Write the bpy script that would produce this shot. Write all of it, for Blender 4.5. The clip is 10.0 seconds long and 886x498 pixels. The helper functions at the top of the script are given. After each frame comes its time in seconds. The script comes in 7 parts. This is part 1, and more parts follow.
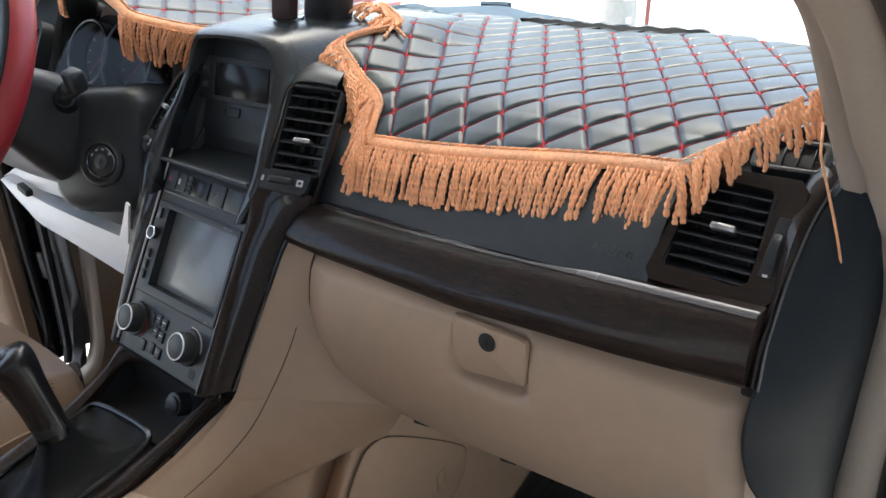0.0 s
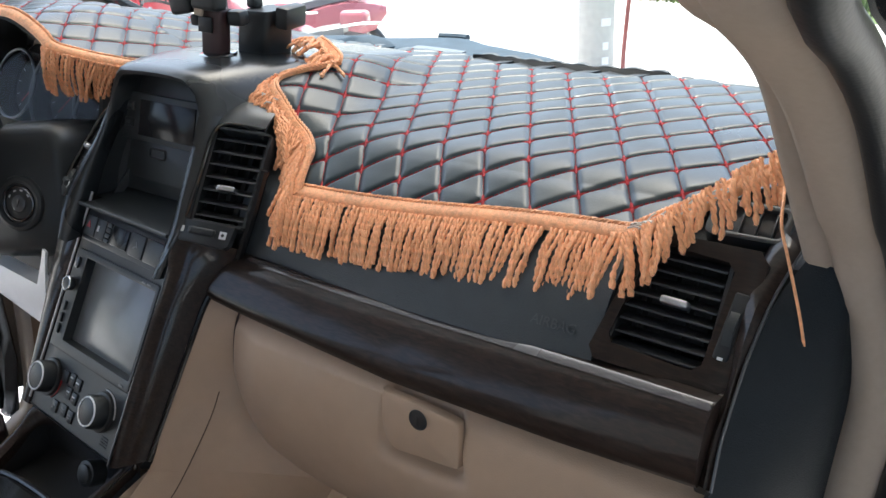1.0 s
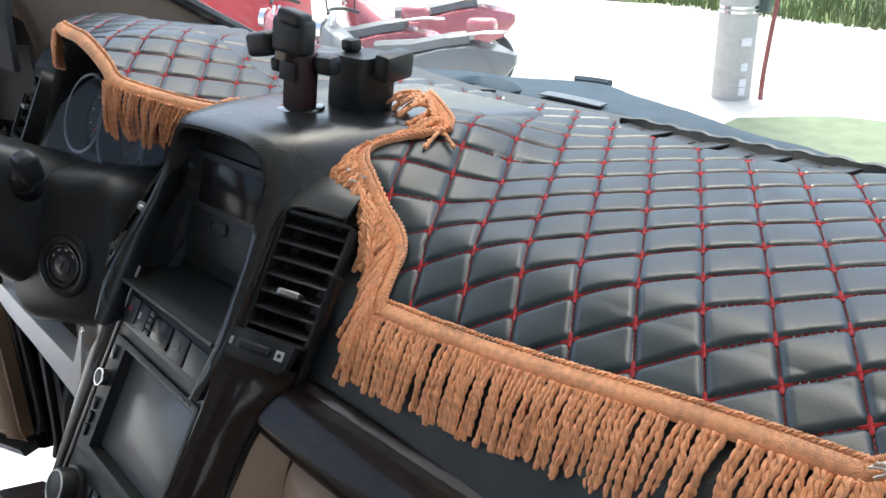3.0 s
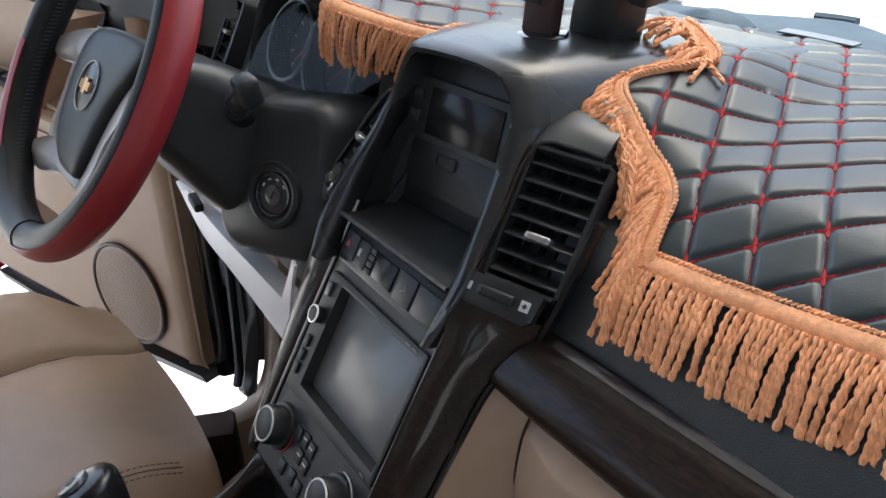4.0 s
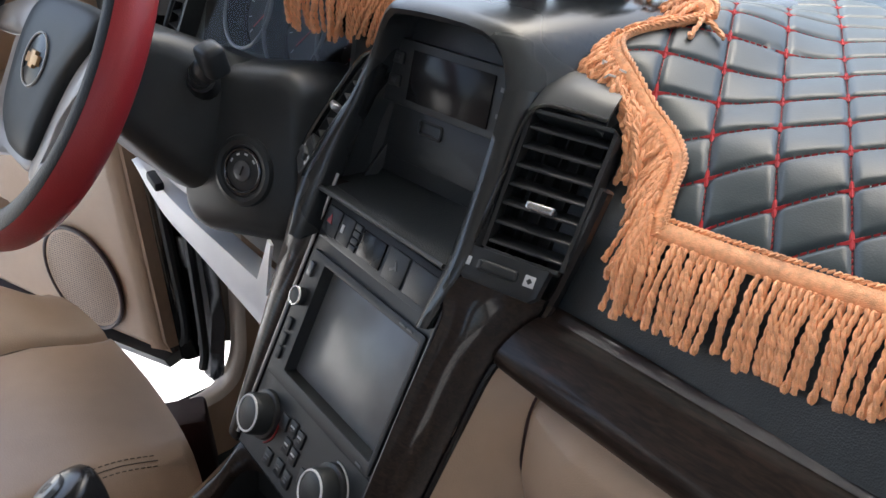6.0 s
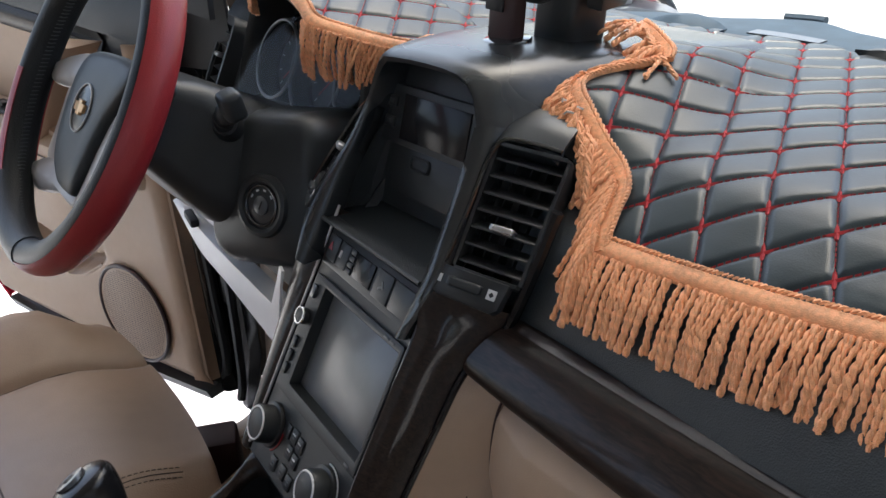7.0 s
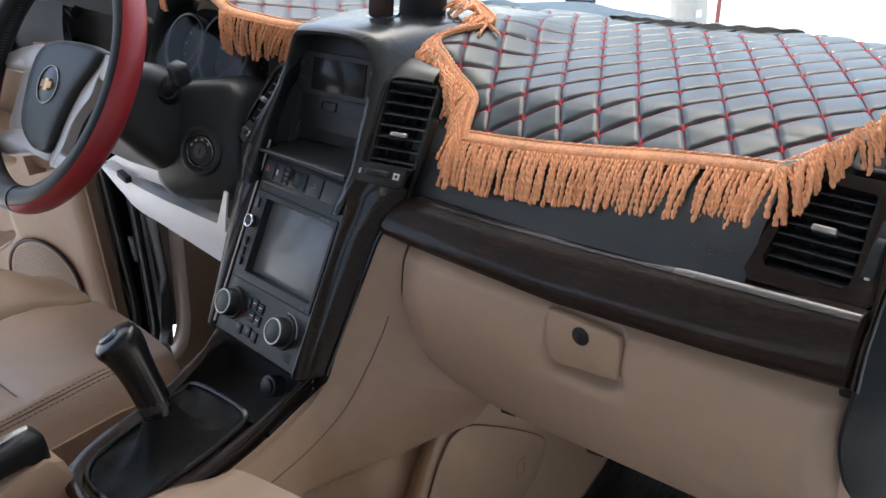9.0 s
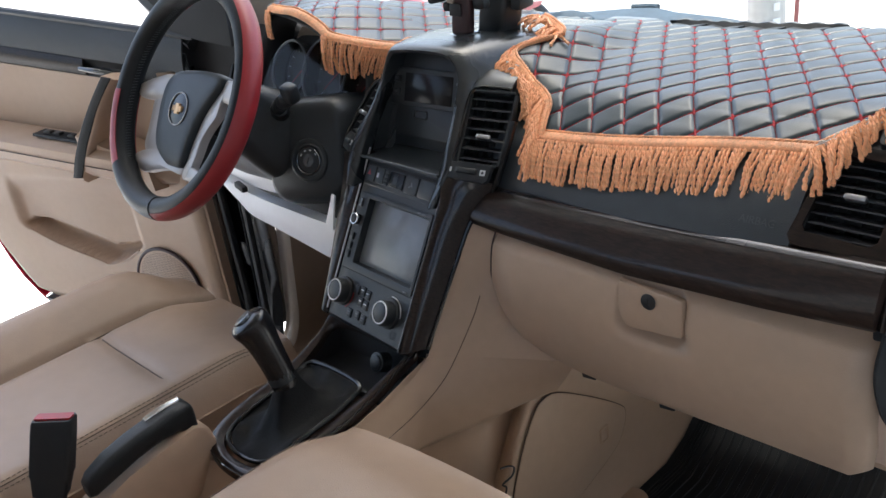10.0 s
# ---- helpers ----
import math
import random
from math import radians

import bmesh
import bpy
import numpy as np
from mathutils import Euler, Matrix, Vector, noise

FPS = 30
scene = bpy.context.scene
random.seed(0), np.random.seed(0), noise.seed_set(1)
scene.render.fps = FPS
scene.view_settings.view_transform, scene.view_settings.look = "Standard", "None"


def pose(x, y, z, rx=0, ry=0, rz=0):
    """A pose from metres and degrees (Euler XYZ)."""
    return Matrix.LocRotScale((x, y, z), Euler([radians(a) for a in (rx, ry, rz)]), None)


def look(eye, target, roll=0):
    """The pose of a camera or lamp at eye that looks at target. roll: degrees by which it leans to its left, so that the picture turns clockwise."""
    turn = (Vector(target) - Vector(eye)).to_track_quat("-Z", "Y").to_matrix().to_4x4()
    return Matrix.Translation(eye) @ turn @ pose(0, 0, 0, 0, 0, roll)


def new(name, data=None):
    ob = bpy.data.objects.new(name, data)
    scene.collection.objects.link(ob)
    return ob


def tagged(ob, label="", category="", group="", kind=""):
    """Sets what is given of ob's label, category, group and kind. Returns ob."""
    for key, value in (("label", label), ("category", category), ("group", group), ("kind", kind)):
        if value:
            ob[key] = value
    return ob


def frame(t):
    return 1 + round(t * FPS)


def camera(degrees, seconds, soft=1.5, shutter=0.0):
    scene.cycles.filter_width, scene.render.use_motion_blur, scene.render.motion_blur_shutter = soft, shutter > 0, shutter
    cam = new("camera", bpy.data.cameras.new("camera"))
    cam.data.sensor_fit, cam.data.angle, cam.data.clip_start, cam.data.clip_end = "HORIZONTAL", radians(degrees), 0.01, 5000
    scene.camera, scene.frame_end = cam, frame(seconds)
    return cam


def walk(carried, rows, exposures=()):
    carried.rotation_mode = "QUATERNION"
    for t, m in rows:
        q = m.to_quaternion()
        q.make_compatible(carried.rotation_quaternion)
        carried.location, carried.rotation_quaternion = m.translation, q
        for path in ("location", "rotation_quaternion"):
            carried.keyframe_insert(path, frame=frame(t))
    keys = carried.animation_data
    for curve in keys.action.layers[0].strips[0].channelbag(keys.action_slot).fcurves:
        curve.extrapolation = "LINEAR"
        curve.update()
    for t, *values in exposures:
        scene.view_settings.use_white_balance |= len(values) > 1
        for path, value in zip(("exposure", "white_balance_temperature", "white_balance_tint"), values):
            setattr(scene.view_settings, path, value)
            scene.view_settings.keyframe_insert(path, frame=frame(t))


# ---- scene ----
cam = camera(52.4, 10.0)
PATH = [
    (0, (0.869, -0.585, 1.393), (-0.276, 0.818, 0.545), -3.8),
    (0.5, (0.868, -0.57, 1.403), (-0.246, 0.88, 0.593), -2.7),
    (1, (0.85, -0.487, 1.393), (-0.27, 0.958, 0.582), -2.8),
    (1.5, (0.828, -0.412, 1.383), (-0.292, 1.029, 0.563), -3.0),
    (2, (0.821, -0.366, 1.373), (-0.301, 1.074, 0.556), -3.0),
    (2.5, (0.773, -0.316, 1.374), (-0.426, 1.029, 0.506), -2.9),
    (3, (0.684, -0.294, 1.398), (-0.622, 0.994, 0.601), -1.4),
    (3.2, (0.65, -0.298, 1.397), (-0.711, 0.942, 0.618), -1.1),
    (4.3, (0.561, -0.32, 1.353), (-0.93, 0.63, 0.418), -3.3),
    (4.5, (0.553, -0.312, 1.348), (-0.953, 0.605, 0.403), -3.8),
    (5, (0.543, -0.312, 1.346), (-0.961, 0.611, 0.405), -4.0),
    (5.5, (0.531, -0.317, 1.343), (-0.928, 0.662, 0.388), -4.0),
    (6, (0.525, -0.322, 1.354), (-0.845, 0.775, 0.394), -2.7),
    (6.2, (0.536, -0.317, 1.358), (-0.834, 0.788, 0.408), -2.7),
    (7.3, (0.665, -0.315, 1.362), (-0.86, 0.683, 0.538), -5.0),
    (7.5, (0.694, -0.346, 1.382), (-0.789, 0.689, 0.53), -5.8),
    (8, (0.806, -0.388, 1.387), (-0.696, 0.628, 0.543), -7.9),
    (8.5, (0.84, -0.498, 1.408), (-0.545, 0.677, 0.571), -6.9),
    (9, (0.854, -0.625, 1.409), (-0.385, 0.689, 0.55), -4.2),
    (9.5, (0.869, -0.695, 1.435), (-0.433, 0.55, 0.566), -6.8),
    (10, (0.953, -0.733, 1.447), (-0.424, 0.462, 0.625), -8.7),
]
EXPOSURES = [(0.0, 2.50, 6520, 3), (1.0, 2.36, 6450, 3), (2.5, 2.26, 6420, 3), (3.0, 1.98, 6420, 3), (3.2, 1.92, 6420, 3), (4.4, 2.32, 6620, 6), (6.1, 2.42, 6620, 6), (7.4, 1.83, 6600, 6), (8.1, 1.8, 6600, 6), (9.0, 2.3, 6500, 6), (10.0, 2.27, 6450, 5)]
walk(cam, [(t, look(eye, target, roll)) for t, eye, target, roll in PATH], EXPOSURES)

# ---- light ----
world = bpy.data.worlds.new("sky")
scene.world = world
world.use_nodes = True
wn = world.node_tree.nodes
sky = wn.new("ShaderNodeTexSky")
sky.sky_type = "NISHITA"
sky.sun_disc = False
sky.sun_elevation = radians(72)
sky.sun_rotation = radians(-35)
sky.air_density, sky.dust_density, sky.ozone_density = 0.8, 4.5, 0.6
wn["Background"].inputs["Strength"].default_value = 0.15
world.node_tree.links.new(sky.outputs[0], wn["Background"].inputs["Color"])
sun = new("sun", bpy.data.lights.new("sun", "SUN"))
sun.data.energy, sun.data.angle, sun.data.color = 2.0, radians(10), (1.0, 0.98, 0.95)
sun.matrix_world = look((0, 0, 0), (0.2, -0.28, -1.05))


# ---- materials ----
def surface(name, color, rough, metal=0.0, var=0.12, scale=60.0, bump=0.0, bscale=400.0, coat=0.0, sheen=0.0, spec=0.5, rvar=0.08):
    """A plain surface with two scales of colour variation, uneven gloss and fine relief."""
    m = bpy.data.materials.new(name)
    m.use_nodes = True
    nt = m.node_tree
    n, ln = nt.nodes, nt.links.new
    b = n["Principled BSDF"]
    b.inputs["Metallic"].default_value = metal
    b.inputs["Coat Weight"].default_value = coat
    b.inputs["Coat Roughness"].default_value = 0.08
    b.inputs["Sheen Weight"].default_value = sheen
    b.inputs["Specular IOR Level"].default_value = spec
    tc = n.new("ShaderNodeTexCoord")
    a1 = n.new("ShaderNodeTexNoise")
    a1.inputs["Scale"].default_value, a1.inputs["Detail"].default_value = scale, 6
    a2 = n.new("ShaderNodeTexNoise")
    a2.inputs["Scale"].default_value, a2.inputs["Detail"].default_value = scale / 12, 3
    for a in (a1, a2):
        ln(tc.outputs["Object"], a.inputs["Vector"])
    add = n.new("ShaderNodeMath")
    add.operation = "ADD"
    ln(a1.outputs["Fac"], add.inputs[0])
    ln(a2.outputs["Fac"], add.inputs[1])
    ramp = n.new("ShaderNodeMapRange")
    ramp.inputs["From Min"].default_value, ramp.inputs["From Max"].default_value = 0.6, 1.4
    ramp.inputs["To Min"].default_value, ramp.inputs["To Max"].default_value = 1 - var, 1 + var
    ln(add.outputs[0], ramp.inputs["Value"])
    mul = n.new("ShaderNodeVectorMath")
    mul.operation = "SCALE"
    mul.inputs[0].default_value = color
    ln(ramp.outputs[0], mul.inputs["Scale"])
    ln(mul.outputs[0], b.inputs["Base Color"])
    rr = n.new("ShaderNodeMapRange")
    rr.inputs["From Min"].default_value, rr.inputs["From Max"].default_value = 0.3, 0.7
    rr.inputs["To Min"].default_value, rr.inputs["To Max"].default_value = max(0.02, rough - rvar), min(1, rough + rvar)
    ln(a2.outputs["Fac"], rr.inputs["Value"])
    ln(rr.outputs[0], b.inputs["Roughness"])
    if bump:
        g = n.new("ShaderNodeTexVoronoi")
        g.inputs["Scale"].default_value = bscale
        ln(tc.outputs["Object"], g.inputs["Vector"])
        bp = n.new("ShaderNodeBump")
        bp.inputs["Strength"].default_value, bp.inputs["Distance"].default_value = bump, 0.0006
        ln(g.outputs["Distance"], bp.inputs["Height"])
        ln(bp.outputs[0], b.inputs["Normal"])
    return m


def wood(name, coat=0.38, gain=1.0):
    """Dark lacquered wood print: long brown streaks under a gloss coat."""
    m = surface(name, (0.02, 0.012, 0.009), 0.36, coat=coat, rvar=0.03, spec=0.12)
    n, ln = m.node_tree.nodes, m.node_tree.links.new
    b = n["Principled BSDF"]
    tc = n.new("ShaderNodeTexCoord")
    mp = n.new("ShaderNodeMapping")
    mp.inputs["Scale"].default_value = (9, 60, 60)
    wv = n.new("ShaderNodeTexNoise")
    wv.inputs["Scale"].default_value, wv.inputs["Detail"].default_value, wv.inputs["Distortion"].default_value = 5, 8, 1.2
    cr = n.new("ShaderNodeValToRGB")
    cr.color_ramp.elements[0].position, cr.color_ramp.elements[0].color = 0.35, (0.012 * gain, 0.0085 * gain, 0.0075 * gain, 1)
    cr.color_ramp.elements[1].position, cr.color_ramp.elements[1].color = 0.7, (0.029 * gain, 0.0185 * gain, 0.0145 * gain, 1)
    ln(tc.outputs["Object"], mp.inputs["Vector"])
    ln(mp.outputs[0], wv.inputs["Vector"])
    ln(wv.outputs["Fac"], cr.inputs[0])
    ln(cr.outputs[0], b.inputs["Base Color"])
    return m


def glass(name, tint=(1, 1, 1), gloss=0.06, rough=0.02, edge=0.2):
    m = bpy.data.materials.new(name)
    m.use_nodes = True
    n, ln = m.node_tree.nodes, m.node_tree.links.new
    t, g, x = n.new("ShaderNodeBsdfTransparent"), n.new("ShaderNodeBsdfGlossy"), n.new("ShaderNodeMixShader")
    t.inputs[0].default_value = (*tint, 1)
    g.inputs["Roughness"].default_value = rough
    w, f = n.new("ShaderNodeLayerWeight"), n.new("ShaderNodeMapRange")
    w.inputs[0].default_value = 0.25
    f.inputs["To Min"].default_value, f.inputs["To Max"].default_value = gloss, edge
    ln(w.outputs["Facing"], f.inputs["Value"])
    ln(f.outputs[0], x.inputs[0])
    ln(t.outputs[0], x.inputs[1])
    ln(g.outputs[0], x.inputs[2])
    ln(x.outputs[0], n["Material Output"].inputs[0])
    return m


M_BEIGE = surface("beige_plastic", (0.405, 0.285, 0.200), 0.5, var=0.05, bump=0.25, bscale=900)
M_BEIGE_LEATHER = surface("beige_leather", (0.285, 0.196, 0.136), 0.42, var=0.08, scale=40, bump=0.35, bscale=700)
M_BEIGE_LIT = surface("lit_beige_plastic", (0.58, 0.51, 0.45), 0.5, var=0.05, bump=0.15, bscale=900)
M_PILLAR = surface("pillar_fabric", (0.36, 0.29, 0.235), 0.8, var=0.06, scale=200, bump=0.2, bscale=1500, spec=0.2)
M_DASH = surface("dash_black", (0.024, 0.029, 0.033), 0.5, var=0.15, bump=0.45, bscale=900)
M_BLACK = surface("black_plastic", (0.025, 0.028, 0.030), 0.42, var=0.15, bump=0.15, bscale=900, spec=0.35)
M_PANEL = surface("stack_panel", (0.028, 0.030, 0.032), 0.40, var=0.12, bump=0.10, bscale=1200, spec=0.32)
M_HOOD = surface("hood_black", (0.017, 0.0195, 0.0215), 0.25, var=0.15, bump=0.10, bscale=900, spec=0.6)
M_KNOB = surface("knob_black", (0.009, 0.009, 0.010), 0.24, var=0.1, spec=0.4)
M_SEAM = surface("seam_brown", (0.085, 0.060, 0.045), 0.7, var=0.15)
M_GLOSS = surface("gloss_black", (0.012, 0.0125, 0.0135), 0.12, var=0.1, coat=0.6)
M_DARK = surface("void_black", (0.014, 0.0145, 0.0155), 0.7, var=0.1)
M_CAP = surface("blue_black_cap", (0.0085, 0.0125, 0.0165), 0.6, var=0.12, bump=0.4, bscale=900, spec=0.28)
M_WOOD = wood("dark_wood")
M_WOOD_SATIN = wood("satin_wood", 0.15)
M_WOOD_TRIM = wood("trim_wood", 0.26, 1.15)
M_LIP_SHEEN = surface("lip_sheen", (0.060, 0.054, 0.058), 0.22, metal=0.3, var=0.1, coat=0.5)

M_SHOULDER = surface("shoulder_grey", (0.040, 0.043, 0.047), 0.30, metal=0.3, var=0.06, spec=0.5)
M_TAB = surface("tab_metal", (0.46, 0.46, 0.475), 0.30, metal=0.9, var=0.05)
M_SLAT = surface("slat_grey", (0.027, 0.029, 0.031), 0.38, var=0.1, spec=0.4)
M_CHROME = surface("chrome", (0.72, 0.72, 0.74), 0.16, metal=1.0, var=0.04)
M_SILVER = surface("silver_paint", (0.46, 0.43, 0.41), 0.38, metal=0.25, var=0.04)
M_GREY = surface("grey_metallic", (0.085, 0.09, 0.098), 0.34, metal=0.5, var=0.06, coat=0.3)
M_WHITE = surface("white_plastic", (0.72, 0.72, 0.74), 0.45, var=0.03)
M_PRINT = surface("white_print", (0.55, 0.56, 0.58), 0.5, var=0.03)
M_EMBOSS = surface("emboss_print", (0.048, 0.052, 0.056), 0.5, var=0.3, scale=300)
M_PRINT_DIM = surface("grey_print", (0.10, 0.105, 0.11), 0.5, var=0.03)
M_REDPRINT = surface("red_print", (0.30, 0.015, 0.02), 0.4, var=0.05)
M_RED_LEATHER = surface("red_leather", (0.30, 0.022, 0.028), 0.38, var=0.1, scale=30, bump=0.3, bscale=800)
M_BLK_LEATHER = surface("black_leather", (0.013, 0.0145, 0.0155), 0.45, var=0.15, bump=0.4, bscale=600, spec=0.28)
M_QUILT = surface("quilt_leather", (0.0095, 0.022, 0.029), 0.35, var=0.12, scale=50, bump=0.10, bscale=900, spec=0.56)
M_THREAD = surface("red_thread", (0.42, 0.018, 0.022), 0.7, var=0.15, scale=300)
M_YARN = surface("orange_yarn", (0.87, 0.405, 0.195), 0.60, var=0.38, scale=260, bump=0.5, bscale=1400, sheen=0.15)
M_YARN_WHITE = surface("frayed_white_yarn", (0.72, 0.66, 0.6), 0.8, var=0.1)
M_SCREEN = surface("grey_screen", (0.17, 0.175, 0.18), 0.3, var=0.25, scale=25, coat=0.15)
M_DISPLAY = surface("info_display", (0.014, 0.014, 0.015), 0.16, var=0.1, spec=0.14, rvar=0.02)
M_CLOCK = surface("clock_window", (0.010, 0.010, 0.011), 0.28, var=0.1, spec=0.2)
M_RUBBER = surface("rubber", (0.014, 0.016, 0.018), 0.45, var=0.15, bump=0.15)
M_CARPET = surface("dark_carpet", (0.022, 0.024, 0.024), 0.95, var=0.3, scale=300, bump=0.8, bscale=1500, spec=0.1)
M_PAINT = surface("red_car_paint", (0.48, 0.01, 0.035), 0.25, var=0.03, coat=0.8)
M_BADGE = surface("gold_badge", (0.55, 0.33, 0.16), 0.3, metal=0.8, var=0.05)
M_MAROON = surface("maroon_plastic", (0.035, 0.013, 0.014), 0.5, var=0.15)
M_COWL = surface("cowl_blue_black", (0.030, 0.052, 0.078), 0.6, var=0.35, scale=30, spec=0.2)
M_HEAD = surface("roof_lining", (0.45, 0.42, 0.38), 0.9, var=0.05, scale=150, spec=0.1)
M_LENS = glass("clear_lens", (0.9, 0.92, 0.93), 0.008, edge=0.02)
M_CLUSTER = glass("cluster_lens", (0.93, 0.94, 0.95), 0.012, edge=0.035)
M_SMOKE = surface("smoked_metal", (0.10, 0.10, 0.105), 0.22, metal=0.9, var=0.1)
M_GAITER = surface("gaiter_leather", (0.007, 0.0075, 0.008), 0.62, var=0.15, bump=0.5, bscale=500, spec=0.15)
M_WIND = glass("windscreen_glass", (0.93, 0.96, 0.95), 0.05)


# ---- mesh helpers ----
def mesh_of(verts, faces):
    bm = bmesh.new()
    vs = [bm.verts.new(v) for v in verts]
    for f in faces:
        if len(set(f)) > 2:
            bm.faces.new([vs[i] for i in f])
    return bm


def loft(rings, closed=True, caps=True, loop=False):
    """Skin over rings of equally many points."""
    k = len(rings[0])
    verts = [p for r in rings for p in r]
    faces = []
    last = len(rings) if loop else len(rings) - 1
    for i in range(last):
        a, b = i * k, ((i + 1) % len(rings)) * k
        for j in range(k if closed else k - 1):
            j2 = (j + 1) % k
            faces.append((a + j, a + j2, b + j2, b + j))
    if caps and closed and not loop:
        faces.append(tuple(range(k))[::-1])
        faces.append(tuple((len(rings) - 1) * k + j for j in range(k)))
    bm = mesh_of(verts, faces)
    bmesh.ops.recalc_face_normals(bm, faces=bm.faces[:])
    return bm


def tube(pts, r, n=8, loop=False, flat=1.0):
    """A round bar along points; r may be one radius or one a point."""
    pts = [Vector(p) for p in pts]
    rs = r if isinstance(r, (list, tuple)) else [r] * len(pts)
    rings, up = [], None
    for i, p in enumerate(pts):
        if loop:
            d = pts[(i + 1) % len(pts)] - pts[i - 1]
        else:
            d = pts[min(i + 1, len(pts) - 1)] - pts[max(i - 1, 0)]
        d.normalize()
        if up is None:
            up = d.orthogonal().normalized()
        up = (up - d * up.dot(d)).normalized()
        side = d.cross(up)
        rings.append([p + rs[i] * (math.cos(a) * up * flat + math.sin(a) * side) for a in (2 * math.pi * j / n for j in range(n))])
    return loft(rings, loop=loop)


def axes(o, u, v):
    """A pose whose x runs along u, whose y lies towards v and whose z is out of that plane."""
    u = Vector(u).normalized()
    v = Vector(v)
    v = (v - u * v.dot(u)).normalized()
    w = u.cross(v)
    m = Matrix((u, v, w)).transposed().to_4x4()
    m.translation = Vector(o)
    return m


def rbox(w, h, d, bev=0.002, m=None, seg=2):
    """A box with rounded edges, centred, in the pose m."""
    bm = bmesh.new()
    bmesh.ops.create_cube(bm, size=1.0)
    bmesh.ops.scale(bm, vec=(w, h, d), verts=bm.verts[:])
    if bev:
        bmesh.ops.bevel(bm, geom=bm.edges[:], offset=min(bev, 0.49 * min(w, h, d)), segments=seg, affect="EDGES", profile=0.5)
    if m is not None:
        bm.transform(m)
    return bm


def rrect(w, h, r, n=4, cx=0.0, cy=0.0):
    out = []
    for qx, qy, a0 in ((1, 1, 0), (-1, 1, 90), (-1, -1, 180), (1, -1, 270)):
        for i in range(n + 1):
            a = radians(a0 + 90 * i / n)
            out.append((cx + qx * (w / 2 - r) + r * math.cos(a), cy + qy * (h / 2 - r) + r * math.sin(a)))
    return out


def plate(outline, m, d0, d1, bev=0.0015):
    """A plate of that outline from depth d0 to d1 along the pose's z, its front edge rounded."""
    cx = sum(p[0] for p in outline) / len(outline)
    cy = sum(p[1] for p in outline) / len(outline)

    def ring(z, s):
        out = []
        for x, y in outline:
            l = math.hypot(x - cx, y - cy) or 1
            k = max(0.05, (l - s) / l)
            out.append(m @ Vector((cx + (x - cx) * k, cy + (y - cy) * k, z)))
        return out

    sgn = 1 if d1 > d0 else -1
    b = min(bev, abs(d1 - d0) * 0.9)
    return loft([ring(d0, 0), ring(d1 - sgn * b, 0), ring(d1 - sgn * b * 0.3, b * 0.35), ring(d1, b)])


def bezel(outer, inner, m, d0, d1):
    """A frame between two outlines of equally many points."""
    k = len(outer)
    P = lambda o, z: [m @ Vector((x, y, z)) for x, y in o]
    mid = [((a[0] + b[0]) / 2, (a[1] + b[1]) / 2) for a, b in zip(outer, inner)]
    rings = [P(outer, d0), P(outer, d1 - 0.0008), P(mid, d1), P(inner, d1 - 0.0008), P(inner, d0)]
    return loft(rings, loop=True)


def disc(r, m, d0, d1, n=28, bev=0.001):
    return plate([(r * math.cos(2 * math.pi * i / n), r * math.sin(2 * math.pi * i / n)) for i in range(n)], m, d0, d1, bev)


def ringbar(r, t, m, z=0.0, n=40, k=8):
    rings = []
    for i in range(n):
        a = 2 * math.pi * i / n
        c = Vector((math.cos(a), math.sin(a), 0))
        rings.append([m @ (c * (r + t * math.cos(q)) + Vector((0, 0, z + t * math.sin(q)))) for q in (2 * math.pi * j / k for j in range(k))])
    return loft(rings, loop=True)


def patch(rows, thick=0.004, inward=None):
    """A sheet through rows of points, given thickness on the side away from its normal."""
    a, b = len(rows), len(rows[0])
    verts = [Vector(p) for r in rows for p in r]
    faces = [(i * b + j, i * b + j + 1, (i + 1) * b + j + 1, (i + 1) * b + j) for i in range(a - 1) for j in range(b - 1)]
    bm = mesh_of(verts, faces)
    bmesh.ops.recalc_face_normals(bm, faces=bm.faces[:])
    if thick:
        if inward is not None:
            bm.normal_update()
            s = sum((f.normal * f.calc_area() for f in bm.faces), Vector())
            if s.dot(Vector(inward)) > 0:
                bmesh.ops.reverse_faces(bm, faces=bm.faces[:])
        bmesh.ops.solidify(bm, geom=bm.faces[:], thickness=thick)
        bmesh.ops.recalc_face_normals(bm, faces=bm.faces[:])
    return bm


def curve(knots, n, closed=False):
    """n points of a smooth line through the knots."""
    k = [Vector(p) for p in knots]
    out = []
    cnt = len(k) if closed else len(k) - 1
    for s in range(n):
        t = s / (n if closed else n - 1) * cnt
        i = min(int(t), cnt - 1)
        f = t - i
        if closed:
            p0, p1, p2, p3 = k[(i - 1) % len(k)], k[i % len(k)], k[(i + 1) % len(k)], k[(i + 2) % len(k)]
        else:
            p1, p2 = k[i], k[i + 1]
            p0 = k[i - 1] if i else p1 * 2 - p2
            p3 = k[i + 2] if i + 2 < len(k) else p2 * 2 - p1
        out.append(0.5 * (2 * p1 + (p2 - p0) * f + (2 * p0 - 5 * p1 + 4 * p2 - p3) * f * f + (3 * p1 - p0 - 3 * p2 + p3) * f ** 3))
    return out


def lerp_table(tab, x):
    xs = [a for a, _ in tab]
    return float(np.interp(x, xs, [b for _, b in tab]))


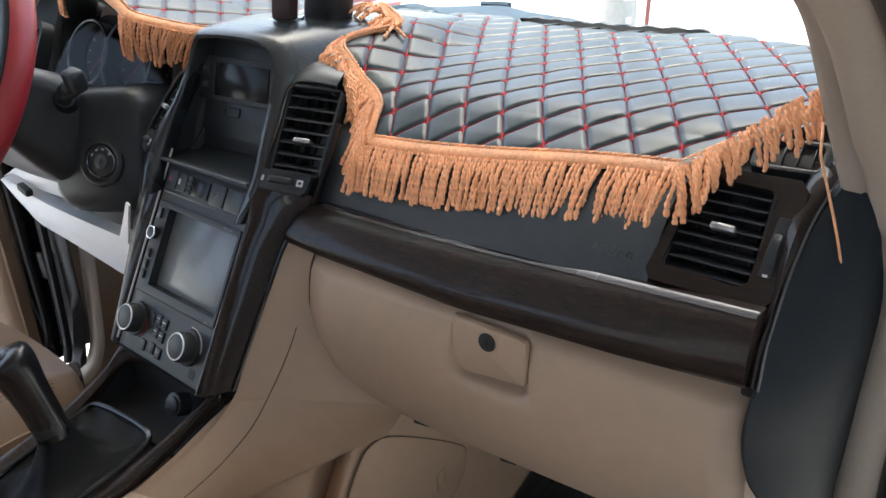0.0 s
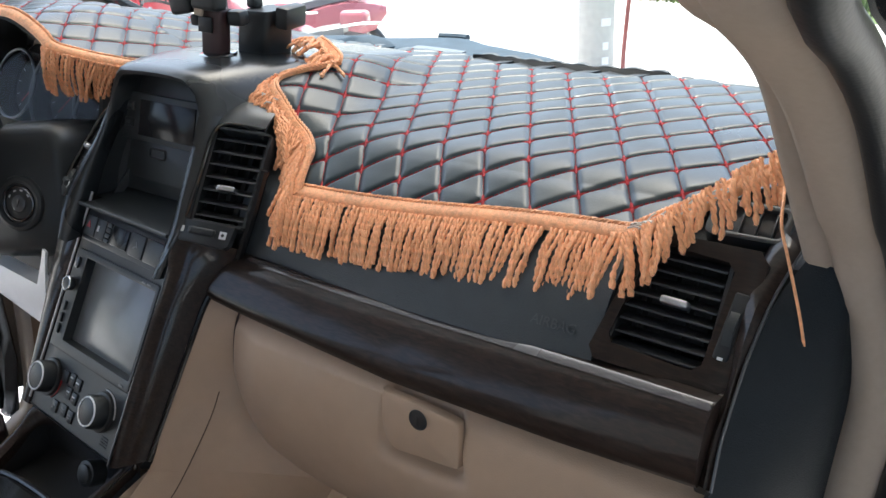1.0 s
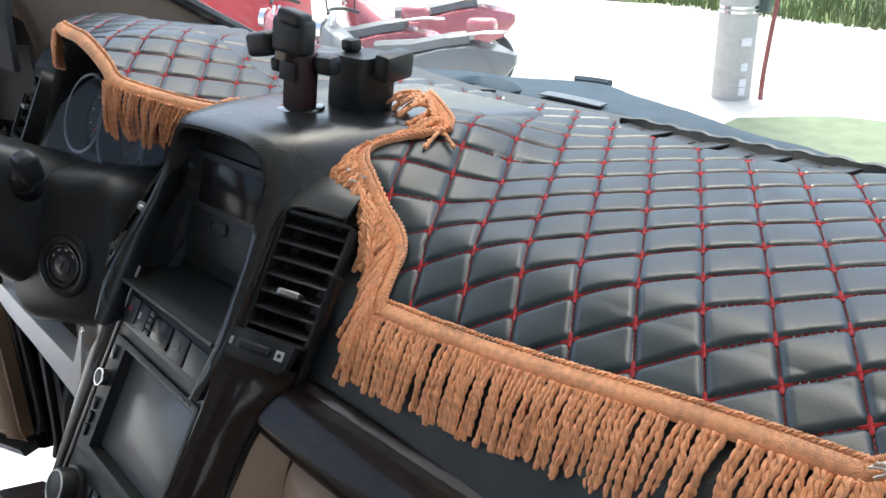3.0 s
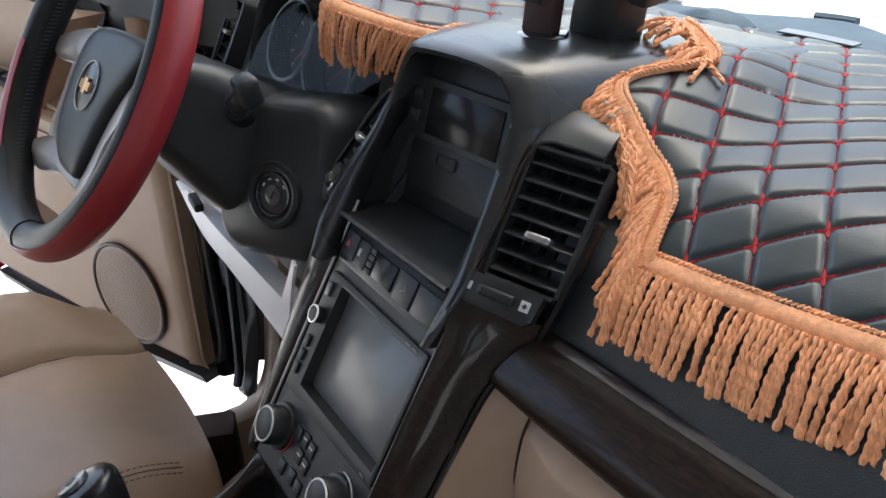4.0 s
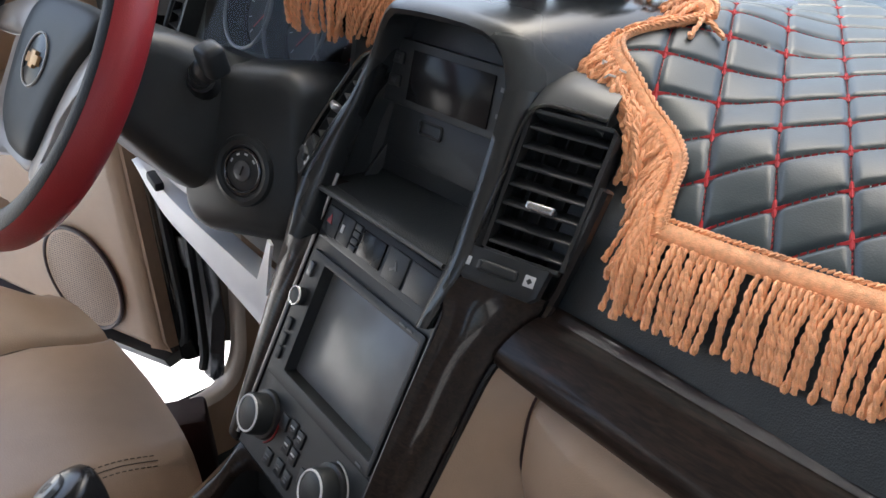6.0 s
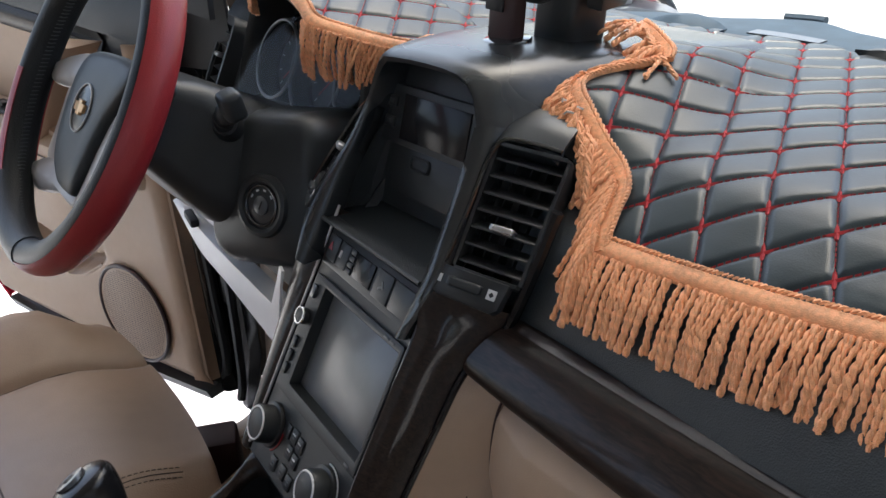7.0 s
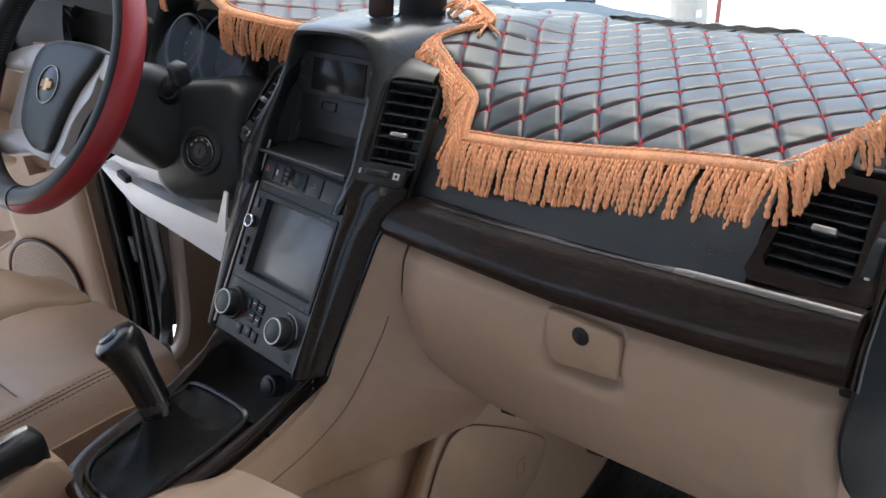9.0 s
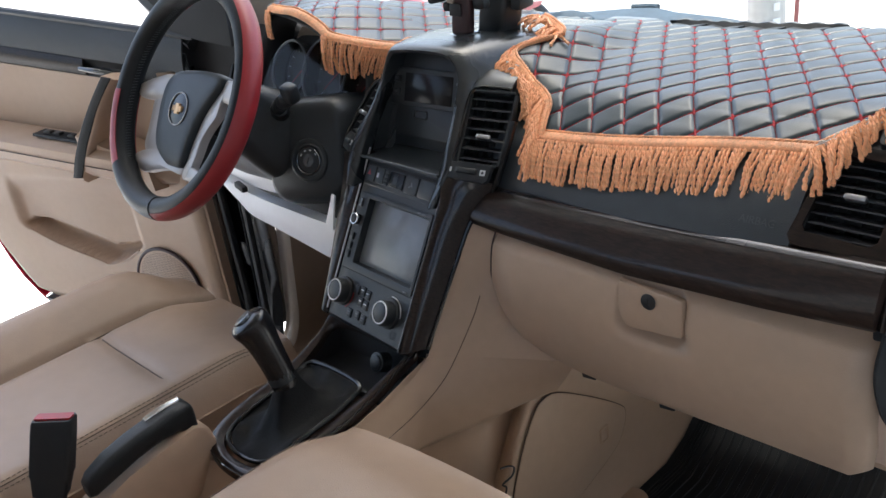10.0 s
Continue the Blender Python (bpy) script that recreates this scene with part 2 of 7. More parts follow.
def smooth_table(tab, x):
    """A smooth curve through (x, value) pairs."""
    if x <= tab[0][0]:
        return tab[0][1]
    if x >= tab[-1][0]:
        return tab[-1][1]
    i = max(j for j in range(len(tab)) if tab[j][0] <= x)
    i = min(i, len(tab) - 2)
    (x1, y1), (x2, y2) = tab[i], tab[i + 1]
    s = lambda j: (tab[min(j + 1, len(tab) - 1)][1] - tab[max(j - 1, 0)][1]) / (tab[min(j + 1, len(tab) - 1)][0] - tab[max(j - 1, 0)][0])
    h = x2 - x1
    f = (x - x1) / h
    a, b = s(i) * h, s(i + 1) * h
    return (2 * f ** 3 - 3 * f * f + 1) * y1 + (f ** 3 - 2 * f * f + f) * a + (-2 * f ** 3 + 3 * f * f) * y2 + (f ** 3 - f * f) * b


def step01(x):
    x = min(1.0, max(0.0, x))
    return x * x * (3 - 2 * x)


def merge(*bms):
    out = bmesh.new()
    for b in bms:
        me = bpy.data.meshes.new("tmp")
        b.to_mesh(me)
        out.from_mesh(me)
        bpy.data.meshes.remove(me)
        b.free()
    return out


# ---- object helpers ----
def world_of(ob):
    m = ob.matrix_basis.copy()
    if ob.parent:
        m = world_of(ob.parent) @ ob.matrix_parent_inverse @ m
    return m


def thing(name, at, label, category, group="", kind=""):
    e = new(name)
    e.empty_display_size = 0.05
    e.location = at
    return tagged(e, label, category, group, kind)


def mesh_data(name, bm, material, sharp=38):
    me = bpy.data.meshes.new(name)
    bm.to_mesh(me)
    bm.free()
    me.materials.append(material)
    me.shade_smooth()
    me.set_sharp_from_angle(angle=radians(sharp))
    return me


def part(name, bm, material, parent, label="", sharp=38, kind=""):
    ob = new(name, mesh_data(name, bm, material, sharp))
    if parent is not None:
        ob.parent = parent
        ob.matrix_parent_inverse = world_of(parent).inverted()
    return tagged(ob, label, "", "", kind)


def solid(name, bm, material, label, category, group="", kind="", sharp=38):
    """A thing of one mesh."""
    return tagged(part(name, bm, material, None, "", sharp), label, category, group, kind)


def lettering(name, text, size, m, material, parent, label=""):
    """Raised letters in the built-in font, as a mesh."""
    cu = bpy.data.curves.new("letters", "FONT")
    cu.body, cu.size, cu.extrude, cu.align_x, cu.align_y = text, size, 0.0003, "CENTER", "CENTER"
    tmp = new("letters", cu)
    me = bpy.data.meshes.new_from_object(tmp.evaluated_get(bpy.context.evaluated_depsgraph_get()))
    bpy.data.objects.remove(tmp)
    bm = bmesh.new()
    bm.from_mesh(me)
    bm.transform(m)
    bpy.data.meshes.remove(me)
    return part(name, bm, material, parent, label)


# ---- shape of the dash top ----
TOP = [(0.05, 1.026), (0.062, 1.045), (0.075, 1.065), (0.085, 1.0795), (0.092, 1.0866), (0.104, 1.0976), (0.114, 1.1040), (0.125, 1.1100), (0.145, 1.1208), (0.170, 1.1302), (0.20, 1.1350), (0.25, 1.1405), (0.31, 1.1443), (0.4, 1.1462), (0.5, 1.141), (0.58, 1.1246), (0.64, 1.102)]


def mat_height(x, y):
    """The height of the quilted covers' base over the plan."""
    z = smooth_table(TOP, y)
    if x > 0:
        z += 0.016 * step01((x - 0.25) / 0.33) * lerp_table([(0.06, 0.4), (0.10, 1), (0.15, 0.35), (0.3, 0.2)], y)
        z += 0.03 * step01((0.205 - x) / 0.085) * step01((y - 0.1) / 0.08) * (1 - step01((y - 0.27) / 0.17))
    else:
        z += 0.02 * lerp_table([(-0.12, 1), (-0.2, 0)], -0.12 + min(0, x + 0.12)) if x > -0.2 else 0
        bump = step01((-0.12 - x) / 0.24) * (1 - 0.35 * step01((-0.52 - x) / 0.2))
        z = max(z, 1.147 + 0.004) if y < 0.3 else z
        z += 0.063 * bump * (1 - 0.75 * step01((y - 0.22) / 0.3))
    return z


# ---- dashboard ----
dashboard = thing("dashboard", (0.4, 0.3, 0.75), "black moulded dashboard with dark wood trim and beige lower panels", "dashboard")
rows = []
for y in (0.585, 0.5, 0.4, 0.3, 0.23, 0.178, 0.142, 0.118):
    rows.append([(x, y, mat_height(x, y) - 0.009) for x in np.linspace(0.15, 0.70, 40)])
part("dash_top", patch(rows, 0.004, (0, 0, -1)), M_DASH, dashboard, "black grained dash top")
rows = [[(x, 0.118, mat_height(x, 0.118) - 0.009) for x in np.linspace(0.15, 0.579, 36)]]
for (ya, za), (yb, zb) in zip([(0.100, 1.090), (0.090, 1.080), (0.080, 1.066), (0.071, 1.048), (0.064, 1.032), (0.060, 1.014)], [(0.105, 1.107), (0.094, 1.102), (0.078, 1.092), (0.061, 1.074), (0.043, 1.051), (0.033, 1.034)]):
    rows.append([(x, ya + (yb - ya) * step01((x - 0.16) / 0.38), za + (zb - za) * step01((x - 0.16) / 0.38)) for x in np.linspace(0.15, 0.579, 36)])
part("dash_top", patch(rows, 0.004, (0, 0, -1)), M_DASH, dashboard, "black grained airbag cover")
rows = []
for g in (1, 0.75, 0.5, 0.3, 0.18, 0.08, 0.01):
    row = []
    for x in np.linspace(-0.47 - 0.16 * min(1, 2.2 * g), -0.1, 30):
        yf = lerp_table([(-0.63, 0.22), (-0.56, 0.205), (-0.46, 0.174), (-0.31, 0.147), (-0.24, 0.133), (-0.18, 0.180), (-0.12, 0.228)], x)
        y = yf + (0.585 - yf) * g
        row.append((x, y, mat_height(x, y) - 0.008))
    rows.append(row)
part("dash_top", patch(rows, 0.004, (0, 0, -1)), M_DASH, dashboard, "black dash top over the instruments")
rows = [[(x, y, 1.128 - 0.02 * step01((y - 0.4) / 0.25)) for x in np.linspace(-0.14, 0.2, 8)] for y in (0.2, 0.3, 0.4, 0.5, 0.60)]
part("dash_top", patch(rows, 0.004, (0, 0, -1)), M_DASH, dashboard, "black dash top behind the centre hood")
lettering("airbag_mark", "AIRBAG", 0.0115, axes((0.541, 0.0455, 1.0545), (1, -0.03, 0.01), (0, 0.62, 0.78)), M_EMBOSS, dashboard, "faint embossed airbag lettering")
# joint between the airbag cover and the vent surround
part("cover_joint", tube([(0.572, 0.049, 1.036), (0.578, 0.063, 1.056), (0.584, 0.079, 1.082), (0.59, 0.094, 1.108)], 0.0012, 6), M_DARK, dashboard)


def trim_point(x, f):
    """A point of the wood strip: f runs from its top lip round the bulge to its bottom edge."""
    top = Vector((x, lerp_table([(0.15, 0.059), (0.30, 0.053), (0.40, 0.047), (0.50, 0.039), (0.60, 0.028), (0.69, 0.015)], x), lerp_table([(0.15, 1.0215), (0.30, 1.0225), (0.40, 1.0265), (0.50, 1.0335), (0.60, 1.0415), (0.69, 1.050)], x)))
    bot = Vector((x, 0.022 - 0.028 * (x - 0.148) / 0.535, lerp_table([(0.148, 0.981), (0.2, 0.978), (0.40, 0.974), (0.57, 0.984), (0.69, 0.995)], x)))
    bow = 0.0120 * (1 - abs(2 * f - 1) ** 3.6)
    return top.lerp(bot, f) + Vector((0, -0.96, 0.22)) * bow


sec = []
for q in np.linspace(0, 1, 44):
    ring = []
    for k in range(17):
        f = (k / 16) ** 1.3
        x0 = 0.1685 - 0.0205 * f - 0.004 * math.sin(math.pi * f)
        ring.append(trim_point(x0 + (0.682 - x0) * q ** 1.15, f))
    sec.append(ring + [ring[-1] + Vector((0, 0.014, 0)), ring[0] + Vector((0, 0.014, -0.002))])
part("wood_trim", loft(sec), M_WOOD_TRIM, dashboard, "glossy dark brown wood-look trim strip", 60)
# thin top lip of the wood strip, painted lighter for its sky reflection
part("lip_sheen", loft([[trim_point(x, 0.0) + Vector((0, 0.0006, -0.001)), trim_point(x, 0.0) + Vector((0, -0.0012, 0.0010)), trim_point(x, 0.035) + Vector((0, -0.0016, 0.0012)), trim_point(x, 0.075) + Vector((0, -0.0012, 0.0006)), trim_point(x, 0.05) + Vector((0, 0.006, -0.004))] for x in np.linspace(0.180, 0.681, 44)]), M_LIP_SHEEN, dashboard, "glossy top lip of the wood strip, lightened for its sky reflection", 50)
# black channel above the strip at its inner end
part("trim_channel", tube(curve([(0.1885, 0.083, 1.108), (0.180, 0.069, 1.068), (0.1705, 0.055, 1.030), (0.1650, 0.049, 1.015), (0.156, 0.0345, 0.998), (0.1465, 0.0185, 0.978), (0.141, -0.004, 0.940), (0.1335, -0.036, 0.884), (0.1265, -0.070, 0.826)], 40), [0.0048] * 12 + [0.0040 - 0.00005 * k for k in range(28)], 8), M_KNOB, dashboard, "glossy black edge between stack and strip")

# ---- dash end: vent surround, cap, small side vent ----
END = axes((0.627, 0.066, 1.084), (1, 0.055, -0.055), (0.03, 0.62, 0.78))
outer = [(-0.050, -0.044), (-0.044, -0.052), (0.047, -0.052), (0.055, -0.044), (0.054, 0.0), (0.056, 0.047), (0.048, 0.0555), (-0.024, 0.053), (-0.032, 0.046), (-0.042, 0.0)]
inner = [(-0.0385, -0.031), (-0.0345, -0.0375), (0.026, -0.0400), (0.0325, -0.034), (0.034, 0.0), (0.035, 0.036), (0.029, 0.0425), (-0.020, 0.044), (-0.027, 0.038), (-0.034, 0.0)]


def dense(o, n=6):
    out = []
    for i in range(len(o)):
        a, b = Vector(o[i]), Vector(o[(i + 1) % len(o)])
        out += [tuple(a.lerp(b, j / n)) for j in range(n)]
    return out


part("vent_surround", bezel(dense(outer), dense(inner), END, -0.012, 0.0), M_WOOD, dashboard, "dark glossy surround of the end vent", 30)


def air_vent(name, m, w0, w1, h, slats, label, tab_u=0.0, tab_v=0.0):
    """A louvred outlet: dark box, level slats, upright vanes behind, a bright tab."""
    v = thing(name, m.translation, label, "air vent", "dashboard air vents")
    H = h / 2
    wall = lambda y: w0 / 2 + (w1 - w0) / 2 * (y + H) / h
    ol = [(-wall(-H), -H), (wall(-H), -H), (wall(H), H), (-wall(H), H)]
    part("vent_box", plate(ol, m, -0.045, -0.038, 0.0005), M_DARK, v)
    # side walls and vanes coloured near-black to paint in the outlet's inner shade
    for sx in (-1, 1):
        part("side_wall", loft([[m @ Vector((sx * wall(-H), -H, z)) for z in (-0.045, -0.002)] + [m @ Vector((sx * (wall(-H) + 0.003), -H, z)) for z in (-0.002, -0.045)],
                                [m @ Vector((sx * wall(H), H, z)) for z in (-0.045, -0.002)] + [m @ Vector((sx * (wall(H) + 0.003), H, z)) for z in (-0.002, -0.045)]]), M_DARK, v)
    for sy in (-1, 1):
        part("end_wall", rbox(wall(sy * H) * 2, 0.003, 0.045, 0.0005, m @ pose(0, sy * (H + 0.0015), -0.0225)), M_BLACK, v)
    for i in range(4):
        u = (i - 1.5) * w0 / 4.2
        part("vane", rbox(0.0016, h * 0.96, 0.014, 0.0004, m @ pose(u, 0, -0.030)), M_DARK, v)
    for i in range(slats):
        y = -H + h * (i + 0.6) / (slats + 0.1)
        part("slat", rbox(wall(y) * 2 - 0.001, 0.0020, 0.015, 0.0008, m @ pose(0, y, -0.009, 30, 0, 0)), M_SLAT, v)
    part("tab", rbox(0.021, 0.0062, 0.010, 0.0022, m @ pose(tab_u, tab_v, 0.0015), 3), M_TAB, v, "silver adjusting tab")
    return v


air_vent("air_vent", END @ pose(-0.002, 0.002, -0.003), 0.071, 0.064, 0.084, 8, "black end vent with level slats and silver tab", 0.003, 0.002)
wheel_w = thing("vent_thumbwheel", END @ Vector((0.047, -0.012, 0)), "black vent thumbwheel in the dash end", "thumbwheel")
part("slot", rbox(0.0115, 0.050, 0.004, 0.004, END @ pose(0.0445, -0.002, -0.001, 0, 0, -3), 3), M_DARK, wheel_w)
part("wheel", tube([END @ Vector((0.0412, -0.004, -0.020)), END @ Vector((0.0478, -0.004, -0.020))], 0.0245, 32), M_BLACK, wheel_w)
part("mark", rbox(0.004, 0.0022, 0.0006, 0.0002, END @ pose(0.0435, -0.026, 0.0008)), M_PRINT, wheel_w)

# small demister outlet towards the side window
DM = axes((0.655, 0.137, 1.131), (1, 0.06, 0.0), (0.0, 0.85, 0.52))
dem = thing("side_vent", DM.translation, "small black side window vent at the dash end", "air vent", "dashboard air vents")
part("vent_box", plate(rrect(0.052, 0.026, 0.004), DM, -0.012, -0.003), M_DARK, dem)
part("rim", bezel(dense(rrect(0.060, 0.034, 0.006, 3), 1), dense(rrect(0.050, 0.025, 0.004, 3), 1), DM, -0.012, 0.002), M_BLACK, dem)
for i in range(4):
    part("vane", rbox(0.0015, 0.026, 0.008, 0.0004, DM @ pose(-0.018 + 0.012 * i, 0, -0.004)), M_BLACK, dem)

# wood end piece beside the vent surround and blue-black end cap towards the door
edge_a = curve([(0.676, 0.140, 1.130), (0.676, 0.098, 1.110), (0.678, 0.063, 1.081), (0.682, 0.041, 1.057), (0.682, 0.031, 1.043), (0.679, 0.018, 1.026), (0.681, -0.004, 0.996)], 20)
edge_b = curve([(0.698, 0.120, 1.124), (0.692, 0.088, 1.102), (0.689, 0.056, 1.074), (0.688, 0.034, 1.048), (0.688, 0.023, 1.034), (0.688, 0.013, 1.020), (0.690, -0.003, 0.993)], 20)
part("end_trim", loft([[a, (a + b) / 2 + Vector((0.001, -0.003, 0.002)), b, b + Vector((-0.004, 0.02, 0)), a + Vector((-0.004, 0.02, 0))] for a, b in zip(edge_a, edge_b)]), M_WOOD, dashboard, "dark wood end piece", 50)
part("cap_edge", tube([p + Vector((0.001, -0.001, 0)) for p in edge_b], 0.0012, 6), M_GREY, dashboard)
cap_a = curve([(0.704, 0.113, 1.121), (0.695, 0.087, 1.101), (0.691, 0.056, 1.073), (0.690, 0.034, 1.047), (0.690, 0.013, 1.018), (0.690, -0.003, 0.991), (0.687, -0.009, 0.960), (0.687, -0.008, 0.936), (0.693, -0.006, 0.910), (0.700, -0.002, 0.892), (0.712, 0.02, 0.84), (0.715, 0.04, 0.70)], 28)
cap_b = curve([(0.730, 0.127, 1.117), (0.737, 0.123, 1.082), (0.743, 0.116, 1.048), (0.745, 0.110, 1.020), (0.744, 0.105, 0.995), (0.742, 0.104, 0.965), (0.740, 0.105, 0.94), (0.738, 0.107, 0.91), (0.735, 0.110, 0.88), (0.732, 0.115, 0.85), (0.728, 0.118, 0.80), (0.725, 0.118, 0.66)], 28)
rows = [[a.lerp(b, f) + Vector((0.016, -0.006, 0)) * math.sin(math.pi * f) for f in (0, 0.08, 0.25, 0.5, 0.70, 0.72, 0.85, 1)] for a, b in zip(cap_a, cap_b)]
part("end_cap", patch(rows, 0.006, (0, 1, 0)), M_CAP, dashboard, "blue-black grained dash end cap")

# dark filler behind the lower end of the strip
part("end_filler", rbox(0.026, 0.020, 0.030, 0.003, pose(0.684, 0.026, 0.986)), M_DARK, dashboard)

# ---- glove box ----
glove = thing("glove_box", (0.43, 0.02, 0.88), "closed beige glove box with lock and handle plate", "glove box")


def glove_y(x, z):
    """The bulging face of the lid."""
    f = (z - 0.80) / 0.185
    y = 0.034 - 0.040 * math.sin(math.pi * min(1, max(0, f * 0.80 + 0.08))) ** 0.8
    y += 0.018 * step01((0.24 - x) / 0.07) + 0.012 * step01((x - 0.655) / 0.03)
    return y


def glove_edge(z):
    """Left and right edge of the lid at a height."""
    left = lerp_table([(0.801, 0.44), (0.806, 0.37), (0.812, 0.30), (0.824, 0.262), (0.845, 0.225), (0.872, 0.194), (0.912, 0.178), (0.955, 0.178), (0.985, 0.187)], z)
    right = lerp_table([(0.801, 0.655), (0.815, 0.676), (0.85, 0.683), (0.985, 0.684)], z)
    return left, right


rows = []
for z in np.linspace(0.8015, 0.985, 110):
    l, r = glove_edge(z)
    row = []
    for f in np.linspace(0, 1, 170):
        x = l + (r - l) * f
        edge = min(f * (r - l), (1 - f) * (r - l), (z - 0.8) * 1.0)
        y = glove_y(x, z) + 0.008 * (1 - min(1, edge / 0.008)) ** 2 + 0.014 * step01((z - 0.960) / 0.018)
        # recess round and under the handle plate
        qx, qz = abs(x - 0.4385) - 0.0275, abs(z - 0.937) - 0.0155
        d = math.hypot(max(qx, 0), max(qz, 0)) + min(max(qx, qz), 0) - 0.018
        y += 0.0062 * step01(-d / 0.0045)
        dx, dz = (x - 0.440) / 0.044, (z - 0.913) / 0.010
        y += 0.012 * math.exp(-(dx ** 6) - dz * dz * (1 if dz < 0 else 0.5))
        row.append((x, y, z))
    rows.append(row)
part("lid", patch(rows, 0.004, (0, 1, 0)), M_BEIGE, glove, "beige bowed lid", 60)
GH = axes((0.438, -0.0004, 0.942), (1, 0, 0), (0, 0.07, 1))
hp = [(-0.039, 0.028), (-0.0405, 0.0), (-0.036, -0.018), (-0.026, -0.026), (0.0, -0.0245), (0.036, -0.0215), (0.0415, -0.0195), (0.0425, -0.012), (0.0425, 0.018), (0.037, 0.0245), (0.0, 0.0270), (-0.034, 0.0285)]
hp = [tuple(p)[:2] for p in curve([(a, b, 0) for a, b in hp], 40, True)]
part("handle_plate", plate(hp, GH, -0.006, 0.0022, 0.0020), M_BEIGE, glove, "raised beige handle plate")
LK = GH @ pose(0.0008, 0.013, 0.0022)
lock = part("lock", disc(0.0088, LK, -0.001, 0.0018), M_RUBBER, glove, "round black key lock")
part("key_slot", rbox(0.0016, 0.0085, 0.0006, 0.0002, LK @ pose(0, 0, 0.002)), M_DARK, lock)
part("lock_ring", ringbar(0.0088, 0.0008, LK, 0.001, 28, 6), M_BLACK, lock)
# shadowed joint round the lid
pts = [(glove_edge(z)[0] - 0.003, glove_y(glove_edge(z)[0], z) + 0.008, z) for z in np.linspace(0.985, 0.803, 16)]
part("lid_joint", tube(curve(pts, 30), 0.0011, 6), M_MAROON, glove)

# beige panel between the centre stack and the glove box, and down to the footwell
rows = []
for z in np.linspace(0.985, 0.812, 18):
    gl = glove_edge(max(z, 0.81))[0]
    f = (0.985 - z) / 0.325
    sx = lerp_table([(0.66, 0.118), (0.80, 0.122), (0.825, 0.129), (0.87, 0.132), (0.93, 0.138), (0.975, 0.144), (0.985, 0.148)], z)
    sy = lerp_table([(0.66, -0.10), (0.80, -0.082), (0.825, -0.066), (0.87, -0.043), (0.93, -0.013), (0.975, 0.014), (0.985, 0.02)], z)
    gy = glove_y(gl, max(z, 0.81)) + 0.014
    row = []
    for k in np.linspace(0, 1, 12):
        x = sx + (gl - sx) * k
        y = sy + (gy + (0.81 - min(z, 0.81)) * 0.45 - sy) * (k ** 0.8) + 0.012 * step01((z - 0.964) / 0.016) * step01(k / 0.3)
        row.append((x, y, z))
    rows.append(row)
SIDE_BOTTOM = [Vector(p) for p in rows[-1]]
part("side_panel", patch(rows, 0.004, (0, 1, 0)), M_BEIGE, dashboard, "beige panel beside the glove box", 60)


# ---- quilted dash covers with orange fringe ----
LB, LC, L0 = Vector((0.0195, -0.0324)), Vector((-0.0309, -0.0282)), Vector((0.3601, 0.1497))
WARP = [(0.06, 0.058), (0.085, 0.0838), (0.105, 0.1028), (0.125, 0.1239), (0.145, 0.1453), (0.17, 0.1716), (0.2, 0.2005), (0.25, 0.250), (0.7, 0.70)]
DET = LB.x * LC.y - LB.y * LC.x


def lattice(x, y, sx=1):
    px, py = x * sx - L0.x, lerp_table(WARP, y) - L0.y
    return (px * LC.y - py * LC.x) / DET, (LB.x * py - LB.y * px) / DET


def plan_of(i, j, sx=1):
    """Plan place of a lattice point, the inverse of lattice()."""
    p = L0 + LB * i + LC * j
    return p.x * sx, float(np.interp(p.y, [b for _, b in WARP], [a for a, _ in WARP]))


def pad(x, y, sx=1):
    """Relief of the quilting: full pads with rounded corners between narrow sewn grooves."""
    i, j = lattice(x, y, sx)
    di = abs(i - round(i)) * LB.length
    dj = abs(j - round(j)) * LC.length
    a, b = min(1, di / 0.0060), min(1, dj / 0.0060)
    e = max(0.0, 1 - math.hypot(1 - a, 1 - b))
    swell = math.sin(math.pi * min(1, di / LB.length + 0.0)) * math.sin(math.pi * min(1, dj / LC.length))
    return 0.0029 * (1 - (1 - e) ** 2.2) + 0.0010 * swell


XL = [(0.085, 0.224), (0.092, 0.221), (0.11, 0.214), (0.128, 0.206), (0.142, 0.190), (0.150, 0.166), (0.160, 0.138), (0.17, 0.120), (0.185, 0.106), (0.205, 0.108), (0.23, 0.120), (0.256, 0.133), (0.27, 0.124), (0.29, 0.10), (0.33, 0.072), (0.60, 0.06)]
FRONT = [(0.20, 0.091), (0.221, 0.092), (0.40, 0.097), (0.574, 0.104), (0.592, 0.122), (0.616, 0.150), (0.635, 0.170), (0.656, 0.190), (0.70, 0.228)]
FAR = [(0.06, 0.480), (0.15, 0.478), (0.172, 0.468), (0.19, 0.448), (0.24, 0.437), (0.30, 0.433), (0.35, 0.434), (0.40, 0.445), (0.43, 0.458), (0.445, 0.466), (0.50, 0.457), (0.55, 0.442), (0.62, 0.42), (0.70, 0.40)]



def cover_point(s, t):
    """Plan place of a point of the passenger cover: s across, t from its front edge to the windscreen."""
    x = 0.2 + 0.5 * s
    for _ in range(6):
        yf, yb = lerp_table(FRONT, x), lerp_table(FAR, x)
        y = yf + (yb - yf) * t
        x = smooth_table(XL, y) + (0.70 - smooth_table(XL, y)) * s
    return x, y


def wrinkle(x, y):
    return 0.0016 * noise.noise(Vector((x * 14, y * 14, 3.0))) + 0.0018 * step01((y - 0.40) / 0.07) * step01((0.2 - x) / 0.06) * noise.noise(Vector((x * 22, y * 22, 9.0)))


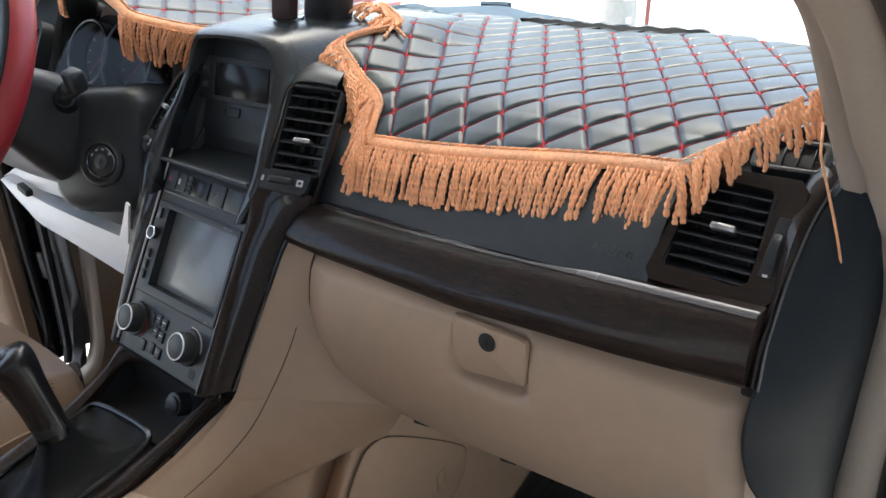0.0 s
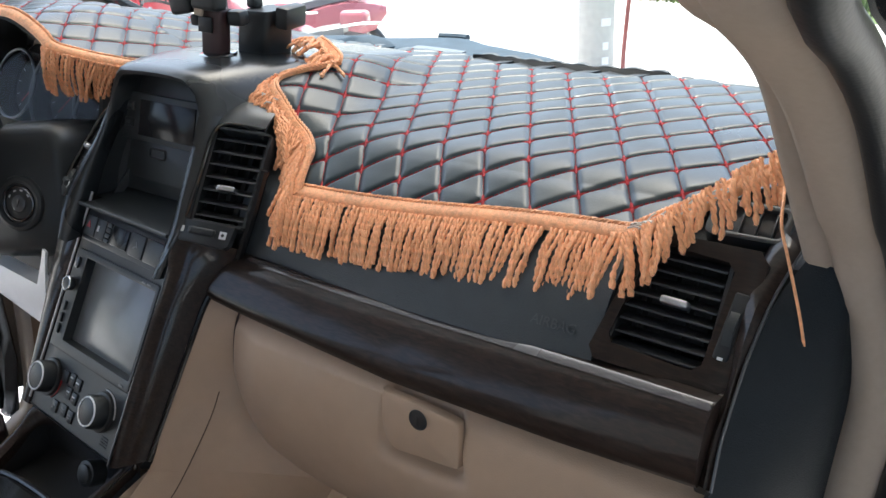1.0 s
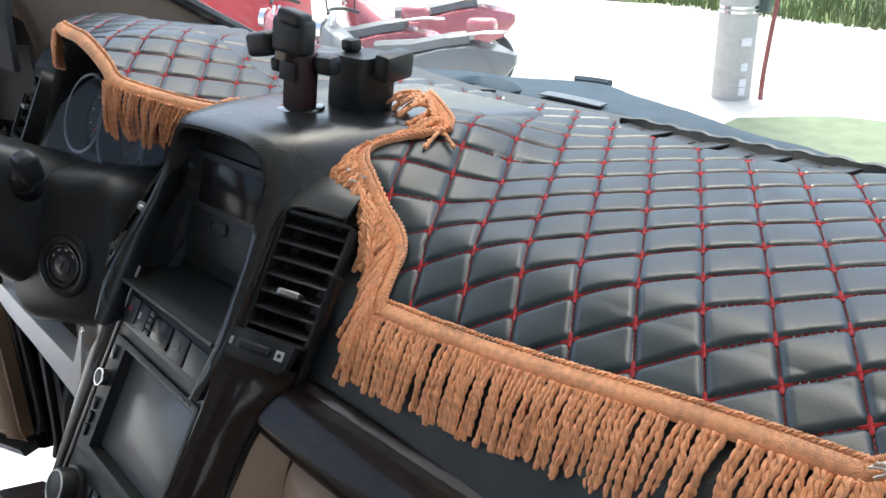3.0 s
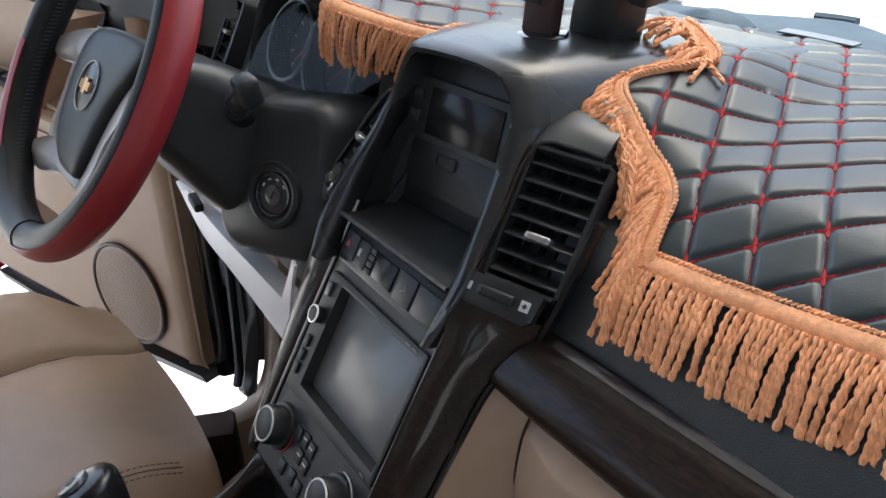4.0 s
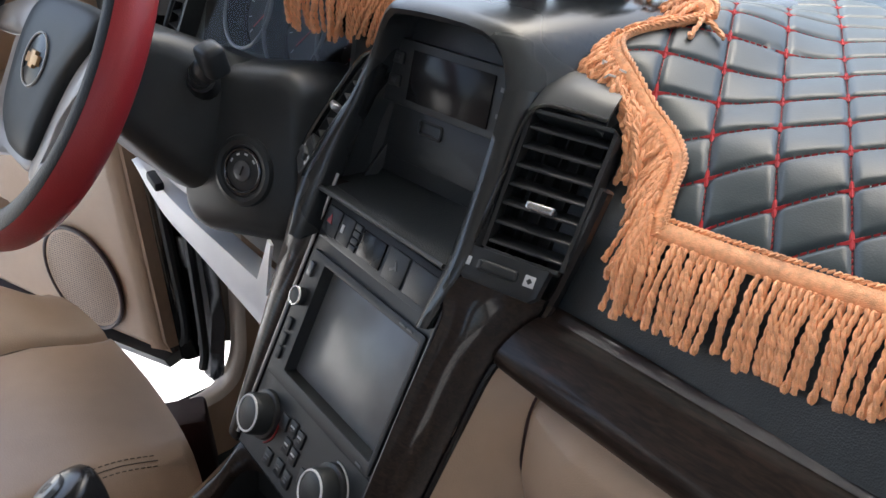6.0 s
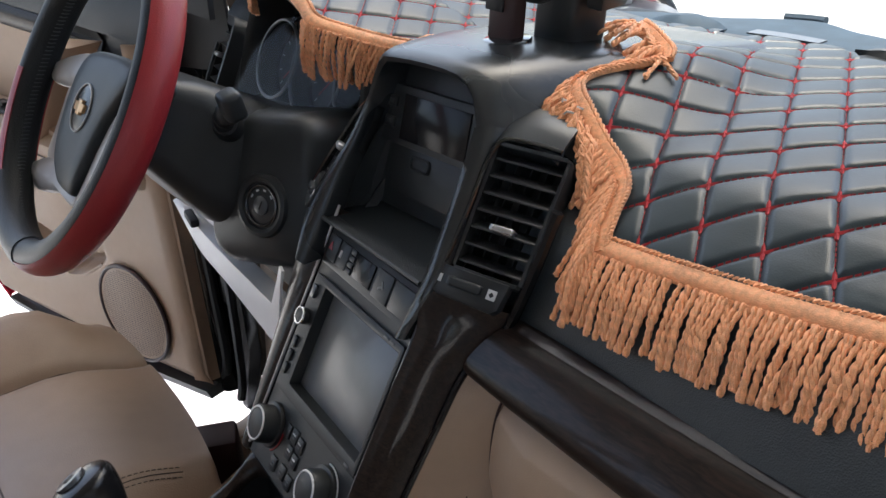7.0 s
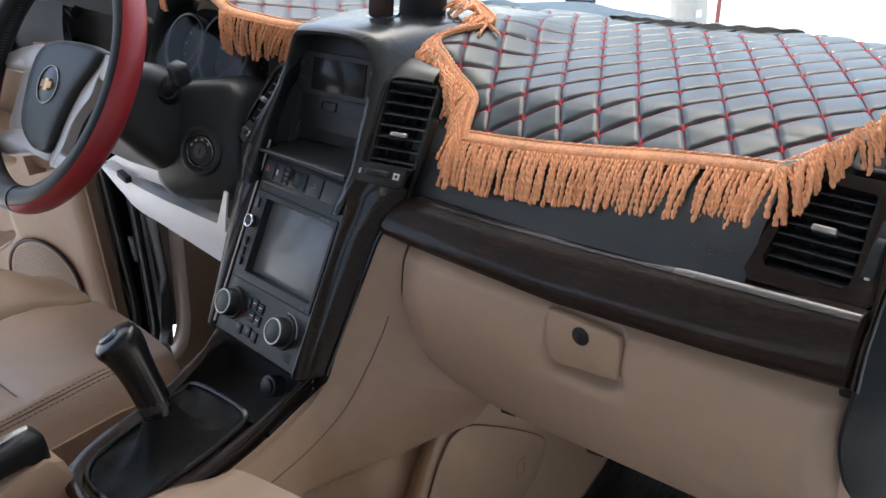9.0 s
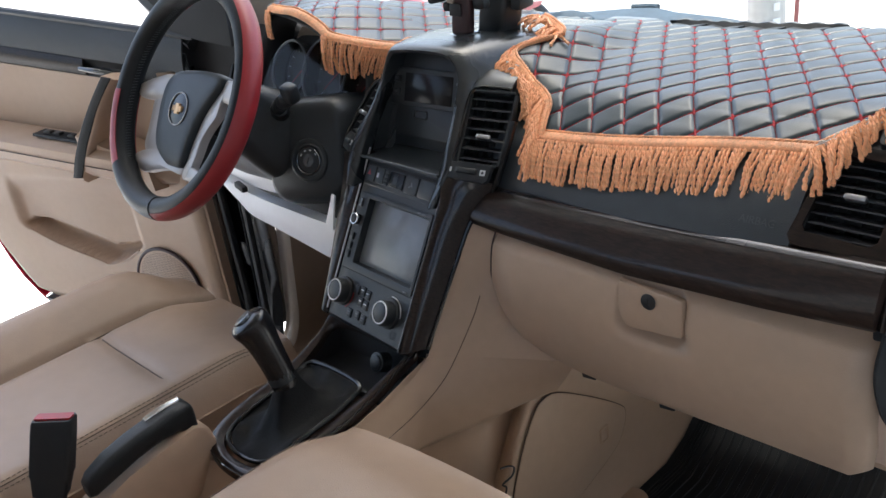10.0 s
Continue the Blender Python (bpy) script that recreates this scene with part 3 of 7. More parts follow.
cover = thing("dash_cover", (0.4, 0.3, 1.14), "black quilted leather dash cover with red stitching and orange fringe", "dash cover", "quilted dash covers")
NS, NT = 390, 320
verts, faces = [], []
for a in range(NT):
    for b in range(NS):
        x, y = cover_point(b / (NS - 1), a / (NT - 1))
        verts.append((x, y, mat_height(x, y) + wrinkle(x, y) + pad(x, y)))
for a in range(NT - 1):
    for b in range(NS - 1):
        k = a * NS + b
        faces.append((k, k + 1, k + NS + 1, k + NS))
me = bpy.data.meshes.new("quilted_sheet")
me.from_pydata(verts, [], faces)
me.materials.append(M_QUILT)
me.shade_smooth()
sheet = new("quilted_sheet", me)
sheet.parent, sheet.matrix_parent_inverse = cover, world_of(cover).inverted()
tagged(sheet, "diamond-quilted blue-black leather sheet")


def stitches(inside, height, sx=1):
    """Red thread in the grooves, with a small cross where they meet."""
    vs, fs = [], []

    def strip(p, q, w):
        d = Vector((q[0] - p[0], q[1] - p[1]))
        if d.length == 0:
            return
        n = Vector((-d.y, d.x)).normalized() * w
        k = len(vs)
        for r in (p, q):
            for s in (-1, 0, 1):
                x, y = r[0] + s * n.x, r[1] + s * n.y
                vs.append((x, y, height(x, y) + (0.0016 if s == 0 else 0.0004)))
        fs.append((k, k + 1, k + 4, k + 3))
        fs.append((k + 1, k + 2, k + 5, k + 4))

    for i in range(-22, 23):
        for j in range(-22, 23):
            for ui, uj, ln in ((1, 0, LB.length), (0, 1, LC.length)):
                for k in range(9):
                    f, g = k / 9, (k + 0.72) / 9
                    a, b = plan_of(i + ui * f, j + uj * f, sx), plan_of(i + ui * g, j + uj * g, sx)
                    if inside(*a) and inside(*b):
                        strip(a, b, 0.00042)
                p, e = plan_of(i, j, sx), 0.0062 / ln
                for f in (-e, e):
                    b = plan_of(i + ui * f, j + uj * f, sx)
                    if inside(*p) and inside(*b):
                        strip(p, b, 0.0014)
    bm = mesh_of(vs, fs)
    return bm


def in_cover(x, y):
    return 0.06 < x < 0.70 and lerp_table(FRONT, x) < y < lerp_table(FAR, x) and x > smooth_table(XL, y)


part("red_stitching", stitches(in_cover, lambda x, y: mat_height(x, y) + wrinkle(x, y) + 0.0004), M_THREAD, cover, "red sewing thread in the quilting grooves", kind="stuff")


# -- fringe: a woven band and twisted yarn strands
def yarn(seed, length, curl=1.0):
    """One twisted two-ply strand hanging down from its top, with a loose end."""
    rnd = random.Random(seed)
    sway = [rnd.uniform(-0.0016, 0.0016), rnd.uniform(-0.001, 0.002)]
    ph = rnd.uniform(0, 6.28)
    n = 27
    axis = []
    for k in range(n):
        f = k / (n - 1)
        axis.append(Vector((sway[0] * f * f + 0.0010 * curl * math.sin(5 * f + ph) + 0.0004 * curl * math.sin(13 * f + 2 * ph), sway[1] * f * f + 0.0006 * math.cos(4 * f + ph) - 0.003 * math.sin(math.pi * f), -length * f)))
    out = []
    for ply in (0, 1):
        pts, rad = [], []
        for k, p in enumerate(axis):
            f = k / (n - 1)
            a = ph + ply * math.pi + f * 27.0 * length / 0.06
            q = 0.00090 * (1 + 0.2 * math.sin(9 * f + ph))
            pts.append(p + Vector((q * math.cos(a), q * math.sin(a), 0)))
            rad.append((0.00152 + 0.0002 * math.sin(7 * f + ph)) * (1.22 if k > n - 5 else 1) * (0.8 if k == n - 1 else 1))
        out.append(tube(pts, rad, 5))
    return merge(*out)


STRANDS = [mesh_data("strand", yarn(k, 0.0505 + 0.0011 * (k % 6)), M_YARN) for k in range(14)]
MID = [mesh_data("strand", yarn(80 + k, 0.043 + 0.0016 * (k % 5)), M_YARN) for k in range(10)]
SHORT = [mesh_data("strand", yarn(50 + k, 0.031 + 0.002 * (k % 5)), M_YARN) for k in range(10)]


CURL = [mesh_data("strand", yarn(120 + k, 0.029 + 0.0020 * (k % 5), 1.9), M_YARN) for k in range(10)]


def strand(parent, at, turn, tilt, k, short=False, lean=0.0, mid=False):
    ob = new("strand", (CURL if short == 2 else SHORT if short else MID if mid else STRANDS)[k % (10 if short or mid else 14)])
    ob.parent, ob.matrix_parent_inverse = parent, world_of(parent).inverted()
    ob.matrix_basis = Matrix.Translation(at) @ Euler((0, 0, turn)).to_matrix().to_4x4() @ Euler((tilt, lean, 0)).to_matrix().to_4x4()
    return ob


def band(pts, outs, width=0.0125):
    """The woven heading: a ribbed tape along the cover's edge, rolled over it."""
    rings = []
    for i, (p, o) in enumerate(zip(pts, outs)):
        d = (pts[min(i + 1, len(pts) - 1)] - pts[max(i - 1, 0)]).normalized()
        up = o.cross(d)
        if up.z < 0:
            up.negate()
        rib = (0.00022, 0.0, -0.00022)[i % 3]
        ring = []
        for f, h in ((-0.55, 0.0015), (-0.5, 0.0040), (-0.3, 0.0036), (-0.15, 0.0046), (0.05, 0.0038), (0.3, 0.0040), (0.5, 0.0015), (0.5, -0.002), (0.0, -0.001), (-0.5, 0.0)):
            ring.append(p + o * (f * width) + up * (h + (rib if h > 0.003 else 0)) - Vector((0, 0, 0.006 * max(0, f + 0.1))))
        rings.append(ring)
    return loft(rings)


def cord(pts, outs, width=0.0125):
    """The two-ply twisted cord along the inner edge of the heading."""
    plies = []
    for ply in (0, 1):
        line_ = []
        for i, (p, o) in enumerate(zip(pts, outs)):
            a = i * 1.35 + ply * math.pi
            line_.append(p - o * (0.44 * width) + Vector((0, 0, 0.0044 + 0.0011 * math.sin(a))) + o * (0.0011 * math.cos(a)))
        plies.append(tube(line_, 0.0014, 5))
    return merge(*plies)


def edge_run(knots, step, outward):
    n = max(4, int(sum((Vector(b) - Vector(a)).length for a, b in zip(knots, knots[1:])) / step))
    pts = curve(knots, n)
    outs = []
    for i, p in enumerate(pts):
        d = pts[min(i + 1, n - 1)] - pts[max(i - 1, 0)]
        o = Vector((d.y, -d.x, 0)).normalized() * outward
        outs.append(o)
    return pts, outs


def on_cover(x, y, dz=0.003):
    return (x, y, mat_height(x, y) + dz)


rnd = random.Random(4)
# front edge, then round the outer corner towards the pillar
front_k = [on_cover(x, lerp_table(FRONT, x) + 0.001) for x in (0.2195, 0.28, 0.34, 0.40, 0.46, 0.52, 0.574)]
pts, outs = edge_run(front_k, 0.0016, 1)
part("fringe_band", band(pts, outs), M_YARN, cover, "woven orange fringe heading", 60)
part("fringe_cord", cord(pts, outs), M_YARN, cover, "twisted orange cord", 60)
def clear_of_vent(p, gap=0.006):
    """Lifts a strand's root clear of the end vent's surround."""
    q = END.inverted() @ Vector(p)
    return Vector(p) + END.to_3x3() @ Vector((0, 0, max(0.0, gap - q.z))) if q.x > -0.06 else Vector(p)


x = 0.2205
while x < 0.575:
    y = lerp_table(FRONT, x)
    if not (0.471 < x < 0.4752 or 0.504 < x < 0.5090 or 0.2915 < x < 0.2945):
        tilt = -lerp_table([(0.2, 0.64), (0.3, 0.66), (0.5, 0.72), (0.57, 0.70)], x)
        lean = lerp_table([(0.22, -0.16), (0.30, -0.15), (0.42, -0.02), (0.52, 0.04), (0.57, 0.10)], x) + 0.035 * noise.noise(Vector((x * 45, 2.0, 0.0))) + rnd.uniform(-0.014, 0.014)
        at = clear_of_vent((x, y - 0.006, mat_height(x, y) + 0.0005), 0.004)
        strand(cover, at, rnd.uniform(-0.11, 0.11), tilt + rnd.uniform(-0.03, 0.015), rnd.randrange(14), lean=lean)
    x += 0.0039 + rnd.uniform(-0.0006, 0.0007)
right_k = [on_cover(0.572, 0.104), on_cover(0.582, 0.111, 0.004), on_cover(0.598, 0.129, 0.005), on_cover(0.617, 0.151, 0.007), on_cover(0.636, 0.171, 0.011), on_cover(0.657, 0.191, 0.016), on_cover(0.692, 0.221, 0.021)]
pts, outs = edge_run(right_k, 0.0016, 1)
part("fringe_band", band(pts, outs, 0.011), M_YARN, cover, "woven orange fringe heading", 60)
part("fringe_cord", cord(pts, outs, 0.011), M_YARN, cover, "twisted orange cord", 60)
for i in range(0, len(pts), 2):
    p, o = pts[i], outs[i]
    f = i / len(pts)
    if 0.60 < f < 0.64 or rnd.random() < 0.12:
        continue
    at = clear_of_vent(p + o * 0.007 + Vector((0, 0, -0.003)), 0.005)
    strand(cover, at, rnd.uniform(-0.3, 0.3) + 0.55, -0.70 + 0.25 * f + rnd.uniform(-0.10, 0.06), rnd.randrange(14), short=f > 0.30 and rnd.random() < 0.8, lean=0.20 * (1 - f) + rnd.uniform(-0.16, 0.12), mid=True)
# frayed white backing along the outer corner
fray = []
for i in range(int(len(pts) * 0.02), int(len(pts) * 0.62), 2):
    fray.append(pts[i] + outs[i] * (0.0075 + 0.003 * noise.noise(pts[i] * 160)) + Vector((0, 0, 0.0035 + 0.003 * noise.noise(pts[i] * 210))))
part("frayed_thread", tube(fray, 0.0009, 4), M_YARN_WHITE, cover, "frayed white thread")
for i in range(26):
    p = pts[int(len(pts) * (0.02 + 0.55 * i / 26))]
    q = p + Vector((rnd.uniform(0.002, 0.012), rnd.uniform(-0.004, 0.006), rnd.uniform(0.0, 0.004)))
    part("frayed_thread", tube([p + Vector((0, -0.002, 0.005)), (p + q) / 2 + Vector((0, -0.002, 0.007)), q + Vector((0, -0.001, 0.006))], 0.0008, 4), M_YARN_WHITE, cover)
CENTRE_VENT = axes((0.143, 0.073, 1.093), (0.95, 0.30, -0.09), (-0.08, 0.62, 0.78))


def hang(parent, at, turn, tilt, k, short=False, lean=0.0, mid=False):
    """A strand that lies over the centre vent's edge and never reaches into its opening."""
    length = 0.040 if short else 0.050 if mid else 0.060
    for turn, lift in ((turn, 0.0), (turn, 0.15), (0.1, 0.0), (0.1, 0.2), (0.6, 0.1), (1.0, 0.2)):
        m = Matrix.Translation(at) @ Euler((0, 0, turn)).to_matrix().to_4x4() @ Euler((tilt - lift, lean, 0)).to_matrix().to_4x4()
        free = True
        for f in (0.3, 0.6, 1.0):
            q = CENTRE_VENT.inverted() @ (m @ Vector((0, 0, -length * f)))
            if abs(q.x) < 0.034 and abs(q.y) < 0.055 and q.z < 0.006:
                free = False
        if free:
            return strand(parent, at, turn, tilt - lift, k, short, lean, mid)


# left edge, zigzagging back beside the centre hood
left_k = [(x, y) for y, x in [(0.0885, 0.2235), (0.096, 0.220), (0.112, 0.2135), (0.129, 0.206), (0.143, 0.188), (0.151, 0.163), (0.161, 0.136), (0.170, 0.118), (0.186, 0.106), (0.206, 0.108), (0.230, 0.120), (0.254, 0.132)]]
pts, outs = edge_run([on_cover(x, y, 0.004) for x, y in left_k], 0.0016, -1)
part("fringe_band", band(pts, outs, 0.012), M_YARN, cover, "woven orange fringe heading", 60)
part("fringe_cord", cord(pts, outs, 0.012), M_YARN, cover, "twisted orange cord", 60)
for i in range(0, len(pts), 2):
    p, o = pts[i], outs[i]
    f = i / len(pts)
    for rep in range(2 if i % 4 else 3):
        turn = lerp_table([(0, 0.10), (0.2, 0.30), (0.5, 0.55), (1, 0.5)], f) * ((math.atan2(o.y, o.x) + 1.5 * math.pi) % (2 * math.pi) - math.pi) + rnd.uniform(-0.16, 0.16)
        hang(cover, p + o * (0.004 + 0.003 * rep) + Vector((0, -0.001, 0.003 - 0.003 * rep)), turn, lerp_table([(0, -0.58), (0.25, -0.62), (0.5, -0.72), (0.75, -0.95), (1, -1.2)], f) + rnd.uniform(-0.15, 0.15), rnd.randrange(10), short=(2 if rnd.random() < 0.75 else 1) if f > 0.16 else 0, mid=f > 0.06, lean=lerp_table([(0, -0.30), (0.15, -0.15), (0.3, 0.08), (0.6, 0.2), (1, 0.2)], f) + rnd.uniform(-0.13, 0.13))
back_k = [on_cover(0.132, 0.257, 0.004), on_cover(0.126, 0.266, 0.006), (0.112, 0.274, 1.181), (0.094, 0.281, 1.187), (0.078, 0.288, 1.189), (0.066, 0.297, 1.188)]
pts, outs = edge_run(back_k, 0.0016, -1)
part("fringe_band", band(pts, outs, 0.012), M_YARN, cover, "woven orange fringe heading", 60)
part("fringe_cord", cord(pts, outs, 0.012), M_YARN, cover, "twisted orange cord", 60)
for i in range(0, len(pts), 2):
    p, o = pts[i], outs[i]
    strand(cover, p + o * 0.004 + Vector((0, 0, 0.003)), rnd.uniform(-1.3, 1.0), -1.30 + rnd.uniform(-0.2, 0.25), rnd.randrange(10), short=True, lean=rnd.uniform(-0.7, 0.5))
# fluff caught in the fringe by the hood
for i in range(7):
    p = Vector((0.122 + 0.02 * rnd.random(), 0.150 + 0.012 * rnd.random(), 1.150 + 0.012 * rnd.random()))
    q = p + Vector((rnd.uniform(-0.012, 0.004), rnd.uniform(-0.008, 0.002), rnd.uniform(-0.008, 0.004)))
    part("frayed_thread", tube([p, (p + q) / 2 + Vector((0, -0.003, 0.003)), q], 0.0011, 4), M_YARN_WHITE, cover)
# loose thread that hangs over the end cap
solid("loose_thread", tube(curve([(0.672, 0.150, 1.163), (0.684, 0.112, 1.165), (0.690, 0.092, 1.152), (0.6985, 0.084, 1.134), (0.7075, 0.080, 1.110), (0.714, 0.078, 1.090), (0.719, 0.077, 1.070), (0.7205, 0.078, 1.057)], 26), [0.0012] * 23 + [0.0016, 0.0021, 0.0015], 6), M_YARN, "single loose orange yarn hanging over the dash end", "loose thread")

# -- driver's cover over the instrument hood
DFRONT = [(-0.72, 0.24), (-0.56, 0.205), (-0.50, 0.183), (-0.46, 0.172), (-0.40, 0.160), (-0.31, 0.145), (-0.24, 0.134), (-0.205, 0.157), (-0.18, 0.176), (-0.15, 0.20), (-0.12, 0.225), (-0.05, 0.262), (0.03, 0.30)]
dcover = thing("dash_cover", (-0.4, 0.3, 1.18), "black quilted dash cover with orange fringe over the instruments", "dash cover", "quilted dash covers")


def dheight(x, y):
    return mat_height(min(x, -0.001), y) + 0.0012 * noise.noise(Vector((x * 14, y * 14, 3.0)))


NS, NT = 260, 170
verts, faces = [], []
for a in range(NT):
    for b in range(NS):
        g = a / (NT - 1)
        x0 = -0.475 - 0.155 * min(1, 2.2 * g)
        x = x0 + (0.02 - x0) * b / (NS - 1)
        yf = lerp_table(DFRONT, x)
        y = yf + (0.475 - yf) * g
        verts.append((x, y, dheight(x, y) + pad(x, y, -1)))
for a in range(NT - 1):
    for b in range(NS - 1):
        k = a * NS + b
        faces.append((k, k + 1, k + NS + 1, k + NS))
me = bpy.data.meshes.new("quilted_sheet")
me.from_pydata(verts, [], faces)
me.materials.append(M_QUILT)
me.shade_smooth()
sheet = new("quilted_sheet", me)
sheet.parent, sheet.matrix_parent_inverse = dcover, world_of(dcover).inverted()
tagged(sheet, "diamond-quilted blue-black leather sheet")
part("red_stitching", stitches(lambda x, y: -0.475 - 1.0 * (y - 0.18) < x < 0.02 and x > -0.62 and lerp_table(DFRONT, x) < y < 0.475, lambda x, y: dheight(x, y) + 0.0004, -1), M_THREAD, dcover, "red sewing thread in the quilting grooves", kind="stuff")
dk = [(x, lerp_table(DFRONT, x), dheight(x, lerp_table(DFRONT, x)) + 0.004) for x in (-0.40, -0.355, -0.31, -0.27, -0.24, -0.205, -0.18, -0.165, -0.152)]
dk = [(-0.468, 0.186, dheight(-0.468, 0.186) - 0.004), (-0.458, 0.174, dheight(-0.458, 0.174) + 0.003), (-0.435, 0.167, dheight(-0.435, 0.167) + 0.004)] + dk
pts, outs = edge_run(dk, 0.0016, 1)
part("fringe_band", band(pts, outs, 0.013), M_YARN, dcover, "woven orange fringe heading", 60)
part("fringe_cord", cord(pts, outs, 0.013), M_YARN, dcover, "twisted orange cord", 60)
for i in range(0, len(pts), 2):
    p, o = pts[i], outs[i]
    if -0.440 < p.x < -0.252:
        continue
    lean = lerp_table([(-0.47, 0.0), (-0.25, -0.02), (-0.21, 0.18), (-0.18, 0.50)], p.x)
    strand(dcover, p + o * 0.008 + Vector((0, 0, -0.003)), rnd.uniform(-0.4, 0.4), -0.12 + rnd.uniform(-0.08, 0.05), rnd.randrange(14), short=p.x > -0.16, mid=p.x < -0.3, lean=lean + rnd.uniform(-0.07, 0.07))
for i in range(40):
    x = -0.140 + 0.10 * i / 40
    y = lerp_table(DFRONT, x) + rnd.uniform(-0.004, 0.006)
    strand(dcover, (x, y, dheight(x, y) + 0.016), rnd.uniform(-1.2, 1.2), -1.35 + rnd.uniform(-0.2, 0.2), rnd.randrange(10), short=True, lean=rnd.uniform(-0.6, 0.6))


# ---- centre stack ----
ST = axes((0.008, -0.066, 0.861), (1, -0.095, 0.0), (0.05, 0.500, 0.862))
stack = thing("centre_stack", (0.008, -0.05, 0.83), "black centre stack with screen, climate knobs and wood sides", "centre stack")


def at(u, v, w=0.0):
    return ST @ Vector((u, v, w))


# face panel with side flanks, below the open tray
part("face", loft([[at(-0.095, v, -0.06), at(-0.095, v, -0.003), at(-0.091, v, 0.0), at(-0.066, v, 0.0), at(-0.064, v, -d), at(0.084, v, -d), at(0.0855, v, 0.0), at(0.089, v, 0.001), at(0.0945, v, 0.006), at(0.0945, v, -0.05)] for v, d in ((-0.040, 0.0001), (0.0, 0.0001), (0.040, 0.0001), (0.041, 0.014), (0.145, 0.014), (0.146, 0.0001), (0.205, 0.0001))]), M_PANEL, stack, "satin black face panel")
# bottom lip of the face
part("bottom_lip", loft([[at(u, -0.040, -0.05), at(u, -0.040, 0.001), at(u, -0.046, -0.006), at(u, -0.048, -0.05)] for u in (-0.093, 0.0, 0.09)]), M_PANEL, stack)

# wood flank at the right, turning away from the face, and its twin at the left
for sx in (1, -1):
    if sx > 0:
        inner_e = curve([at(0.0955, -0.044, 0.004), at(0.0955, 0.0, 0.006), at(0.096, 0.06, 0.008), at(0.097, 0.12, 0.009), at(0.100, 0.165, 0.009), (0.112, 0.009, 1.030), (0.1185, 0.0200, 1.0430)], 24)
    else:
        inner_e = curve([at(-0.095, v, -0.001) for v in (-0.044, 0.0, 0.06, 0.12, 0.17, 0.195, 0.212)], 24)
    ox = [(0.1255, -0.069, 0.826), (0.1325, -0.036, 0.884), (0.140, -0.004, 0.940), (0.1455, 0.019, 0.978), (0.155, 0.0345, 0.998), (0.164, 0.049, 1.015), (0.1700, 0.0555, 1.028)]
    outer_e = curve([(0.008 + sx * (a - 0.008), b, c) for a, b, c in ox], 24)
    rings = []
    for a, b in zip(inner_e, outer_e):
        out = (b - a).cross(Vector((0, 0.5, 0.86))).normalized() * sx
        ring = [a.lerp(b, f) + out * (0.0065 * math.sin(math.pi * f ** 0.8)) for f in (0, 0.06, 0.18, 0.38, 0.6, 0.8, 0.94, 1)]
        rings.append(ring + [b + Vector((-0.01 * sx, 0.03, 0)), a + Vector((0, 0.03, -0.02))])
    part("wood_flank", loft(rings), M_WOOD, stack, "dark wood flank", 50)
# bright line down the left side of the face
part("chrome_edge", tube([at(-0.0965, v, 0.0005) for v in np.linspace(-0.035, 0.215, 14)], 0.0015, 6), M_SILVER, stack, "thin silver edge line")
part("chrome_edge", tube([at(0.0950, v, 0.0065) for v in np.linspace(-0.042, 0.20, 14)], 0.0009, 6), M_GREY, stack)


# -- climate controls
def knob(u, v, r, label):
    m = ST @ pose(u, v, 0)
    k = part("knob", plate([(r * math.cos(a) * (1 + 0.02 * (i % 2)), r * math.sin(a) * (1 + 0.02 * (i % 2))) for i, a in enumerate(2 * math.pi * j / 48 for j in range(48))], m, 0.0, 0.019, 0.003), M_BLACK, stack, label)
    part("knob_skirt", disc(r * 1.22, m, -0.001, 0.004, 40), M_PANEL, k)
    part("knob_ring", ringbar(r * 0.86, 0.0011, m, 0.0188, 44, 6), M_WHITE, k, "white ring")
    part("knob_cap", disc(r * 0.80, m, 0.015, 0.0192, 36), M_BLACK, k)
    return k


knob(-0.066, 0.0, 0.0178, "round black climate knob with white ring")
knob(0.050, 0.0, 0.0178, "round black climate knob with white ring")
# white scale arc by the right knob, red one by the left
for cu, a0, a1, mt, nm in ((0.050, 0, 100, M_PRINT, "scale_arc"), (-0.066, -60, 10, M_REDPRINT, "red_scale_arc")):
    pts = [at(cu + 0.0238 * math.cos(radians(a)), 0.0238 * math.sin(radians(a)), 0.0006) for a in np.linspace(a0, a1, 14)]
    part(nm, tube(pts, 0.0008, 5), mt, stack)
for i, (u, v) in enumerate([(-0.021, 0.012), (-0.0075, 0.010), (-0.021, -0.004), (-0.0075, -0.006), (-0.020, -0.024), (-0.005, -0.026), (-0.040, -0.026), (0.014, -0.012), (-0.036, 0.010)]):
    b = part("button", rbox(0.0115, 0.0135, 0.003, 0.001, ST @ pose(u, v, 0.0005)), M_PANEL, stack, "small black climate button")
    if i < 7:
        part("symbol", rbox(0.0062, 0.0016, 0.0004, 0.0001, ST @ pose(u, v + 0.0015, 0.0022)), M_PRINT_DIM if i > 3 else M_PRINT, b)
        part("symbol", rbox(0.0044, 0.0013, 0.0004, 0.0001, ST @ pose(u, v - 0.0018, 0.0022)), M_PRINT_DIM, b)
for i in range(4):
    part("sensor_slot", rbox(0.013, 0.0012, 0.0006, 0.0002, ST @ pose(0.068, -0.031 + 0.003 * i, 0.0003)), M_DARK, stack)

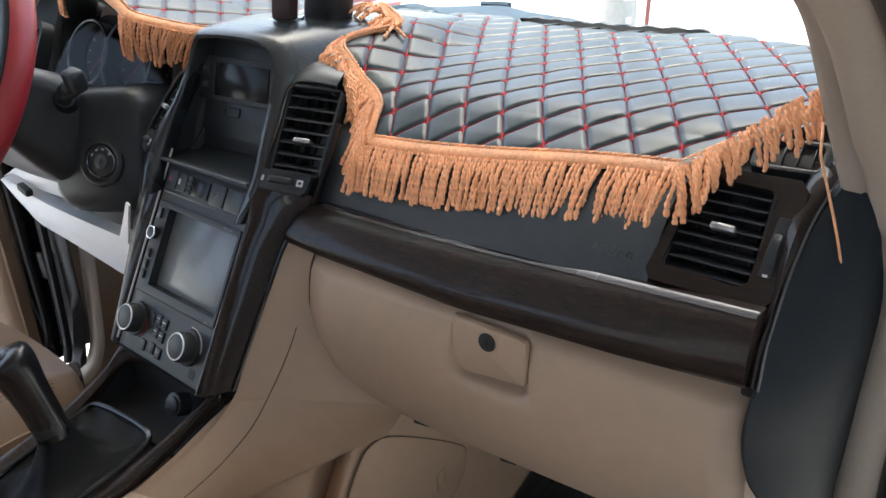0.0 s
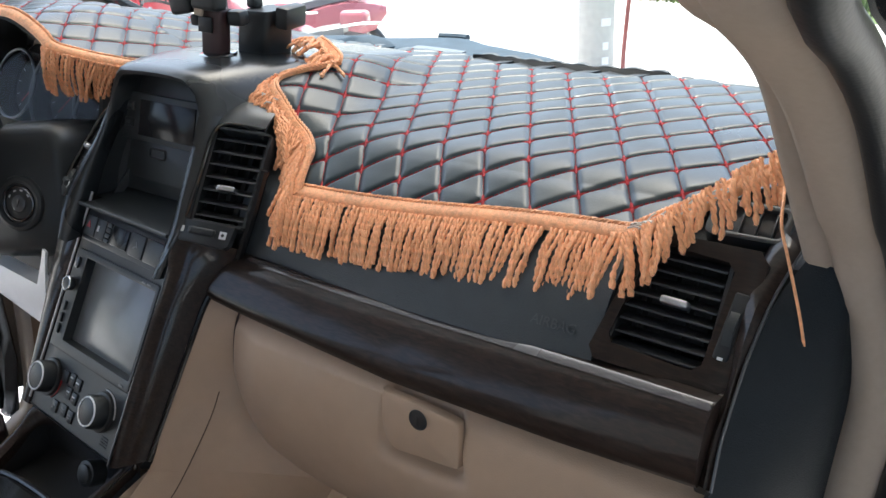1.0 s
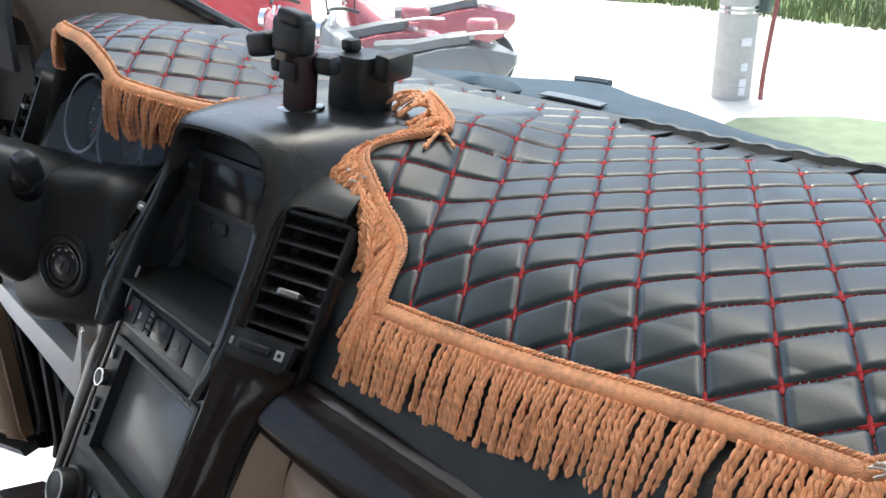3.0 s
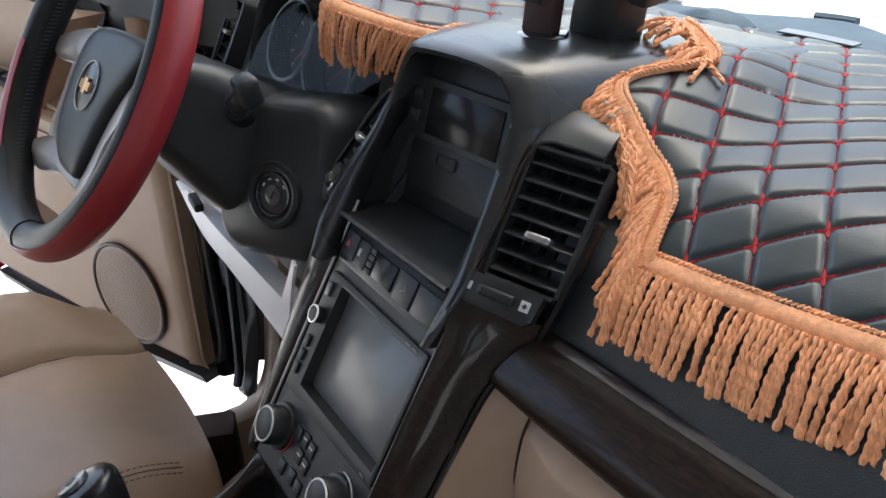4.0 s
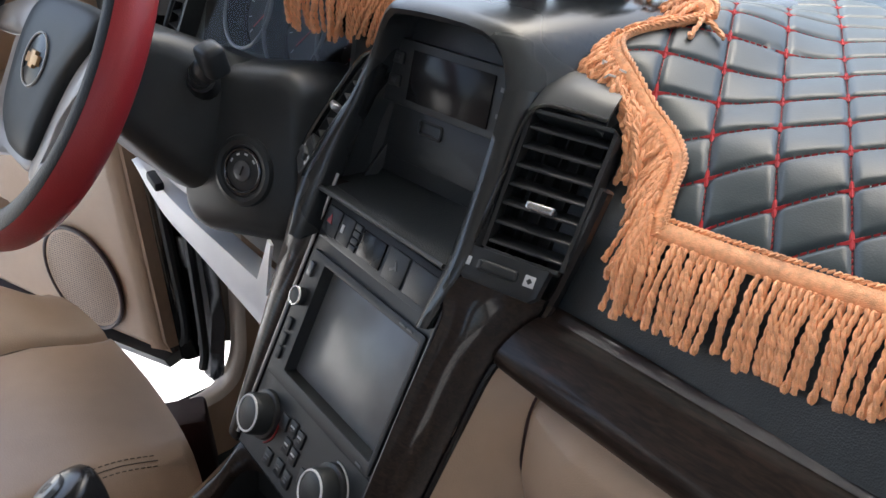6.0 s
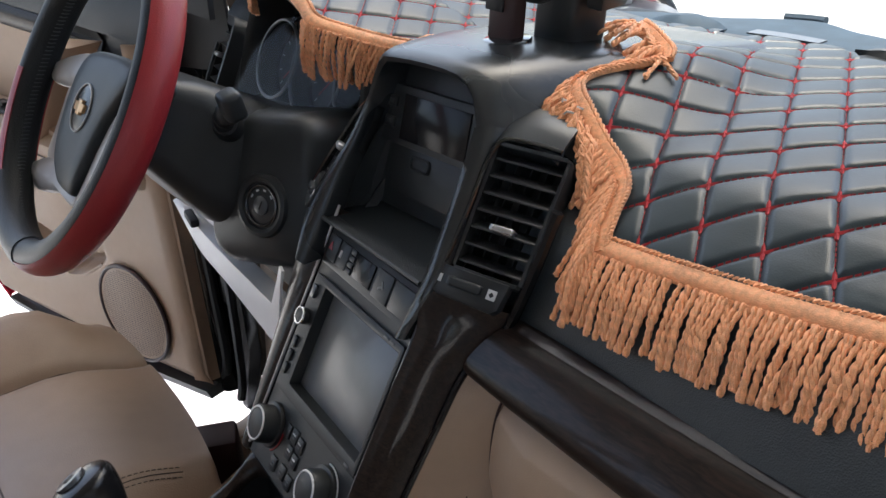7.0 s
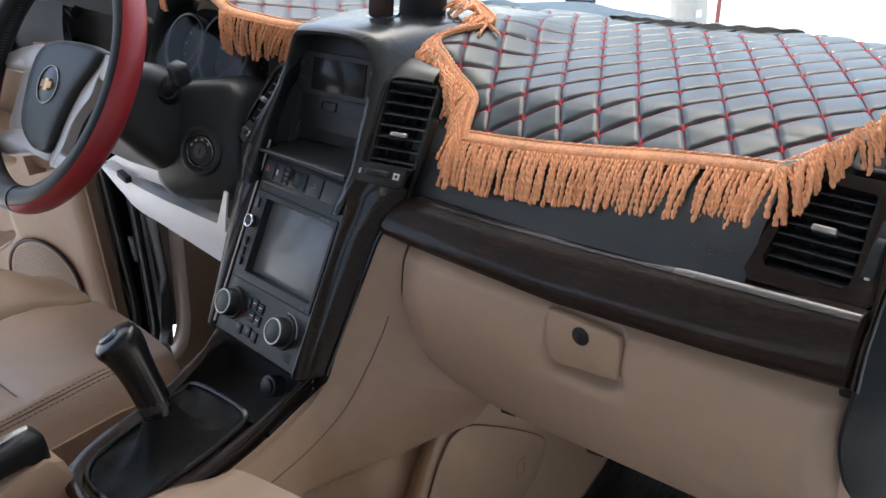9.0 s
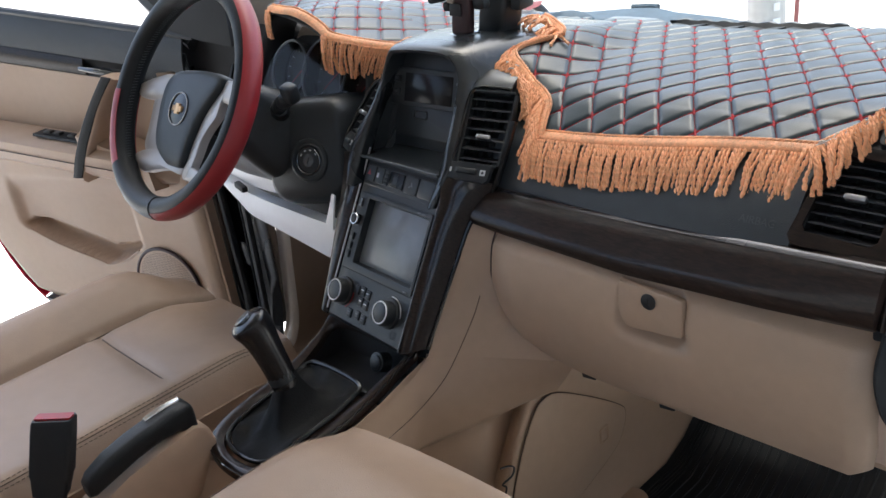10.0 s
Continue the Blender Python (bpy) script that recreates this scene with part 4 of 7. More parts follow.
# -- head unit with a grey screen
hu = thing("head_unit", at(0, 0.09, 0), "black head unit with a grey switched-off touchscreen", "car stereo")
part("bezel", bezel(dense(rrect(0.172, 0.116, 0.003, 3), 1), dense(rrect(0.143, 0.098, 0.002, 3, 0.010, 0.002), 1), ST @ pose(0.0, 0.092, 0), -0.004, 0.0035), M_PANEL, hu)
part("screen", rbox(0.140, 0.100, 0.002, 0.0003, ST @ pose(0.006, 0.094, -0.0095)), M_SCREEN, hu, "grey glass touchscreen")
part("screen_slope", loft([[ST @ Vector((x, y + 0.092, z)) for x, y in rrect(w, h, 0.002, 3, cx, 0.002)] for w, h, cx, z in ((0.1435, 0.0985, 0.010, 0.0030), (0.131, 0.094, 0.004, -0.0085))], caps=False), M_BLACK, hu)
vol = part("volume_knob", disc(0.0078, ST @ pose(-0.0765, 0.108, 0.0035), 0, 0.007), M_BLACK, hu, "small knob with a silver ring")
part("silver_ring", ringbar(0.0078, 0.0012, ST @ pose(-0.0765, 0.108, 0.0035), 0.0065, 28, 6), M_CHROME, vol)
for i, v in enumerate((0.134, 0.082, 0.068, 0.055)):
    part("key", rbox(0.007, 0.011 if i else 0.013, 0.003, 0.001, ST @ pose(-0.0765, v, 0.0045)), M_GREY if i == 0 else M_BLACK, hu)
part("slot_notch", plate([(-0.010, 0.0), (0.010, 0.0), (0.006, -0.0045), (-0.006, -0.0045)], ST @ pose(0.0, 0.0385, 0.0), 0.0, 0.0012, 0.0004), M_DARK, hu)
for u in (0.058, 0.068):
    part("small_mark", rbox(0.0075, 0.0018, 0.0004, 0.0001, ST @ pose(u, 0.1465, 0.0037)), M_PRINT_DIM, hu)
part("small_mark", rbox(0.0075, 0.0022, 0.0004, 0.0001, ST @ pose(0.072, 0.037, 0.0037)), M_PRINT_DIM, hu)
part("lower_joint", rbox(0.178, 0.0012, 0.001, 0.0002, ST @ pose(0, 0.0325, 0.0)), M_DARK, stack)

# -- switch row
sw = thing("switch_panel", at(0, 0.18, 0), "black switch row with hazard button under the tray", "switch panel")
part("panel", plate(rrect(0.172, 0.036, 0.004, 4), ST @ pose(-0.002, 0.179, 0), -0.001, 0.0028, 0.001), M_PANEL, sw)
hz = part("hazard_button", rbox(0.024, 0.024, 0.003, 0.0015, ST @ pose(-0.074, 0.179, 0.003)), M_BLACK, sw, "hazard warning button")
part("triangle", plate([(-0.0045, -0.0035), (0.0045, -0.0035), (0, 0.0045)], ST @ pose(-0.082 + 0.006, 0.180, 0.0046), 0, 0.0004, 0.0001), M_REDPRINT, hz)
b2 = part("button", rbox(0.020, 0.024, 0.003, 0.0015, ST @ pose(-0.051, 0.179, 0.003)), M_BLACK, sw)
part("symbol", rbox(0.004, 0.007, 0.0004, 0.0001, ST @ pose(-0.055, 0.179, 0.0047)), M_PRINT, b2)
for i in range(4):
    part("mini_key", rbox(0.010, 0.0052, 0.003, 0.0008, ST @ pose(-0.035, 0.170 + 0.006 * i, 0.003)), M_BLACK, sw)
part("clock_window", rbox(0.034, 0.022, 0.0025, 0.001, ST @ pose(-0.010, 0.179, 0.003)), M_CLOCK, sw, "glossy dark clock window")
b3 = part("button", rbox(0.028, 0.026, 0.003, 0.0015, ST @ pose(0.026, 0.179, 0.003)), M_BLACK, sw)
part("symbol", rbox(0.007, 0.002, 0.0004, 0.0001, ST @ pose(0.024, 0.177, 0.0047, 0, 0, 30)), M_PRINT_DIM, b3)
part("symbol", rbox(0.002, 0.007, 0.0004, 0.0001, ST @ pose(0.027, 0.180, 0.0047, 0, 0, 30)), M_PRINT_DIM, b3)
part("button", rbox(0.036, 0.026, 0.003, 0.0015, ST @ pose(0.061, 0.179, 0.003)), M_BLACK, sw)

# -- open tray under the hood, with the information display in its back wall
part("tray_floor", patch([[(-0.090, 0.035, 1.0385), (0.004, 0.0285, 1.0390), (0.097, 0.0215, 1.0395)], [(-0.089, 0.065, 1.0365), (0.006, 0.060, 1.0365), (0.098, 0.055, 1.0365)], [(-0.083, 0.107, 1.037), (0.008, 0.106, 1.037), (0.095, 0.105, 1.037)]], 0.003, (0, 0, -1)), M_DASH, stack)
part("tray_lip", tube([(-0.090, 0.034, 1.0390), (0.004, 0.0275, 1.0395), (0.097, 0.0205, 1.040)], 0.0022, 8), M_PANEL, stack)
BK = axes((0.006, 0.110, 1.096), (1, 0, 0), (0, 0.30, 0.95))
part("tray_back", plate([(-0.086, -0.07), (0.088, -0.07), (0.070, 0.075), (-0.066, 0.075)], BK @ pose(0, 0.012, 0), -0.006, 0.0, 0.001), M_BLACK, stack)
door = part("tray_door", plate(rrect(0.150, 0.050, 0.005, 4), BK @ pose(0.004, -0.018, 0), 0.0, 0.003, 0.001), M_BLACK, stack, "small lidded compartment")
part("door_handle", bezel(dense(rrect(0.030, 0.0135, 0.004, 3), 1), dense(rrect(0.025, 0.0085, 0.003, 3), 1), BK @ pose(-0.022, -0.010, 0.003), -0.001, 0.0022), M_PANEL, door)
info = thing("info_display", BK @ Vector((0, 0.03, 0)), "dark glossy information display with two small buttons", "display")
part("housing", plate(rrect(0.154, 0.054, 0.005, 4), BK @ pose(-0.013, 0.029, 0), 0.0, 0.008, 0.0015), M_BLACK, info)
part("display_glass", rbox(0.098, 0.041, 0.0016, 0.0006, BK @ pose(-0.004, 0.0285, 0.0086)), M_DISPLAY, info, "reflective dark display glass")
for i in range(2):
    b = part("button", rbox(0.015, 0.010, 0.003, 0.001, BK @ pose(-0.071, 0.040 - 0.019 * i, 0.009)), M_PANEL, info)
    part("symbol", rbox(0.007, 0.004, 0.0004, 0.0001, BK @ pose(-0.071, 0.040 - 0.019 * i, 0.0107)), M_GREY, b)
for i in range(2):
    part("symbol", rbox(0.0035, 0.0035, 0.0004, 0.0001, BK @ pose(0.0535, 0.020 + 0.020 * i, 0.0085)), M_PRINT_DIM, info)

# -- hood: an arch over the tray that runs back to the windscreen
def arch(y, hb, ht, z0, z1, lean):
    """One cross-section of the hood: narrow at the top, spread at the foot."""
    out = []
    for a, h in ((-1, 0), (-1, 0.3), (-1, 0.62), (-1, 0.82), (-0.975, 0.93), (-0.91, 0.985), (-0.7, 1.0), (-0.35, 1.012), (0, 1.016), (0.35, 1.012), (0.62, 0.995), (0.80, 0.955), (0.91, 0.88), (0.965, 0.76), (1, 0.58), (1, 0.3), (1, 0)):
        w = hb + (ht - hb) * h
        out.append(Vector((0.0085 + w * a, y - lean * (1 - h), z0 + (z1 - z0) * h)))
    return out


rings = [arch(0.150, 0.090, 0.066, 1.085, 1.174, 0.01), arch(0.104, 0.0945, 0.068, 1.082, 1.178, 0.030), arch(0.102, 0.0975, 0.0705, 1.080, 1.1825, 0.030), arch(0.105, 0.100, 0.073, 1.080, 1.1855, 0.030), arch(0.118, 0.104, 0.078, 1.085, 1.1875, 0.026),
         arch(0.145, 0.110, 0.083, 1.10, 1.1885, 0.015), arch(0.18, 0.116, 0.088, 1.115, 1.1875, 0.005), arch(0.22, 0.120, 0.094, 1.12, 1.184, 0), arch(0.27, 0.122, 0.10, 1.125, 1.178, 0), arch(0.34, 0.122, 0.104, 1.125, 1.168, 0), arch(0.43, 0.12, 0.105, 1.12, 1.154, 0)]
part("hood", loft(rings, closed=False, caps=False), M_HOOD, stack, "smooth black hood over the tray", 50)
# side rails of the tray
for sx in (1, -1):
    a = [(0.0085 + sx * 0.0965, 0.044, 1.040), (0.0085 + sx * 0.096, 0.060, 1.066), (0.0085 + sx * 0.094, 0.076, 1.092), (0.0085 + sx * 0.088, 0.09, 1.125)]
    b = [(0.0085 + sx * 0.088, 0.105, 1.036), (0.0085 + sx * 0.086, 0.110, 1.066), (0.0085 + sx * 0.080, 0.122, 1.12), (0.0085 + sx * 0.072, 0.135, 1.16)]
    part("tray_side", patch([[Vector(p).lerp(Vector(q), f) for f in (0, 0.1, 0.5, 1)] for p, q in zip(curve(a, 8), curve(b, 8))], 0.003, (sx, 0, 0)), M_BLACK, stack)
    dy = 0.0 if sx > 0 else 0.010
    ri = curve([(0.0085 + sx * 0.0865, -0.004 + dy, 1.0), (0.0085 + sx * 0.088, 0.0235 + dy, 1.0385), (0.0085 + sx * 0.0875, 0.045 + dy, 1.075), (0.0085 + sx * 0.0835, 0.068 + dy, 1.110), (0.0085 + sx * 0.0775, 0.090 + dy * 0.5, 1.146)], 20)
    ro = curve([(0.0085 + sx * 0.098, -0.004 + dy, 1.003), (0.0085 + sx * 0.1085, 0.0190 + dy, 1.043), (0.0085 + sx * 0.1075, 0.040 + dy, 1.066), (0.0085 + sx * 0.101, 0.072 + dy, 1.100), (0.0085 + sx * 0.092, 0.108 + dy * 0.5, 1.146)], 20)
    part("tray_rail", loft([[a + Vector((0, 0.02, 0)), a, a.lerp(b, 0.15) + Vector((0, -0.0035, 0.0025)), a.lerp(b, 0.5) + Vector((sx * 0.001, -0.0055, 0.0035)), a.lerp(b, 0.85) + Vector((sx * 0.001, -0.0035, 0.0025)), b, b + Vector((0, 0.02, -0.004))] for a, b in zip(ri, ro)]), M_HOOD, stack, "satin black rail beside the tray", 60)

# -- vents either side of the tray
for sx in (1, -1):
    cx = 0.008
    VM = CENTRE_VENT if sx > 0 else axes((cx - 0.130, 0.092, 1.092), (0.87, -0.48, 0.13), (0.05, 0.70, 0.70))
    v = air_vent("air_vent", VM @ pose(0, 0.004, 0), 0.056, 0.060, 0.098, 7, "black centre vent with level slats and silver tab", 0.002 * sx, -0.014)
    base = v
    part("strip", plate([(-0.032 * 1.0, 0.011), (-0.030, -0.008), (-0.024, -0.0125), (0.026, -0.0135), (0.031, -0.009), (0.0335, 0.011)], VM @ pose(-0.010 * sx, -0.058, 0), -0.006, 0.002, 0.001), M_PANEL, base)
    part("thumbwheel", rbox(0.030, 0.008, 0.006, 0.0025, VM @ pose(-0.011 * sx, -0.058, 0.003), 3), M_BLACK, base)
    part("mark", rbox(0.003, 0.006, 0.0006, 0.0002, VM @ pose(-0.011 * sx - 0.013, -0.058, 0.0062)), M_GREY, base)
    part("symbol", rbox(0.0062, 0.0062, 0.0006, 0.0002, VM @ pose(-0.011 * sx - 0.0245, -0.058, 0.0022)), M_PRINT, base)
    sy = part("symbol_ring", rbox(0.0078, 0.0078, 0.0006, 0.0002, VM @ pose(-0.011 * sx + 0.0235, -0.058, 0.0022)), M_PRINT, base)
    part("symbol_core", rbox(0.0032, 0.0032, 0.0006, 0.0002, VM @ pose(-0.011 * sx + 0.0235, -0.058, 0.0026, 0, 0, 45)), M_BLACK, sy)
    # outer rim between the vent and the dash
    e = curve([VM @ Vector((sx * 0.026, -0.074, -0.003)), VM @ Vector((sx * 0.031, -0.045, 0.001)), VM @ Vector((sx * 0.0345, 0.0, 0.002)), VM @ Vector((sx * 0.037, 0.035, 0.001)), VM @ Vector((sx * 0.038, 0.048, -0.006))], 18)
    if sx < 0:
        part("vent_rim", tube(e, 0.0034, 8), M_GLOSS, stack, "glossy black rim")
    e = curve([VM @ Vector((-sx * 0.044, -0.070, -0.002)), VM @ Vector((-sx * 0.036, -0.045, 0.001)), VM @ Vector((-sx * 0.0335, 0.0, 0.001)), VM @ Vector((-sx * 0.034, 0.040, 0.0)), VM @ Vector((-sx * 0.026, 0.058, -0.001)), VM @ Vector((0.0, 0.0605, -0.001)), VM @ Vector((sx * 0.022, 0.060, -0.003))], 28)
    part("vent_rim", tube(e, 0.0020, 8), M_GLOSS, stack)
    # shoulder between the vent, the hood and the dash cover
    rows = []
    for f in np.linspace(0, 1, 12):
        a = VM @ Vector((sx * (-0.035 + 0.058 * f), 0.054 + 0.008 * math.sin(math.pi * f) - 0.004 * f, -0.002))
        c = Vector((cx + sx * (0.086 + 0.050 * f), 0.160 - 0.006 * f, 1.156 - 0.008 * f))
        rows.append([a, a.lerp(c, 0.3) + Vector((0, -0.001, 0.004)), a.lerp(c, 0.65) + Vector((0, 0, 0.004)), c])
    part("vent_shoulder", patch(rows, 0.003, (0, 1, -0.5)), M_SHOULDER, stack, "grey metallic shoulder over the vent", 60)
    # dark filler down to the flank
    part("vent_backing", plate([(-0.040, -0.074), (0.030, -0.076), (0.042, 0.066), (-0.034, 0.062)] if sx > 0 else [(-0.030, -0.076), (0.040, -0.074), (0.034, 0.062), (-0.042, 0.066)], VM, -0.055, -0.046, 0.001), M_DARK, stack)


# ---- floor of the car and centre console ----
FZ = 0.40
solid("floor", patch([[(x, y, FZ) for x in np.linspace(-0.74, 0.74, 8)] for y in (-2.2, -1.2, -0.4, 0.2, 0.55)], 0.03, (0, 0, -1)), M_CARPET, "dark carpeted floor pan of the car", "floor", kind="structure")
solid("bulkhead", patch([[(x, y, z) for x in np.linspace(-0.74, 0.74, 6)] for y, z in ((0.40, FZ), (0.52, 0.50), (0.58, 0.7), (0.60, 1.1))], 0.02, (0, 1, 0)), M_CARPET, "dark carpeted bulkhead under the dashboard", "bulkhead", kind="structure")

console = thing("centre_console", (0.0, -0.25, FZ), "beige centre console with dark wood gear surround", "centre console")
# outline of the upper edge, front to back: half width left/right and height
SEC = [(0.10, -0.12, 0.10, 0.80), (0.0, -0.115, 0.105, 0.80), (-0.06, -0.112, 0.122, 0.810), (-0.10, -0.106, 0.119, 0.797), (-0.15, -0.101, 0.114, 0.778), (-0.20, -0.098, 0.111, 0.766), (-0.26, -0.096, 0.110, 0.758),
       (-0.305, -0.092, 0.107, 0.748), (-0.335, -0.08, 0.097, 0.733), (-0.355, -0.079, 0.096, 0.700), (-0.37, -0.082, 0.098, 0.682), (-0.45, -0.086, 0.10, 0.68), (-0.60, -0.09, 0.10, 0.68), (-0.9, -0.09, 0.10, 0.68)]
rings = []
for y, l, r, z in SEC:
    b = 0.022
    dip = 0.05 if -0.33 < y < 0.0 else 0
    zl = min(z - 0.045, lerp_table([(-0.9, 0.62), (-0.35, 0.66), (-0.17, 0.705), (0.03, 0.69), (0.2, 0.66)], y))
    flare = 0.035 if y > -0.3 else 0.02
    ring = [(l - flare, y, FZ), (l - flare * 0.5, y, (z + FZ) / 2), (l - 0.004, y, z - b * 1.6), (l, y, z - b * 0.6), (l + b * 0.35, y, z - b * 0.12), (l + b, y, z - dip), (r - b, y, z - dip), (r - b * 0.35, y, z - b * 0.12), (r, y, z - b * 0.6), (r + 0.004, y, z - b * 1.6), (r + 0.016, y, zl + 0.02), (r + 0.014, y, zl), (r - 0.006, y, zl - 0.012), (r + 0.0, y, FZ)]
    rings.append(ring)
part("console_body", loft(rings, closed=False, caps=False), M_BEIGE, console, "beige moulded console body", 60)
# right flank: one smooth sheet from the console's top edge and the dash down to a fold, then a recessed skirt
FU = curve([(0.1105, -0.33, 0.738), (0.112, -0.26, 0.753), (0.113, -0.20, 0.761), (0.116, -0.15, 0.773), (0.1195, -0.105, 0.790), (0.1225, -0.088, 0.80)], 20)[:-1] + SIDE_BOTTOM
FL = curve([(0.129, -0.33, 0.668), (0.131, -0.26, 0.682), (0.133, -0.20, 0.690), (0.137, -0.15, 0.696), (0.143, -0.125, 0.702), (0.160, -0.10, 0.709), (0.180, -0.075, 0.719), (0.205, -0.035, 0.728), (0.228, 0.003, 0.738), (0.255, 0.04, 0.748)], len(FU))
rows = []
for a, b in zip(FU, FL):
    row = [a.lerp(b, f) + Vector((0.004, -0.004, 0.002)) * math.sin(math.pi * f) for f in np.linspace(0, 0.97, 12)]
    rows.append(row + [b + Vector((-0.001, 0.001, -0.003)), b + Vector((-0.008, 0.006, -0.008)), Vector((min(b.x - 0.001, 0.192), b.y + 0.002, b.z - 0.022)), Vector((min(b.x + 0.004, 0.190), b.y - 0.002, FZ))])
part("flank", patch(rows, 0), M_BEIGE, console, "smooth beige console flank", 60)
# joint line on the console flank
part("flank_joint", tube(curve([(0.170, -0.001, 0.888), (0.1655, -0.014, 0.861), (0.160, -0.044, 0.821), (0.1545, -0.070, 0.791), (0.1455, -0.096, 0.768), (0.1405, -0.133, 0.752), (0.1365, -0.190, 0.739), (0.132, -0.25, 0.722), (0.130, -0.33, 0.70)], 40), 0.0006, 5), M_SEAM, console)


# wood surround of the gear lever: a ring that widens to the front tray
def zc(y):
    return lerp_table([(-0.335, 0.742), (-0.305, 0.750), (-0.26, 0.760), (-0.20, 0.768), (-0.15, 0.780), (-0.10, 0.799), (-0.075, 0.812), (-0.06, 0.822)], y)


def ring_of(knots, dz, n=56):
    return [Vector((p.x, p.y, zc(p.y) + dz)) for p in curve([(x, y, 0) for x, y in knots], n, True)]


SUR = [(0.006, -0.338), (0.060, -0.330), (0.086, -0.300), (0.092, -0.24), (0.095, -0.16), (0.098, -0.10), (0.098, -0.066), (0.006, -0.060), (-0.084, -0.066), (-0.085, -0.10), (-0.082, -0.16), (-0.080, -0.24), (-0.074, -0.300), (-0.048, -0.330)]
INN = [(0.006, -0.318), (0.044, -0.312), (0.064, -0.290), (0.068, -0.24), (0.070, -0.17), (0.066, -0.146), (0.040, -0.140), (0.006, -0.139), (-0.028, -0.140), (-0.054, -0.146), (-0.058, -0.17), (-0.056, -0.24), (-0.052, -0.290), (-0.032, -0.312)]
HOLE = [(0.006, -0.322), (0.046, -0.316), (0.068, -0.292), (0.073, -0.24), (0.077, -0.17), (0.083, -0.12), (0.085, -0.078), (0.006, -0.072), (-0.071, -0.078), (-0.070, -0.12), (-0.065, -0.17), (-0.061, -0.24), (-0.056, -0.292), (-0.034, -0.316)]
so, si = ring_of(SUR, 0.002), ring_of(HOLE, 0.002)
mid_ = [(a * 0.55 + b * 0.45) + Vector((0, 0, 0.004)) for a, b in zip(so, si)]
part("wood_surround", loft([[a - Vector((0, 0, 0.012)) for a in so], so, [a.lerp(m, 0.3) + Vector((0, 0, 0.0025)) for a, m in zip(so, mid_)], mid_, si, [p - Vector((0, 0, 0.012)) for p in si]], loop=False, caps=False), M_WOOD, console, "glossy dark wood gear surround", 60)
part("surround_edge", tube([p + Vector((0, 0, 0.0005)) for p in so], 0.0014, 6, True), M_GLOSS, console)
part("boot_frame", tube([p + Vector((0, 0, 0.002)) for p in ring_of([(0.006 + (x - 0.006) * 0.97, -0.228 + (y + 0.228) * 0.97) for x, y in INN], 0.002)], 0.0036, 8, True), M_KNOB, console, "black boot frame")
# front tray with the socket
part("front_tray", patch([[(x, y, z) for x in (-0.080, -0.03, 0.03, 0.092)] for y, z in ((-0.142, 0.776), (-0.138, 0.762), (-0.125, 0.757), (-0.085, 0.757), (-0.07, 0.765), (-0.064, 0.80), (-0.06, 0.85))], 0.003, (0, 0, -1)), M_DARK, console)
part("tray_side", patch([[(-0.0785 - 0.001 * k, y, 0.755 + (zc(y) + 0.004 - 0.755) * k / 3) for k in range(4)] for y in (-0.143, -0.12, -0.10, -0.08, -0.062)], 0.003, (-1, 0, 0)), M_DARK, console)
SK = axes((0.040, -0.088, 0.785), (1, 0, 0), (0, 0.45, 0.9))
sock = part("power_socket", disc(0.0145, SK, -0.008, 0.010), M_BLACK, console, "round capped power socket")
part("socket_cap", disc(0.0105, SK, 0.010, 0.013), M_RUBBER, sock)

# gear lever
gear = thing("gear_lever", (0.0, -0.23, 0.765), "black leather gear lever with gaiter and gloss knob", "gear lever")
rings = []
base_r = ring_of([(0.006 + (x - 0.006) * 0.93, -0.228 + (y + 0.228) * 0.93) for x, y in INN], 0.002, 40)
for k, (f, h) in enumerate(((0, 0.0), (0.05, 0.001), (0.22, -0.002), (0.42, 0.002), (0.58, 0.013), (0.70, 0.029), (0.79, 0.046), (0.83, 0.060))):
    c = Vector((0.002 - 0.003 * f, -0.218 - 0.002 * f, 0))
    rings.append([Vector((p.x + (c.x - p.x) * f, p.y + (c.y - p.y) * f, p.z * (1 - f) + (0.764) * f + h + 0.0045 * math.sin(i * 0.9 + k * 1.3) * (1 - f) * (0.25 if k == 0 else 1))) for i, p in enumerate(base_r)])
part("gaiter", loft(rings, caps=False), M_GAITER, gear, "soft creased black leather gaiter", 70)
gp = curve([(-0.002, -0.2215, 0.806), (-0.006, -0.224, 0.828), (-0.0115, -0.2275, 0.852), (-0.017, -0.231, 0.874), (-0.022, -0.2345, 0.892), (-0.0265, -0.239, 0.905), (-0.029, -0.242, 0.9125)], 22)
rad = [0.0191, 0.0195, 0.0197, 0.0198, 0.0200, 0.0201, 0.0203, 0.0206, 0.0210, 0.0216, 0.0223, 0.0231, 0.0241, 0.0252, 0.0263, 0.0273, 0.0280, 0.0281, 0.0274, 0.0255, 0.0215, 0.0128]
part("knob", tube(gp, rad, 22), M_KNOB, gear, "glossy black gear knob")
part("collar", tube([(-0.003, -0.2225, 0.814), (-0.0045, -0.2235, 0.821), (-0.006, -0.224, 0.829), (-0.007, -0.2245, 0.833)], [0.0195, 0.0198, 0.0195, 0.0178], 18), M_BLACK, gear)
KT = axes((-0.0310, -0.2450, 0.9125), (0.85, 0.1, 0.45), (0.15, 0.75, 0.45))
part("shift_pattern", disc(0.0130, KT, -0.004, 0.0008), M_GREY, gear, "dull cap with the shift pattern")
